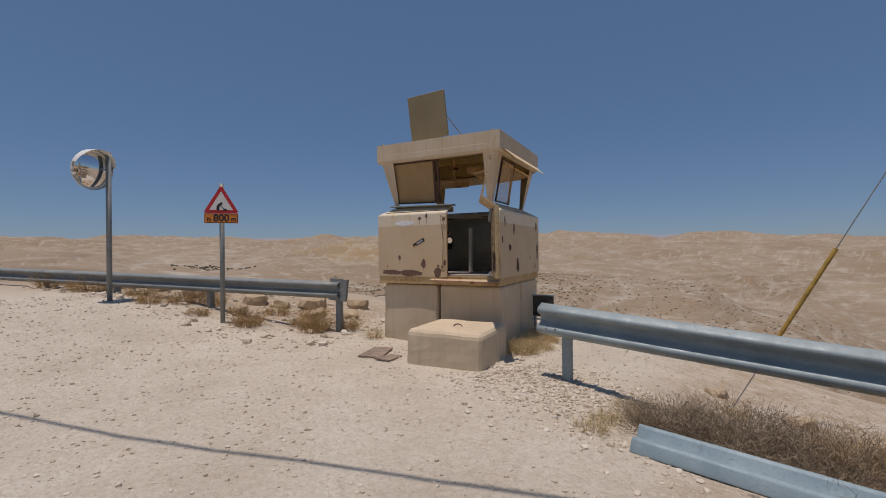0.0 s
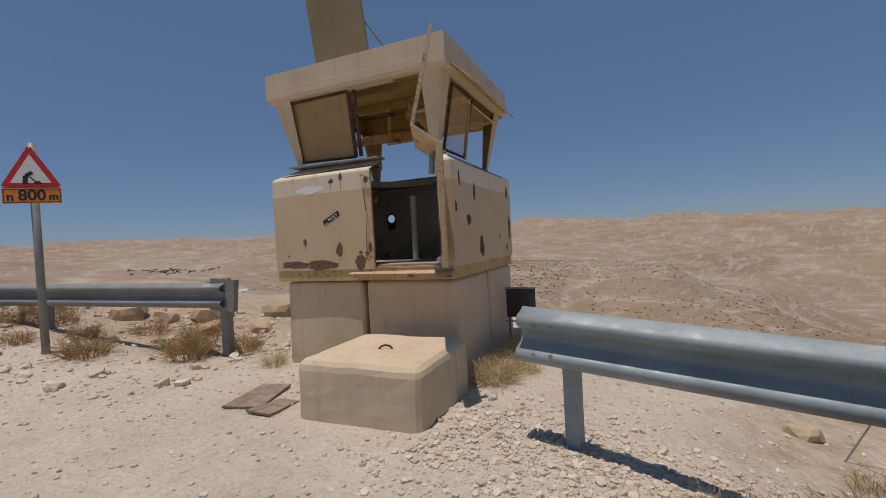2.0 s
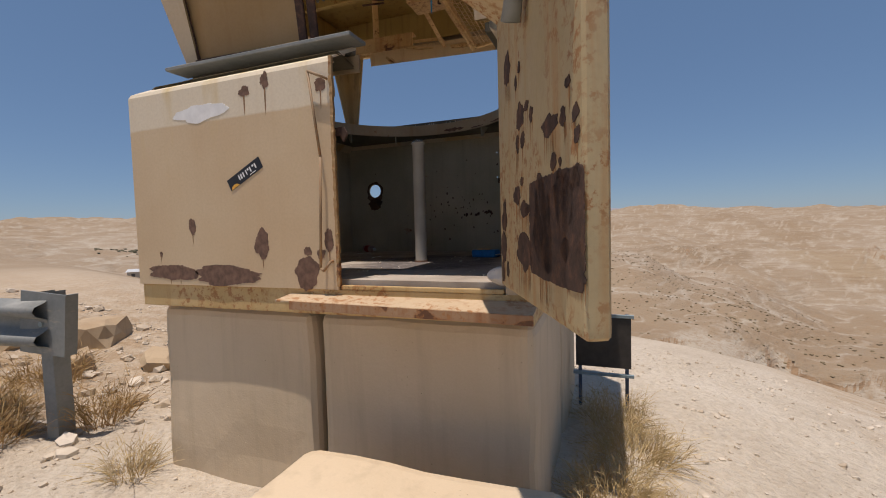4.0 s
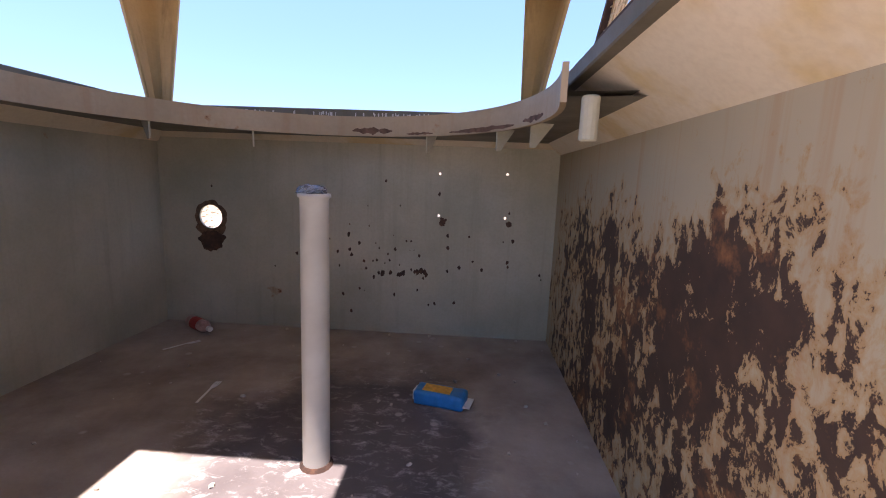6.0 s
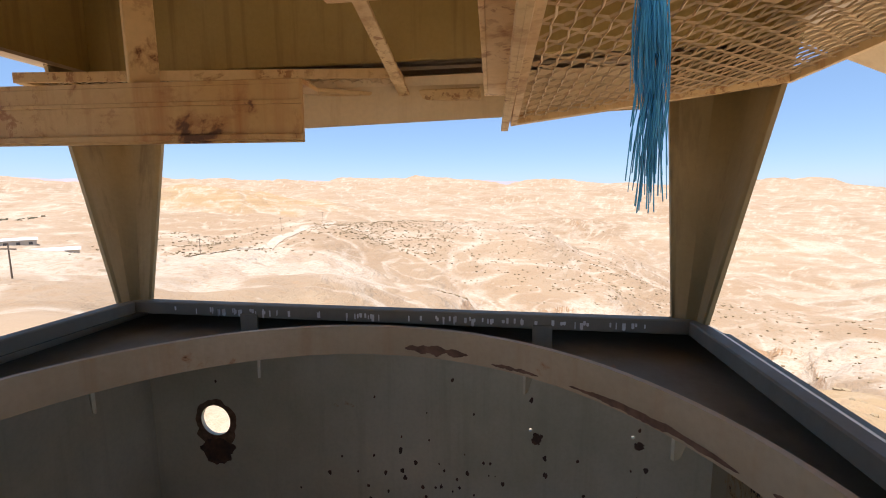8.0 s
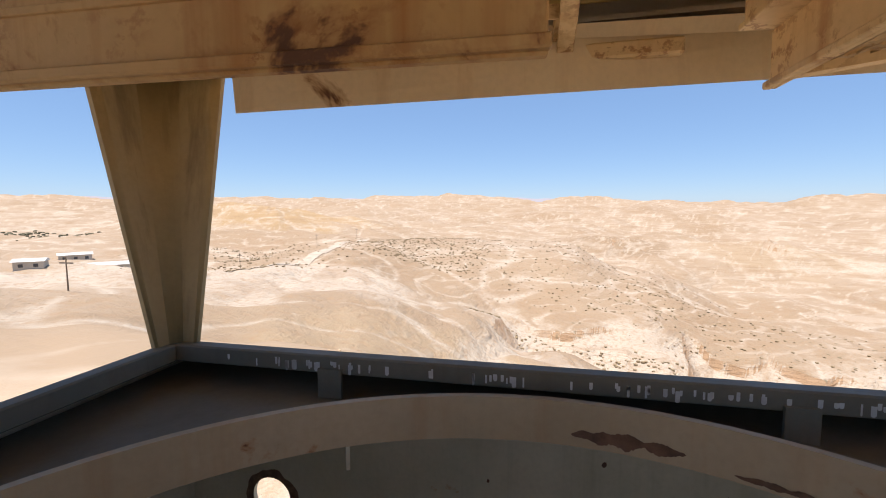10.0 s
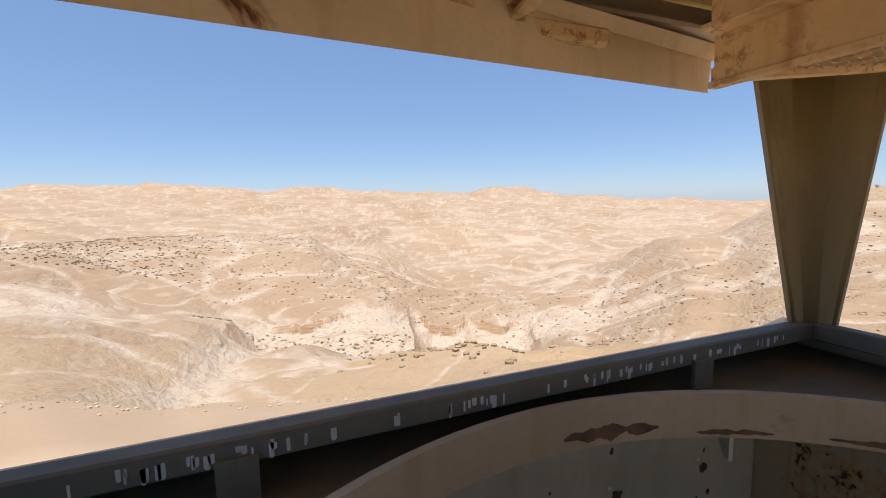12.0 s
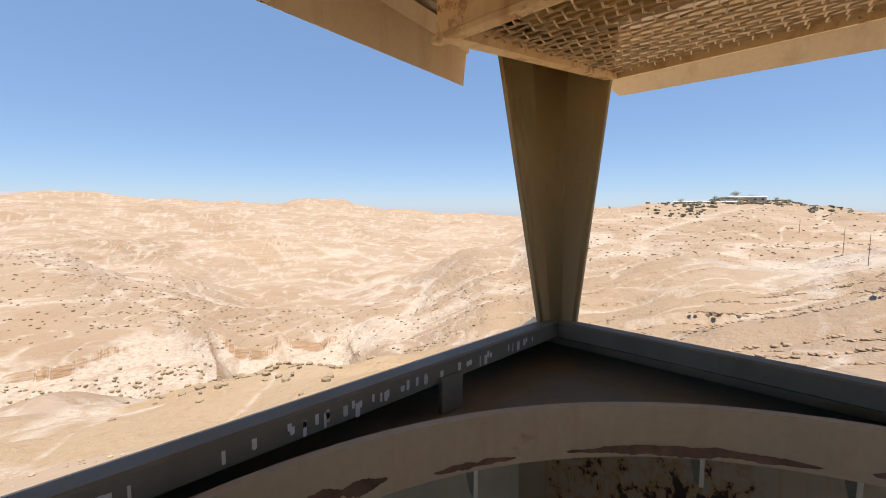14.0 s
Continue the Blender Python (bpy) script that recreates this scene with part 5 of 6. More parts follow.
wire_screen("window_guard", [(0.40, 0.735, 2.968), (1.106, 0.774, 3.062), (1.10, -0.45, 3.085), (0.43, -0.45, 2.995)], 0.029, "raised wire-mesh window guard in a rusty frame")
wire_screen("window_guard", [(-0.98, 0.74, 3.085), (0.04, 0.985, 3.115), (0.05, 0.80, 3.125), (-0.97, 0.56, 3.095)], 0.030, "raised wire-mesh window guard behind a rusted sheet")
bar("guard_plate", (0.382, 0.731, 2.985), (0.425, -0.45, 3.012), 0.010, 0.095, BEAM, "tan edge plate with rust")
bar("guard_plate", (0.352, 0.72, 3.036), (0.395, -0.45, 3.063), 0.060, 0.010, BEAM)
bar("guard_plate", (0.328, 0.70, 3.075), (0.371, -0.45, 3.10), 0.010, 0.09, BEAM)
bar("guard_rib", (0.375, 0.735, 2.944), (0.418, -0.45, 2.971), 0.014, 0.012, BEAM)
SHEET = steel_paint("sheet_paint", (0.54, 0.32, 0.115), (0.66, 0.47, 0.24), 1.35, 1.0, None, (0.38, 0.145, 0.035))
bar("edge_sheet", (0.013, 0.265, 2.918), (-1.10, 0.208, 2.920), 0.012, 0.106, SHEET, "long rust-streaked folded sheet below the ceiling")
bar("edge_sheet", (0.013, 0.303, 2.974), (-1.10, 0.246, 2.976), 0.086, 0.010, SHEET)
bar("edge_rib", (0.016, 0.256, 2.874), (-1.10, 0.199, 2.876), 0.012, 0.012, SHEET)
bar("edge_rib", (0.016, 0.2575, 2.937), (-1.10, 0.2005, 2.939), 0.006, 0.008, SHEET)
bar("strut", (0.06, 0.36, 3.22), (0.055, 0.90, 3.085), 0.035, 0.010, BEAM, "flat diagonal strut")
bar("strut", (0.30, 0.93, 3.085), (-0.12, 0.93, 3.085), 0.03, 0.035, BEAM)
bar("strut", (-0.35, 0.66, 3.07), (0.02, 0.96, 3.09), 0.05, 0.012, BEAM)
bar("strap", (-0.32, 0.275, 2.98), (-0.33, 0.28, 3.47), 0.055, 0.012, BEAM, "hanging flat strap")
bar("strap", (-0.42, 0.24, 3.26), (-0.22, 0.24, 3.24), 0.012, 0.012, RUST)
bm = bmesh.new()
box(bm, 0.03, 0.345, 0.12, 0.34, 3.13, 3.24)
bevel(bm, 0.025, 3)
part("lamp_box", bm, BEAM, cabin, "empty tan sheet-metal box under the roof")
bm = bmesh.new()
pts = [Vector(p) for p in ((0.285, 0.16, 3.14), (0.285, 0.15, 3.095), (0.30, 0.14, 3.085), (0.345, 0.14, 3.085), (0.36, 0.14, 3.10))]
for a, b in zip(pts, pts[1:]):
    rod(bm, a, b, 0.007, seg=8)
part("hook", bm, RUST, cabin)
bar("lock_bar", (-0.30, 0.18, 3.27), (-0.20, 0.2, 3.25), 0.03, 0.03, RUST)
for x in (-0.90, -0.84, -0.78):
    bm = bmesh.new()
    rod(bm, (x, 0.29, 3.42), (x, 0.302, 3.42), 0.014, seg=8)
    part("bolt", bm, ZINC, cabin)

# front window board, ledge, wire screen of the side window
SHUT = steel_paint("board_paint", (0.34, 0.215, 0.09), (0.40, 0.27, 0.125), 0.35, 0.4)
bm = bmesh.new()
hexa(bm, [(-0.90, -0.945, 2.47), (-0.10, -0.945, 2.45), (-0.10, -0.925, 2.45), (-0.90, -0.925, 2.47)],
     [(-0.94, -1.085, 3.19), (-0.07, -1.085, 3.19), (-0.07, -1.065, 3.19), (-0.94, -1.065, 3.19)])
shutter = part("window_shutter", bm, SHUT, cabin, "brown board closing one front window")
for a, b in (((-0.90, -0.957, 2.47), (-0.10, -0.957, 2.45)), ((-0.94, -1.097, 3.18), (-0.07, -1.097, 3.18)), ((-0.90, -0.957, 2.47), (-0.94, -1.097, 3.18)),
             ((-0.10, -0.957, 2.45), (-0.07, -1.097, 3.18)), ((-0.035, -0.945, 2.45), (0.0, -1.085, 3.19))):
    bar("shutter_frame", a, b, 0.045, 0.024, RUST, parent=shutter)
bar("sill_ledge", (-1.0, -1.03, 2.40), (0.30, -1.05, 2.375), 0.15, 0.02, ZINC_DARK, "dark sill board below the shuttered window")
wire_screen("window_guard", [(0.972, -0.80, 2.425), (0.972, -0.15, 2.425), (1.112, -0.15, 3.14), (1.112, -0.80, 3.14)], 0.029, "dark-framed wire-mesh guard in the side window", RUST)
bar("guard_stile", (0.985, -0.17, 2.40), (1.11, -0.20, 3.18), 0.04, 0.03, SHUT)

# standing tube on the floor
n = Nodes("tube_paint", 0.55).world_co()
n.colour(n.mix(n.ramp(n.noise(6, 5), (0.4, 0.0), (0.7, 1.0)), (0.60, 0.58, 0.52), (0.50, 0.48, 0.43))).bump(n.noise(30, 3), 0.1, 0.003)
TUBE = n.m
tube = empty("floor_tube", "whitish steel tube standing upright on the cabin floor", "tube")
bm = bmesh.new()
k, prev = 28, None
for r, z in ((0.042, FLOOR_Z + 0.001), (0.041, 2.00), (0.047, 2.004), (0.047, 2.014), (0.038, 2.014), (0.038, 1.9)):
    row = [bm.verts.new((0.21 + r * math.cos(2 * math.pi * j / k), -0.14 + r * math.sin(2 * math.pi * j / k), z)) for j in range(k)]
    if prev:
        for j in range(k):
            bm.faces.new((prev[j], prev[(j + 1) % k], row[(j + 1) % k], row[j])).smooth = True
    prev = row
bm.faces.new(prev)
part("shaft", bm, TUBE, tube)
bm = bmesh.new()
rod(bm, (0.21, -0.14, FLOOR_Z), (0.21, -0.14, FLOOR_Z + 0.012), 0.052, 0.045, 24)
part("weld_collar", bm, RUST, tube)
n = Nodes("clear_plastic", 0.25)
n.b.inputs["Base Color"].default_value = (0.6, 0.6, 0.6, 1)
n.b.inputs["Transmission Weight"].default_value = 0.85
bm = bmesh.new()
bmesh.ops.create_icosphere(bm, subdivisions=3, radius=1, matrix=Matrix.Translation((0.20, -0.125, 2.018)) @ Matrix.Diagonal((0.042, 0.036, 0.022, 1)))
roughen(bm, 0.012, 40)
thing("plastic_bag", bm, n.m, "crumpled clear plastic bag on top of the tube", "plastic bag")

# litter on the floor
BLUE = plain("pack_blue", (0.02, 0.22, 0.55), 0.35, 0, 0.2, 30)
YELLOW = plain("pack_yellow", (0.85, 0.45, 0.06), 0.4, 0, 0.3, 60)
PWHITE = plain("pack_white", (0.8, 0.8, 0.78), 0.45, 0, 0.1)
bm = bmesh.new()
box(bm, -0.105, 0.105, -0.045, 0.045, 0, 0.06)
bevel(bm, 0.018, 3)
bmesh.ops.subdivide_edges(bm, edges=[e for e in bm.edges if e.calc_length() > 0.03], cuts=4, use_grid_fill=True)
for v in bm.verts:
    v.co += noise.noise_vector(v.co * 45) * 0.004
    v.co.z = max(v.co.z, 0)
pack = thing("snack_pack", bm, BLUE, "blue foil snack pack with a yellow picture lying on the floor", "snack pack", smooth=True)
pack.matrix_basis = pose(0.575, 0.285, FLOOR_Z + 0.001, 0, 0, -14)
bm = bmesh.new()
box(bm, -0.07, 0.045, -0.032, 0.025, 0.0605, 0.0635)
part("yellow_print", bm, YELLOW, pack)
bm = bmesh.new()
box(bm, -0.1105, -0.104, -0.03, 0.02, 0.012, 0.05)
part("white_label", bm, PWHITE, pack)
bm = bmesh.new()
box(bm, 0.10, 0.130, -0.04, 0.035, 0.018, 0.026)
part("torn_flap", bm, PWHITE, pack)


def fork(at, turn):
    bm = bmesh.new()
    hexa(bm, [(-0.005, -0.085, 0.002), (0.005, -0.085, 0.002), (0.0035, 0.02, 0.006), (-0.0035, 0.02, 0.006)], [(-0.005, -0.085, 0.005), (0.005, -0.085, 0.005), (0.0035, 0.02, 0.009), (-0.0035, 0.02, 0.009)])
    hexa(bm, [(-0.0035, 0.02, 0.006), (0.0035, 0.02, 0.006), (0.012, 0.05, 0.004), (-0.012, 0.05, 0.004)], [(-0.0035, 0.02, 0.009), (0.0035, 0.02, 0.009), (0.012, 0.05, 0.007), (-0.012, 0.05, 0.007)])
    for x in (-0.0105, -0.0035, 0.0035, 0.0105):
        box(bm, x - 0.0018, x + 0.0018, 0.05, 0.09, 0.004, 0.0065)
    ob = thing("plastic_fork", bm, PWHITE, "white disposable plastic fork on the floor", "fork")
    ob.matrix_basis = pose(*at, FLOOR_Z - 0.001, 0, 0, turn)


fork((-0.383, 0.25), 4)
fork((-0.80, 0.70), -38)
PINK = plain("bottle_plastic", (0.55, 0.36, 0.33), 0.3, 0, 0.35, 30)
bottle = empty("plastic_bottle", "dirty plastic bottle with a red label lying in the corner", "bottle")
bm = bmesh.new()
rod(bm, (-0.93, 0.98, FLOOR_Z + 0.036), (-0.80, 0.90, FLOOR_Z + 0.036), 0.034, seg=16)
rod(bm, (-0.80, 0.90, FLOOR_Z + 0.036), (-0.765, 0.878, FLOOR_Z + 0.034), 0.034, 0.014, 16)
part("body", bm, PINK, bottle)
bm = bmesh.new()
rod(bm, (-0.765, 0.878, FLOOR_Z + 0.034), (-0.745, 0.866, FLOOR_Z + 0.034), 0.015, seg=12)
part("cap", bm, PWHITE, bottle)
bm = bmesh.new()
rod(bm, (-0.89, 0.955, FLOOR_Z + 0.036), (-0.83, 0.918, FLOOR_Z + 0.036), 0.0355, seg=16)
part("label", bm, plain("label_red", (0.5, 0.05, 0.04), 0.5), bottle)
random.seed(8)
bm = bmesh.new()
for i in range(80):
    x, y = random.uniform(-1.1, 1.1), random.uniform(-1.0, 1.04)
    r = random.uniform(0.003, 0.010)
    v = bmesh.ops.create_icosphere(bm, subdivisions=1, radius=r, matrix=Matrix.Translation((x, y, FLOOR_Z + r * 0.4)))["verts"]
    for q in v:
        q.co += Vector((random.uniform(-1, 1), random.uniform(-1, 1), random.uniform(-0.6, 0.3))) * r * 0.4
thing("floor_crumbs", bm, plain("crumb", (0.55, 0.5, 0.43), 0.9), "crumbs of stone and paper strewn on the floor", "debris", kind="stuff")
STONE = concrete("stone", (0.62, 0.57, 0.50), (0.70, 0.65, 0.58))
bm = bmesh.new()
bmesh.ops.create_icosphere(bm, subdivisions=3, radius=0.047)
for v in bm.verts:
    v.co += noise.noise_vector(v.co * 18) * 0.022
    v.co.z *= 0.85
stone = thing("loose_stone", bm, STONE, "pale broken stone lying in the doorway corner", "stone")
stone.location = (1.025, -1.165, FLOOR_Z + 0.032)

# rust ring round the port
random.seed(5)
bm = bmesh.new()
k, rim = 40, []
for i in range(k):
    a = 2 * math.pi * i / k
    far_r = 0.092 + 0.014 * noise.noise(Vector((math.cos(a) * 2, math.sin(a) * 2, 3))) + 0.005 * random.random() + (0.02 if math.sin(a) < -0.5 else 0)
    rim.append([bm.verts.new((PORT[0] + q * math.cos(a), IN_Y1 - 0.0016, PORT[1] + q * math.sin(a))) for q in (0.0682, far_r)])
for i in range(k):
    a, b = rim[i], rim[(i + 1) % k]
    bm.faces.new((a[0], a[1], b[1], b[0]))
part("port_rust", bm, plain("port_stain", (0.16, 0.095, 0.055), 0.85, 0, 0.5, 40), cabin)
# chipped paint, white drips, rust on the ring
random.seed(21)
marks = [(random.gauss(0.2, 0.42), random.gauss(1.62, 0.17), random.uniform(0.006, 0.02)) for i in range(70)]
marks += [(0.3 + random.uniform(-0.15, 0.15), 1.53 + random.uniform(-0.02, 0.02), random.uniform(0.012, 0.03)) for i in range(14)]
bm = bmesh.new()
for x, z, s in marks:
    if abs(x) > 1.1 or not 1.2 < z < 2.25:
        continue
    k = 9
    bm.faces.new([bm.verts.new((x + s * random.uniform(0.3, 0.6) * math.cos(2 * math.pi * i / k), IN_Y1 - 0.0012, z + s * random.uniform(0.35, 0.9) * math.sin(2 * math.pi * i / k))) for i in range(k)])
part("chipped_paint", bm, RUST, cabin)["kind"] = "stuff"
bm = bmesh.new()
for i in range(74):
    x = random.choice((-0.6, -0.45, -0.1, 0.2, 0.32, 0.55, 0.75)) + random.gauss(0, 0.07)
    if abs(x) > 0.86:
        continue
    w, h = random.uniform(0.003, 0.010), random.uniform(0.010, 0.026)
    top = SILL - random.uniform(0.012, 0.02)
    k = 7
    pts = [(x, top), (x + w, top)] + [(x + w * (0.5 + 0.5 * math.cos(math.pi * q / k)), top - h + w * 0.5 - w * 0.5 * math.sin(math.pi * q / k)) for q in range(k + 1)]
    bm.faces.new([bm.verts.new((a, SYB - 0.0408, max(b, SILL - 0.044))) for a, b in pts])
part("white_drip", bm, plain("dropping", (0.6, 0.6, 0.57), 0.8), cabin, "whitish bird droppings run down the sill")["kind"] = "stuff"
DARKRUST = plain("ring_rust", (0.15, 0.082, 0.05), 0.85, 0, 0.6, 22)
for a0, a1, z0, z1 in ((73, 87, -0.004, 0.013), (58, 68, -0.018, 0.006), (24, 52, -0.017, 0.009), (8, 20, -0.012, 0.009)):
    bm = bmesh.new()
    k, prev = 60, None
    for i in range(k + 1):
        a = radians(a0 + (a1 - a0) * i / k)
        taper = math.sin(math.pi * i / k) ** 0.5
        rag = [z1 * taper * max(0.25, 1 + 0.9 * noise.noise(Vector((i * 0.12, a0, q))) + 0.35 * noise.noise(Vector((i * 0.73, a0, q)))) for q in (0.3, 7.1)]
        row = [bm.verts.new((RC.x + (RR - 0.0135) * math.cos(a), RC.y + (RR - 0.0135) * math.sin(a), DECK + max(-0.029, min(0.058, z)))) for z in (z0 - rag[0], z0 + rag[1])]
        if prev:
            bm.faces.new((prev[0], prev[1], row[1], row[0]))
        prev = row
    part("rust_band", bm, DARKRUST, cabin)
for x in (-0.48, 0.50):
    bm = bmesh.new()
    box(bm, x - 0.03, x + 0.03, SYB - 0.052, SYB - 0.043, DECK + 0.002, SILL - 0.03)
    part("sill_tab", bm, SILL_SHADED, cabin)

# blue frayed rope hanging from the guard
ROPE = plain("blue_fibre", (0.07, 0.40, 0.66), 0.6, 0, 0.4, 40)
random.seed(4)
bm = bmesh.new()
ROPE_X, ROPE_Y = 0.437, -0.369
for i in range(230):
    clump = i % 3
    ph = (0.0, 2.1, 4.2)[clump] + random.gauss(0, 0.25)
    end = (2.762, 2.79, 2.82)[clump] + abs(random.gauss(0, 0.016))
    steps, prev, w = 16, None, random.uniform(0.00012, 0.00028)
    off = Vector((random.gauss(0, 0.0008), random.gauss(0, 0.0008), 0))
    drift = Vector((random.gauss(0, 0.0022), random.gauss(0, 0.002), 0))
    for j in range(steps + 1):
        f = j / steps
        sway = Vector((0.0016 * math.sin(f * 9 + ph) + 0.0035 * math.sin(f * 5.2) + 0.0009 * math.sin(f * 31 + ph), 0.0014 * math.cos(f * 9 + ph), 0))
        q = Vector((ROPE_X, ROPE_Y, 3.0 + (end - 3.0) * f)) + off * (1 + f) + sway + drift * f ** 5
        row = [bm.verts.new(q + Vector(o)) for o in ((w, 0, 0), (-w / 2, w, 0), (-w / 2, -w, 0))]
        if prev:
            for k in range(3):
                bm.faces.new((prev[k], prev[(k + 1) % 3], row[(k + 1) % 3], row[k]))
        prev = row
rod(bm, (ROPE_X, ROPE_Y, 2.985), (ROPE_X, ROPE_Y + 0.03, 3.41), 0.003, seg=8)
thing("frayed_rope", bm, ROPE, "frayed bright blue rope end hanging from the window guard", "rope")

# latch rod, claws, sticker and paint splash on the front panel
bm = bmesh.new()
pts = [Vector(p) for p in ((0.212, -1.202, 2.142), (0.205, -1.225, 2.146), (0.118, -1.226, 2.185), (0.172, -1.226, 1.77), (0.147, -1.226, 1.228), (0.165, -1.226, 1.215), (0.203, -1.222, 1.26), (0.203, -1.2, 1.262))]
for a, b in zip(pts, pts[1:]):
    rod(bm, a, b, 0.0065, seg=8)
part("latch_rod", bm, steel_paint("rod_paint", (0.27, 0.18, 0.10), (0.34, 0.23, 0.13), 1.5, 0.4), cabin, "bent rusty latch rod on the front panel", True)
for x, z in ((0.245, 1.885),):
    bm = bmesh.new()
    q = [(x - 0.05, z + 0.03), (x + 0.02, z + 0.035), (x + 0.04, z), (x + 0.015, z - 0.04), (x, z - 0.01), (x - 0.05, z - 0.005)]
    hexa(bm, [(a, -1.158, b) for a, b in q], [(a, -1.146, b) for a, b in q])
    bevel(bm, 0.003, 1)
    part("lock_claw", bm, RUST, cabin)
STICK = plain("sticker_black", (0.015, 0.015, 0.017), 0.4, 0, 0.1)
m = Matrix(((1, 0, 0, -0.33), (0, 0, -1, -H - 0.0015), (0, 1, 0, 1.724), (0, 0, 0, 1))) @ pose(0, 0, 0, 0, 0, 27)
bm = bmesh.new()
box(bm, -0.125, 0.125, -0.032, 0.032, 0, 0.001, m)
sticker = thing("sticker", bm, STICK, "black slanted sticker with white lettering on the front panel", "sticker")
bm = bmesh.new()
for x0, x1, y0, y1 in ((-0.045, -0.037, -0.012, 0.016), (-0.03, -0.02, -0.012, 0.016), (-0.012, -0.004, -0.012, 0.016), (0.012, 0.018, -0.012, 0.016), (0.024, 0.036, 0.006, 0.016),
                       (0.042, 0.05, -0.012, 0.016), (0.062, 0.074, 0.006, 0.016), (0.08, 0.088, -0.012, 0.016), (0.03, 0.075, -0.024, -0.02)):
    box(bm, x0, x1, y0, y1, 0.0011, 0.0016, m)
part("lettering_bars", bm, PWHITE, sticker)["kind"] = "stuff"
bm = bmesh.new()
q = [(-0.12, -0.030), (-0.055, -0.030), (-0.07, -0.016), (-0.09, -0.012), (-0.108, -0.016)]
hexa(bm, [m @ Vector((x, y, 0.0011)) for x, y in q], [m @ Vector((x, y, 0.0016)) for x, y in q])
part("yellow_mark", bm, YELLOW, sticker)
blot("paint_splash", 0.36, 0.10, 44, PWHITE, cabin, on_front(-0.62, 2.075), "white paint splash")
# ---- around the cabin ----
def straw(name, a, b):
    n = Nodes(name, 0.8)
    g = n.t.nodes.new("ShaderNodeNewGeometry")
    c = n.mix(n.ramp(g.outputs["Random Per Island"], (0.0, 0.0), (1.0, 1.0)), a, b)
    n.colour(n.mix(n.math("MULTIPLY", n.noise(20, 2), 0.4), c, tuple(v * 0.6 for v in a)))
    return n.m


STRAW = straw("dry_straw", (0.50, 0.34, 0.15), (0.33, 0.20, 0.08))
PALE_STRAW = straw("pale_straw", (0.62, 0.48, 0.26), (0.46, 0.33, 0.15))
TWIG = straw("grey_twig", (0.38, 0.295, 0.20), (0.24, 0.17, 0.105))


def tuft_mesh(seed, radius, height, count, fine=0.004, lean=0.9):
    """Dry stalks that spring from a small root and bend outwards, some of them forked."""
    rnd = random.Random(seed)
    co, faces = [], []

    def blade(p, d, length, w):
        side = d.cross(Vector((rnd.uniform(-1, 1), rnd.uniform(-1, 1), 0.3))).normalized()
        k = len(co)
        for j in range(4):
            f = j / 3
            q = p + d * (length * f) + Vector((0, 0, -0.28 * length * f * f)) + Vector((d.x, d.y, 0)) * (0.2 * length * f * f)
            ww = w * (1 - 0.85 * f)
            co.append(q - side * ww), co.append(q + side * ww)
            if j:
                faces.append((k + 2 * j - 2, k + 2 * j - 1, k + 2 * j + 1, k + 2 * j))
        return k

    for i in range(count):
        a = rnd.uniform(0, 2 * math.pi)
        rr = radius * 0.55 * math.sqrt(rnd.random())
        p = Vector((rr * math.cos(a), rr * math.sin(a), -0.03))
        b = a + rnd.gauss(0, 0.7)
        tilt = abs(rnd.gauss(0, 0.5)) * lean + 0.1
        d = Vector((math.cos(b) * math.sin(tilt), math.sin(b) * math.sin(tilt), math.cos(tilt)))
        length = height * rnd.uniform(0.5, 1.15)
        blade(p, d, length, fine * rnd.uniform(0.5, 1.2))
        for s in range(rnd.choice((1, 2, 3))):
            q = p + d * (length * rnd.uniform(0.35, 0.8))
            e = (d + Vector((rnd.gauss(0, 0.5), rnd.gauss(0, 0.5), rnd.gauss(0, 0.3)))).normalized()
            blade(q, e, length * rnd.uniform(0.2, 0.45), fine * 0.7)
    me = bpy.data.meshes.new("dry_bush")
    me.from_pydata(co, [], faces)
    return me


def bush(x, y, radius, height, count, mat, label, group, seed, fine=0.004, lean=0.9):
    me = tuft_mesh(seed, radius, height, count, fine, lean)
    me.materials.append(mat)
    ob = tagged(new("dry_bush", me), label, "dry bush", group)
    ob.location = (x, y, ground_z(x, y))
    return ob


VERGE = "dry tufts along the verge"
for k, (x, y, r, h, c) in enumerate(((-3.72, -2.05, 0.42, 0.36, 420), (-2.55, -1.45, 0.42, 0.40, 420), (-4.55, -1.65, 0.30, 0.26, 260), (-3.0, -1.25, 0.40, 0.34, 320), (-6.2, -2.5, 0.36, 0.30, 300),
                                     (-8.9, -2.35, 0.7, 0.45, 420), (-10.6, -2.4, 0.7, 0.5, 380), (-7.3, -2.1, 0.5, 0.3, 260), (-5.6, -1.5, 0.5, 0.38, 300), (-4.2, -0.9, 0.4, 0.3, 220), (-4.9, -2.3, 0.34, 0.22, 260), (-5.9, -2.0, 0.45, 0.34, 320), (-3.4, -0.6, 0.45, 0.36, 300), (-2.2, -0.9, 0.35, 0.4, 240))):
    bush(x, y, r, h, c, STRAW, "straw-brown dry tuft of thin stalks by the barrier", VERGE, 100 + k)
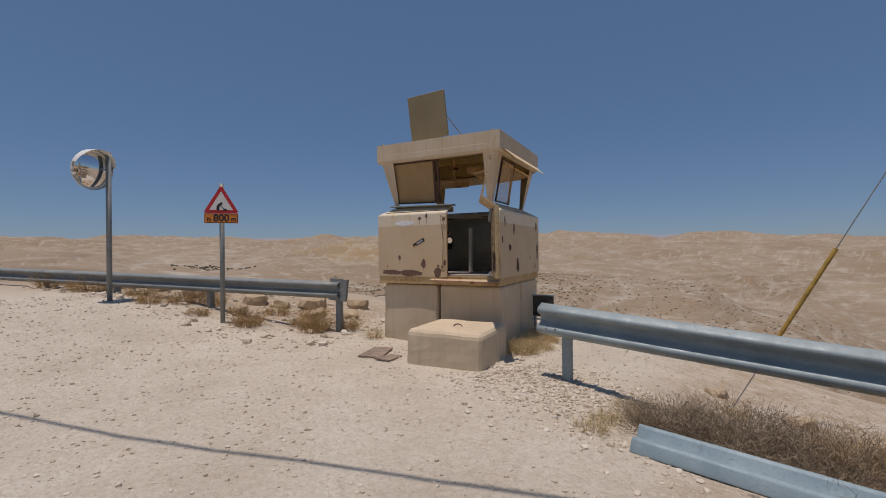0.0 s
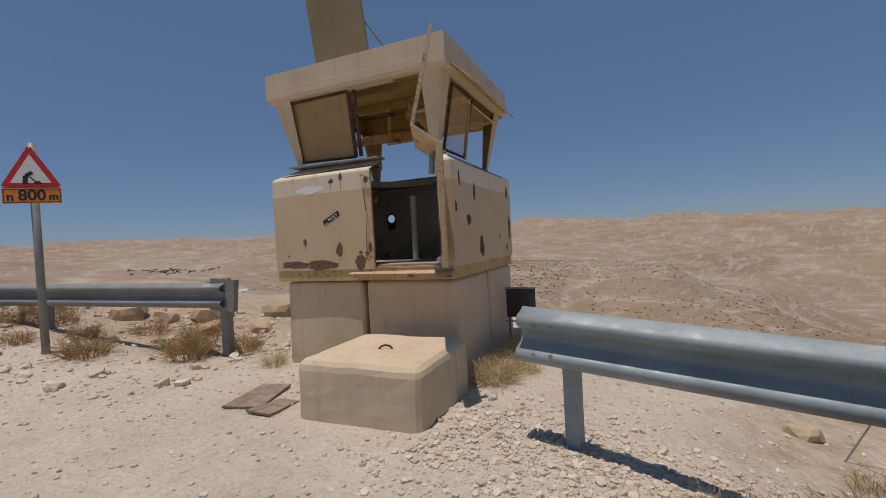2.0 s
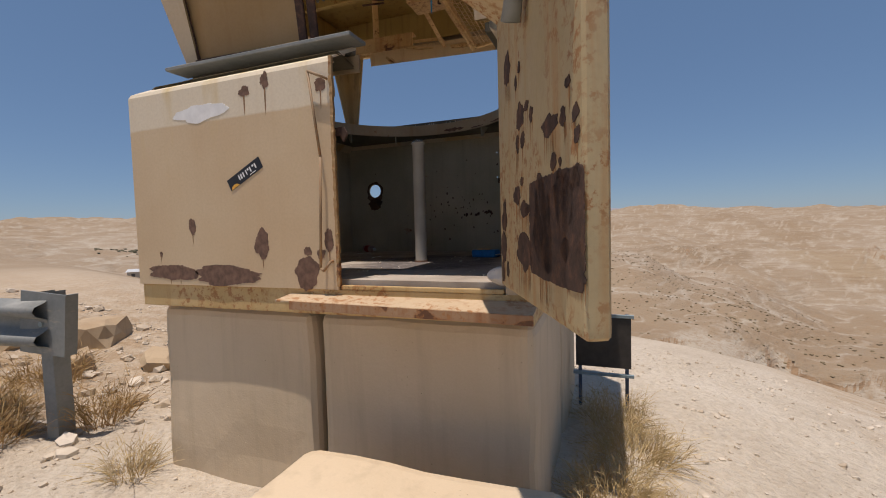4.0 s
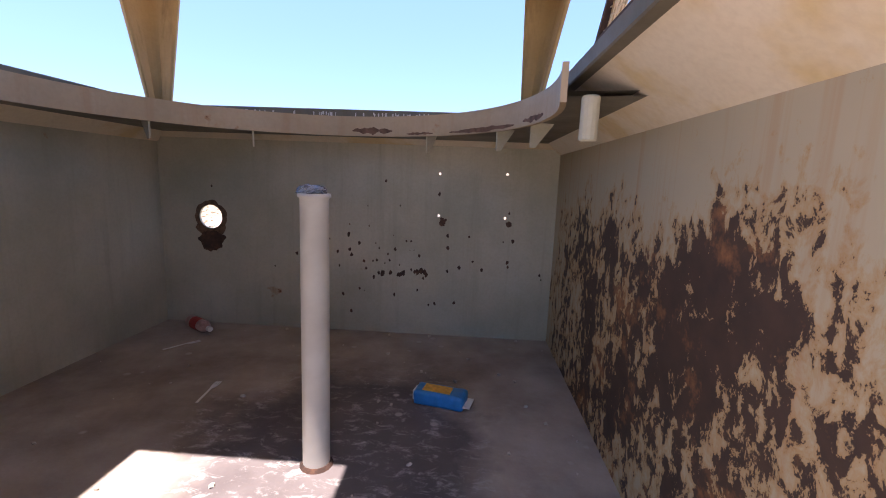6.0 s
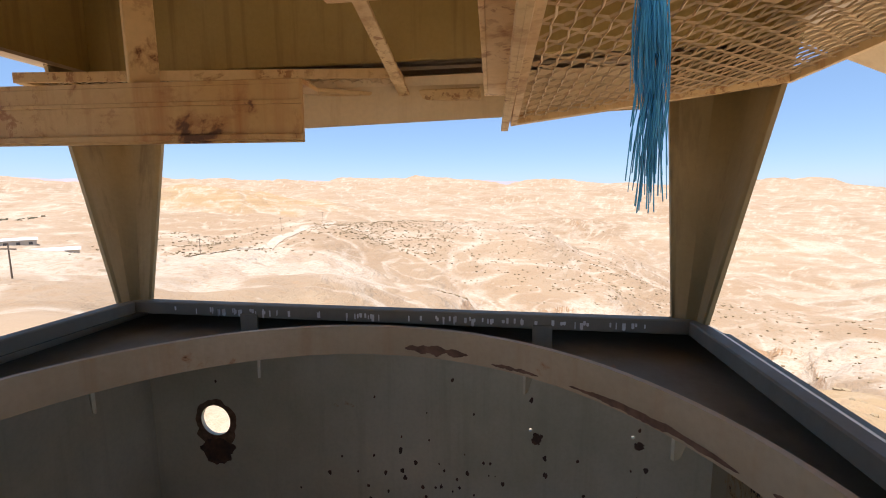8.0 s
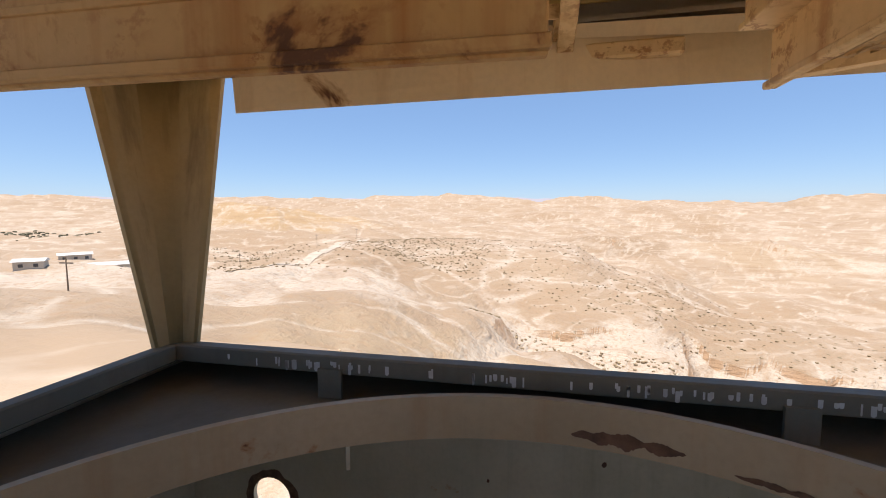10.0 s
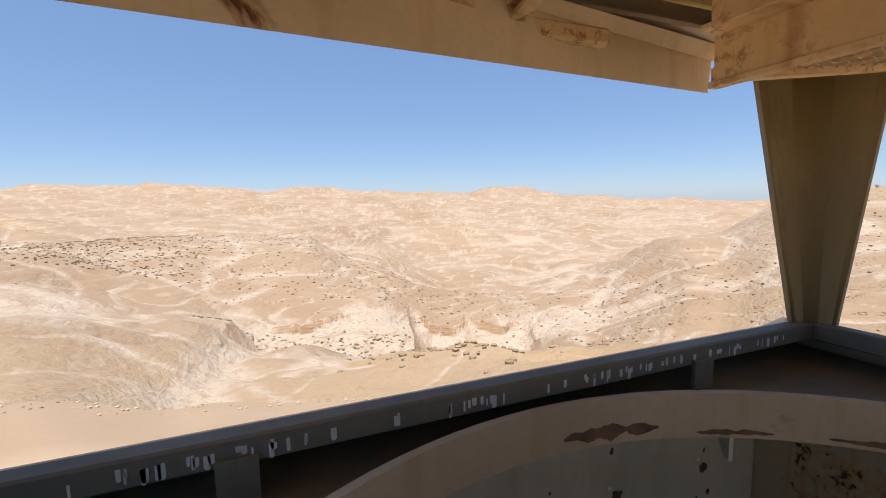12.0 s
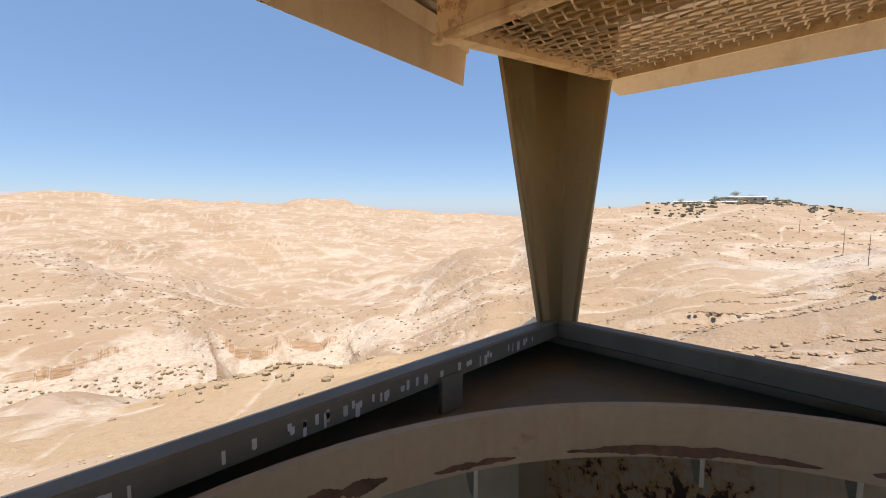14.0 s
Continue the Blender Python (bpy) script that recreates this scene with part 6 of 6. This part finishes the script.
for k, (x, y, r, h, c) in enumerate(((1.52, -1.15, 0.28, 0.22, 420), (1.48, -0.6, 0.25, 0.20, 320), (1.62, -0.1, 0.3, 0.22, 300), (1.5, 0.35, 0.25, 0.25, 240), (-1.24, -1.3, 0.14, 0.22, 120), (1.75, -0.75, 0.2, 0.14, 180))):
    bush(x, y, r * 1.2, h * 1.35, int(c * 1.6), PALE_STRAW, "pale yellow dry grass at the foot of the blocks", "grass at the blocks", 140 + k, 0.003, 1.3)
for k, (x, y, r, h, c) in enumerate(((3.55, -3.15, 0.5, 0.42, 800), (4.15, -3.05, 0.65, 0.55, 1100), (4.75, -3.25, 0.65, 0.55, 1100), (5.4, -3.3, 0.7, 0.55, 900), (4.6, -3.75, 0.4, 0.30, 500), (5.3, -3.95, 0.4, 0.3, 420), (3.95, -3.45, 0.5, 0.36, 700), (5.0, -2.9, 0.6, 0.5, 700), (5.9, -3.7, 0.6, 0.45, 700))):
    bush(x, y, r, h, int(c * 1.5), TWIG if k % 2 == 0 or k == 1 else STRAW, "tangled grey-brown dry bush beside the loose rail", "bushes by the loose rail", 160 + k, 0.0028, 1.2)
for k, (x, y) in enumerate(((3.05, -3.3), (3.2, -2.75), (3.85, -2.3), (4.3, -1.6), (5.2, -1.9), (2.95, -3.65))):
    bush(x, y, 0.22, 0.2, 150, PALE_STRAW, "small pale dry grass tuft on the slope", "tufts on the slope", 180 + k, 0.003)


def rock_mesh(seed, size, flat=0.7, cuts=2):
    bm = bmesh.new()
    bmesh.ops.create_icosphere(bm, subdivisions=cuts, radius=1)
    o = Vector((seed * 5.3, seed * 1.7, 0))
    for v in bm.verts:
        d = v.co.normalized()
        v.co = d * (1 + 0.45 * noise.noise(d * 1.1 + o) + 0.18 * noise.noise(d * 3.1 + o))
        v.co.x = max(-0.75, min(0.8, v.co.x))
        v.co.z = max(-0.6, min(0.62, v.co.z))
        v.co = Vector((v.co.x * size, v.co.y * size * 0.8, v.co.z * size * flat))
    return bm


ROCK = concrete("sandstone", (0.40, 0.29, 0.18), (0.50, 0.39, 0.26))
for k, (x, y, s) in enumerate(((-4.2, 0.25, 0.40), (-5.3, -0.6, 0.36), (-3.5, -0.4, 0.26), (-6.6, -1.2, 0.4), (-2.9, 0.1, 0.22), (-4.7, -0.3, 0.25), (-7.9, -1.3, 0.32), (-2.3, -0.6, 0.13), (-3.6, 1.2, 0.35), (-9.2, -1.6, 0.45),
                               (5.0, -1.2, 0.2), (5.8, -2.3, 0.25), (4.2, -0.6, 0.16))):
    ob = thing("rock", rock_mesh(k + 1, s), ROCK, "tan weathered boulder on the stony verge", "rock", "boulders on the verge")
    ob.matrix_basis = pose(x, y, ground_z(x, y) + s * 0.18, random.uniform(-15, 15), random.uniform(-15, 15), random.uniform(0, 360))

# gravel strewn over the pad
random.seed(77)
kinds = []
for k in range(6):
    bm = rock_mesh(40 + k, 1.0, 0.7, 1)
    kinds.append(([v.co.copy() for v in bm.verts], [[v.index for v in f.verts] for f in bm.faces]))
    bm.free()


def gravel(name, count, place, lo, hi, label, mat):
    co, faces = [], []
    for i in range(count):
        x, y = place()
        if abs(x) < 1.2 and abs(y) < 1.15 or 0.18 < x < 1.38 and -2.5 < y < -1.4:
            continue
        s = lo * (hi / lo) ** (random.random() ** 2.2)
        vs, fs = kinds[i % 6]
        m = pose(x, y, ground_z(x, y) + s * 0.15, random.uniform(-25, 25), random.uniform(-25, 25), random.uniform(0, 360))
        k = len(co)
        co += [m @ (v * s) for v in vs]
        faces += [[k + j for j in f] for f in fs]
    me = bpy.data.meshes.new(name)
    me.from_pydata(co, [], faces)
    me.materials.append(mat)
    tagged(new(name, me), label, "gravel", kind="stuff")


def grit_mat():
    n = Nodes("gravel_stone", 0.9)
    g = n.t.nodes.new("ShaderNodeNewGeometry")
    c = n.ramp(g.outputs["Random Per Island"], (0.0, (0.47, 0.385, 0.285)), (0.5, (0.585, 0.505, 0.40)), (1.0, (0.68, 0.605, 0.50)))
    n.colour(n.mix(n.math("MULTIPLY", n.noise(30, 3), 0.3), c, (0.3, 0.22, 0.15)))
    return n.m


GRIT = grit_mat()


def by_the_road():
    r = 9.5 * math.sqrt(random.random())
    a = random.uniform(0, 2 * math.pi)
    return 1.2 + r * math.cos(a), -3.6 + 0.75 * r * math.sin(a)


def by_the_rail():
    t = random.random()
    return 1.6 + 2.6 * t + random.gauss(0, 0.55), -2.4 - 1.5 * t * random.random() + random.gauss(0, 0.45)


gravel("gravel", 25000, by_the_road, 0.005, 0.030, "pale limestone gravel strewn over the trodden pad", GRIT)
gravel("gravel", 4200, by_the_rail, 0.010, 0.040, "coarse pale rubble below the barrier", GRIT)
gravel("gravel", 1000, lambda: (random.uniform(-11, -1.6), random.uniform(-3.0, 1.0)), 0.02, 0.11, "stones on the verge behind the barrier", GRIT)

# broken slabs on the ground
for k, (x, y, turn, w, d) in enumerate(((-0.52, -2.22, 12, 0.36, 0.62), (-0.18, -2.38, -8, 0.26, 0.40))):
    bm = bmesh.new()
    hexa(bm, [(-w / 2, -d / 2, 0), (w / 2, -d / 2 + 0.05, 0), (w / 2 - 0.03, d / 2, 0), (-w / 2 + 0.04, d / 2 - 0.06, 0)],
         [(-w / 2, -d / 2, 0.02), (w / 2, -d / 2 + 0.05, 0.02), (w / 2 - 0.03, d / 2, 0.02), (-w / 2 + 0.04, d / 2 - 0.06, 0.02)])
    ob = thing("broken_board", bm, plain("board_brown", (0.27, 0.20, 0.15), 0.8, 0, 0.4, 12), "weathered brown broken board lying on the gravel", "board", "boards by the step")
    ob.matrix_basis = pose(x, y, ground_z(x, y) + 0.012, 2 - 3 * k, 3, turn)

# dark panel on a steel stand behind the cabin
stand = empty("panel_stand", "dark rectangular panel on thin steel legs beside the cabin", "panel stand")
bm = bmesh.new()
box(bm, 1.22, 1.63, 0.590, 0.602, 0.27, 0.67)
part("panel", bm, plain("panel_dark", (0.05, 0.045, 0.04), 0.6), stand)
for x0, x1, z0, z1 in ((1.20, 1.65, 0.668, 0.69), (1.20, 1.65, 0.20, 0.222)):
    bm = bmesh.new()
    box(bm, x0, x1, 0.582, 0.612, z0, z1)
    part("cross_bar", bm, ZINC_BLUE, stand)
for x in (1.25, 1.60):
    bm = bmesh.new()
    box(bm, x - 0.013, x + 0.013, 0.613, 0.639, ground_z(x, 0.62) - 0.1, 0.69)
    part("leg", bm, plain("leg_blue", (0.08, 0.11, 0.17), 0.5, 0.2), stand)

# ---- far country ----
random.seed(31)


def polar(az, r):
    return r * math.sin(radians(az)), r * math.cos(radians(az))


def crest(az, lo=230, hi=430):
    """How far off the land's skyline lies that way."""
    return max(range(lo, hi, 4), key=lambda r: (ground_z(*polar(az, r)) - 2.7) / r)


def far_stuff(name, spots, lo, hi, mat, label, squash=0.75):
    co, faces = [], []
    for i, (az, r) in enumerate(spots):
        x, y = polar(az, r)
        s = random.uniform(lo, hi)
        vs, fs = kinds[i % 6]
        m = pose(x, y, ground_z(x, y) + s * 0.2, 0, 0, random.uniform(0, 360))
        k = len(co)
        co += [m @ Vector((v.x * s, v.y * s, v.z * s * squash * 1.4)) for v in vs]
        faces += [[k + j for j in f] for f in fs]
    me = bpy.data.meshes.new(name)
    me.from_pydata(co, [], faces)
    me.materials.append(mat)
    return tagged(new(name, me), label, "scrub", kind="stuff")


SCRUB = straw("scrub", (0.22, 0.17, 0.10), (0.32, 0.25, 0.15))
GREEN = straw("far_green", (0.10, 0.10, 0.06), (0.18, 0.16, 0.10))
spots = [(random.gauss(-16, 5), random.uniform(195, 320)) for i in range(1300)]
spots += [(random.gauss(5, 9), random.uniform(170, 330)) for i in range(700)]
spots += [(random.gauss(-37, 5), random.uniform(130, 300)) for i in range(700)]
spots += [(random.uniform(10, 60), random.uniform(150, 260)) for i in range(500)]
spots += [(random.uniform(60, 95), random.uniform(180, 300)) for i in range(500)]
spots += [(random.gauss(-5, 14), random.uniform(330, 700)) for i in range(500)]
spots += [(random.gauss(25, 7), random.gauss(64, 7)) for i in range(90)]
far_stuff("hillside_scrub", spots, 0.2, 0.75, SCRUB, "low dark desert scrub dotted over the slopes")
spots = [(random.uniform(-30, 60), 13 * (70 / 13) ** random.random()) for i in range(1500)]
far_stuff("slope_grass", spots, 0.02, 0.05, SCRUB, "short straw-coloured tufts on the slope below the cabin", 0.6)
spots = [(random.uniform(-30, 95), 12 * (60 / 12) ** random.random()) for i in range(900)]
far_stuff("slope_stones", spots, 0.02, 0.08, ROCK, "small tan stones strewn down the slope")
# rows of flat rocks, their dark brown standing for the shadows under ledges
spots = []
for k in range(44):
    r0, a0 = 30 * 1.05 ** k, random.uniform(56, 96)
    for i in range(110):
        w = random.gauss(0, 6)
        if noise.noise(Vector((a0 + w, k * 3.3, 0)) * 0.35) > -0.1:
            spots.append((a0 + w, r0 * (1 + 0.004 * w + random.gauss(0, 0.006))))
far_stuff("rock_ledges", spots, 0.08, 0.36, straw("ledge_shade_rock", (0.235, 0.165, 0.10), (0.34, 0.255, 0.165)), "broken ledges of rock stepping down the hillside, browned with their own shade", 0.4)
spots = [(random.gauss(28, 12), random.gauss(128, 9)) for i in range(260)] + [(a / 10 + random.gauss(0, 0.4), 140 + random.gauss(0, 3)) for a in range(-90, 330, 2)]
far_stuff("wadi_scrub", spots, 0.3, 0.75, SCRUB, "dark bushes lining the dry stream bed")
spots = [(random.uniform(-60, -51), random.gauss(420, 14)) for i in range(160)] + [(random.uniform(-46, -37), random.gauss(640, 10)) for i in range(60)]
far_stuff("far_trees", spots, 0.7, 1.7, GREEN, "dark green rows of distant orchard trees")
spots = [(a, crest(a) + random.uniform(-34, 8)) for a in [random.gauss(80, 3.4) for i in range(620)]]
far_stuff("hilltop_scrub", spots, 0.6, 1.7, GREEN, "dusty green shrubs round the hilltop houses")

# backdrop range; the haze of distance is put into its blue-grey colour
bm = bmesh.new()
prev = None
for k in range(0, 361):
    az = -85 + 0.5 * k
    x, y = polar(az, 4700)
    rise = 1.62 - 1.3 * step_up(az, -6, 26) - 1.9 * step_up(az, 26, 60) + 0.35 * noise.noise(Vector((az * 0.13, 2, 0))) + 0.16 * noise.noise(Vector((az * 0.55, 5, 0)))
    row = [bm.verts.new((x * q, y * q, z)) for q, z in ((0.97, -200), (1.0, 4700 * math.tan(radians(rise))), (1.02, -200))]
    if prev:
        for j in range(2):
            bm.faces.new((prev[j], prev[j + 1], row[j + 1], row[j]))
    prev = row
thing("distant_ridge", bm, plain("hazed_range", (0.27, 0.27, 0.31), 0.95, 0, 0.15, 0.002), "mountain range on the horizon, tinted blue-grey with distance haze", "mountains", kind="structure", smooth=True)

FARWALL = plain("far_wall", (0.50, 0.44, 0.36), 0.8, 0, 0.15, 0.4)
FARROOF = plain("far_roof", (0.55, 0.57, 0.58), 0.5, 0.2, 0.12, 0.5)
DARKGLASS = plain("far_window", (0.06, 0.06, 0.065), 0.3)


def shed(name, az, r, turn, w, d, h, label, wins):
    x, y = polar(az, r)
    z = min(ground_z(x + i * w / 2.2, y + j * d / 2.2) for i in (-1, 0, 1) for j in (-1, 0, 1)) - 0.2
    ob = empty(name, label, "building")
    ob.matrix_basis = pose(x, y, z, 0, 0, turn)
    bm = bmesh.new()
    box(bm, -w / 2, w / 2, -d / 2, d / 2, 0, h)
    part("wall", bm, FARWALL, ob)
    bm = bmesh.new()
    hexa(bm, [(-w / 2 - 0.4, -d / 2 - 0.4, h), (w / 2 + 0.4, -d / 2 - 0.4, h), (w / 2 + 0.4, d / 2 + 0.4, h), (-w / 2 - 0.4, d / 2 + 0.4, h)],
         [(-w / 2 - 0.4, -0.2, h + 0.7), (w / 2 + 0.4, -0.2, h + 0.7), (w / 2 + 0.4, 0.2, h + 0.7), (-w / 2 - 0.4, 0.2, h + 0.7)])
    part("roof", bm, FARROOF, ob)
    for i in range(wins):
        u = -w / 2 + w * (i + 0.5) / wins
        bm = bmesh.new()
        box(bm, u - w / wins * 0.16, u + w / wins * 0.16, -d / 2 - 0.05, -d / 2, h * 0.4, h * 0.75)
        part("window", bm, DARKGLASS, ob)


shed("farm_shed", -51.5, 168, 48, 16, 7, 2.3, "long pale farm shed with a light metal roof", 3)
shed("farm_shed", -56.5, 155, 40, 6, 4, 2.4, "small tan hut near the farm shed", 2)
shed("farm_shed", -53.2, 200, 55, 9, 5, 2.6, "low tan farm building on the flat land", 3)
shed("hilltop_house", 76.5, crest(76.5) - 3, -76, 34, 8, 3.2, "long low hilltop house with a pale flat roof", 9)
shed("hilltop_house", 80.5, crest(80.5) - 3, -80, 20, 8, 3.6, "low hilltop house half hidden by shrubs", 5)


def tree(az, r, h, seed):
    x, y = polar(az, r)
    rnd = random.Random(seed)
    ob = empty("tree", "dusty green tree standing by the hilltop houses", "tree", "hilltop trees", (x, y, ground_z(x, y) - 0.1))
    bm = bmesh.new()
    rod(bm, (0, 0, 0), (0.1, 0, h * 0.55), 0.16, 0.09, 8)
    for i in range(5):
        a = i * 1.3
        rod(bm, (0.08, 0, h * (0.35 + 0.04 * i)), (h * 0.22 * math.cos(a), h * 0.22 * math.sin(a), h * (0.66 + 0.05 * i)), 0.06, 0.025, 6)
    part("trunk", bm, plain("bark", (0.16, 0.12, 0.08), 0.9), ob)
    co, faces = [], []
    for i in range(520):
        d = Vector((rnd.gauss(0, 1), rnd.gauss(0, 1), rnd.gauss(0, 0.8))).normalized()
        p = Vector((0, 0, h * 0.52)) + Vector((d.x * 1.25, d.y * 1.25, d.z)) * h * 0.40 * (0.35 + 0.75 * rnd.random()) * (1 + 0.9 * noise.noise(d * 2.2 + Vector((seed, 0, 0))))
        s = h * rnd.uniform(0.025, 0.05)
        u = Vector((rnd.gauss(0, 1), rnd.gauss(0, 1), rnd.gauss(0, 1))).normalized()
        v = u.orthogonal().normalized()
        k = len(co)
        co += [p + u * s, p + v * s * 0.6, p - u * s, p - v * s * 0.6]
        faces.append((k, k + 1, k + 2, k + 3))
    me = bpy.data.meshes.new("crown")
    me.from_pydata(co, [], faces)
    me.materials.append(GREEN)
    c = new("crown", me)
    c.parent = ob


for k, (az, back, h) in enumerate(((74.2, 318, 3.6), (79.4, 322, 5.2), (80.8, 320, 4), (81.8, 318, 3.4), (83.0, 316, 3.2), (77.5, 335, 3), (84.0, 312, 2.6), (66.5, 312, 2))):
    tree(az, crest(az) + back - 320, h, k)


def utility_pole(az, r, h, label):
    x, y = polar(az, r)
    ob = empty("utility_pole", label, "utility pole", "poles over the country", (x, y, ground_z(x, y) - 0.3))
    bm = bmesh.new()
    rod(bm, (0, 0, 0), (0, 0, h), 0.09, 0.06, 8)
    part("pole", bm, plain("pole_wood", (0.18, 0.14, 0.10), 0.9), ob)
    bm = bmesh.new()
    box(bm, -0.9, 0.9, -0.07, 0.07, h - 0.7, h - 0.55)
    part("crossarm", bm, plain("arm_wood", (0.2, 0.16, 0.12), 0.9), ob)


for az, r, h in ((88.4, 190, 9), (90.2, 150, 8), (85.0, 235, 6), (-54.0, 62, 4), (-42.5, 100, 5), (-38, 150, 6), (-29, 220, 7), (64.5, 300, 7), (-24, 300, 8)):
    utility_pole(az, r, h, "thin dark utility pole far off in the desert")


def track(name, way, width, label):
    """A gravel track laid over the land."""
    pts = []
    for (a0, r0), (a1, r1) in zip(way, way[1:]):
        for i in range(24):
            f = i / 24
            pts.append(Vector((*polar(a0 + (a1 - a0) * f, r0 + (r1 - r0) * f), 0)))
    co, faces = [], []
    for i, p in enumerate(pts):
        d = (pts[min(i + 1, len(pts) - 1)] - pts[max(i - 1, 0)]).normalized()
        s = Vector((-d.y, d.x, 0)) * width / 2
        for j in (-1, -0.5, 0, 0.5, 1):
            q = p + s * j
            co.append((q.x, q.y, ground_z(q.x, q.y) + 0.22))
        if i:
            k = len(co) - 10
            faces += [(k + j, k + j + 1, k + j + 6, k + j + 5) for j in range(4)]
    me = bpy.data.meshes.new(name)
    me.from_pydata(co, [], faces)
    me.materials.append(plain("track_gravel", (0.40, 0.345, 0.275), 0.9, 0, 0.2, 0.3))
    tagged(new(name, me), label, "road", kind="structure")


track("road", ((-60, 120), (-45, 118), (-33, 150), (-27, 215), (-22, 320)), 5, "pale gravel track climbing the far slope")

bm = bmesh.new()
rod(bm, (0.93, -0.27, DECK - 0.12), (0.93, -0.27, DECK - 0.013), 0.022, seg=14)
bevel(bm, 0.004, 1)
part("lug", bm, OLIVE, cabin)
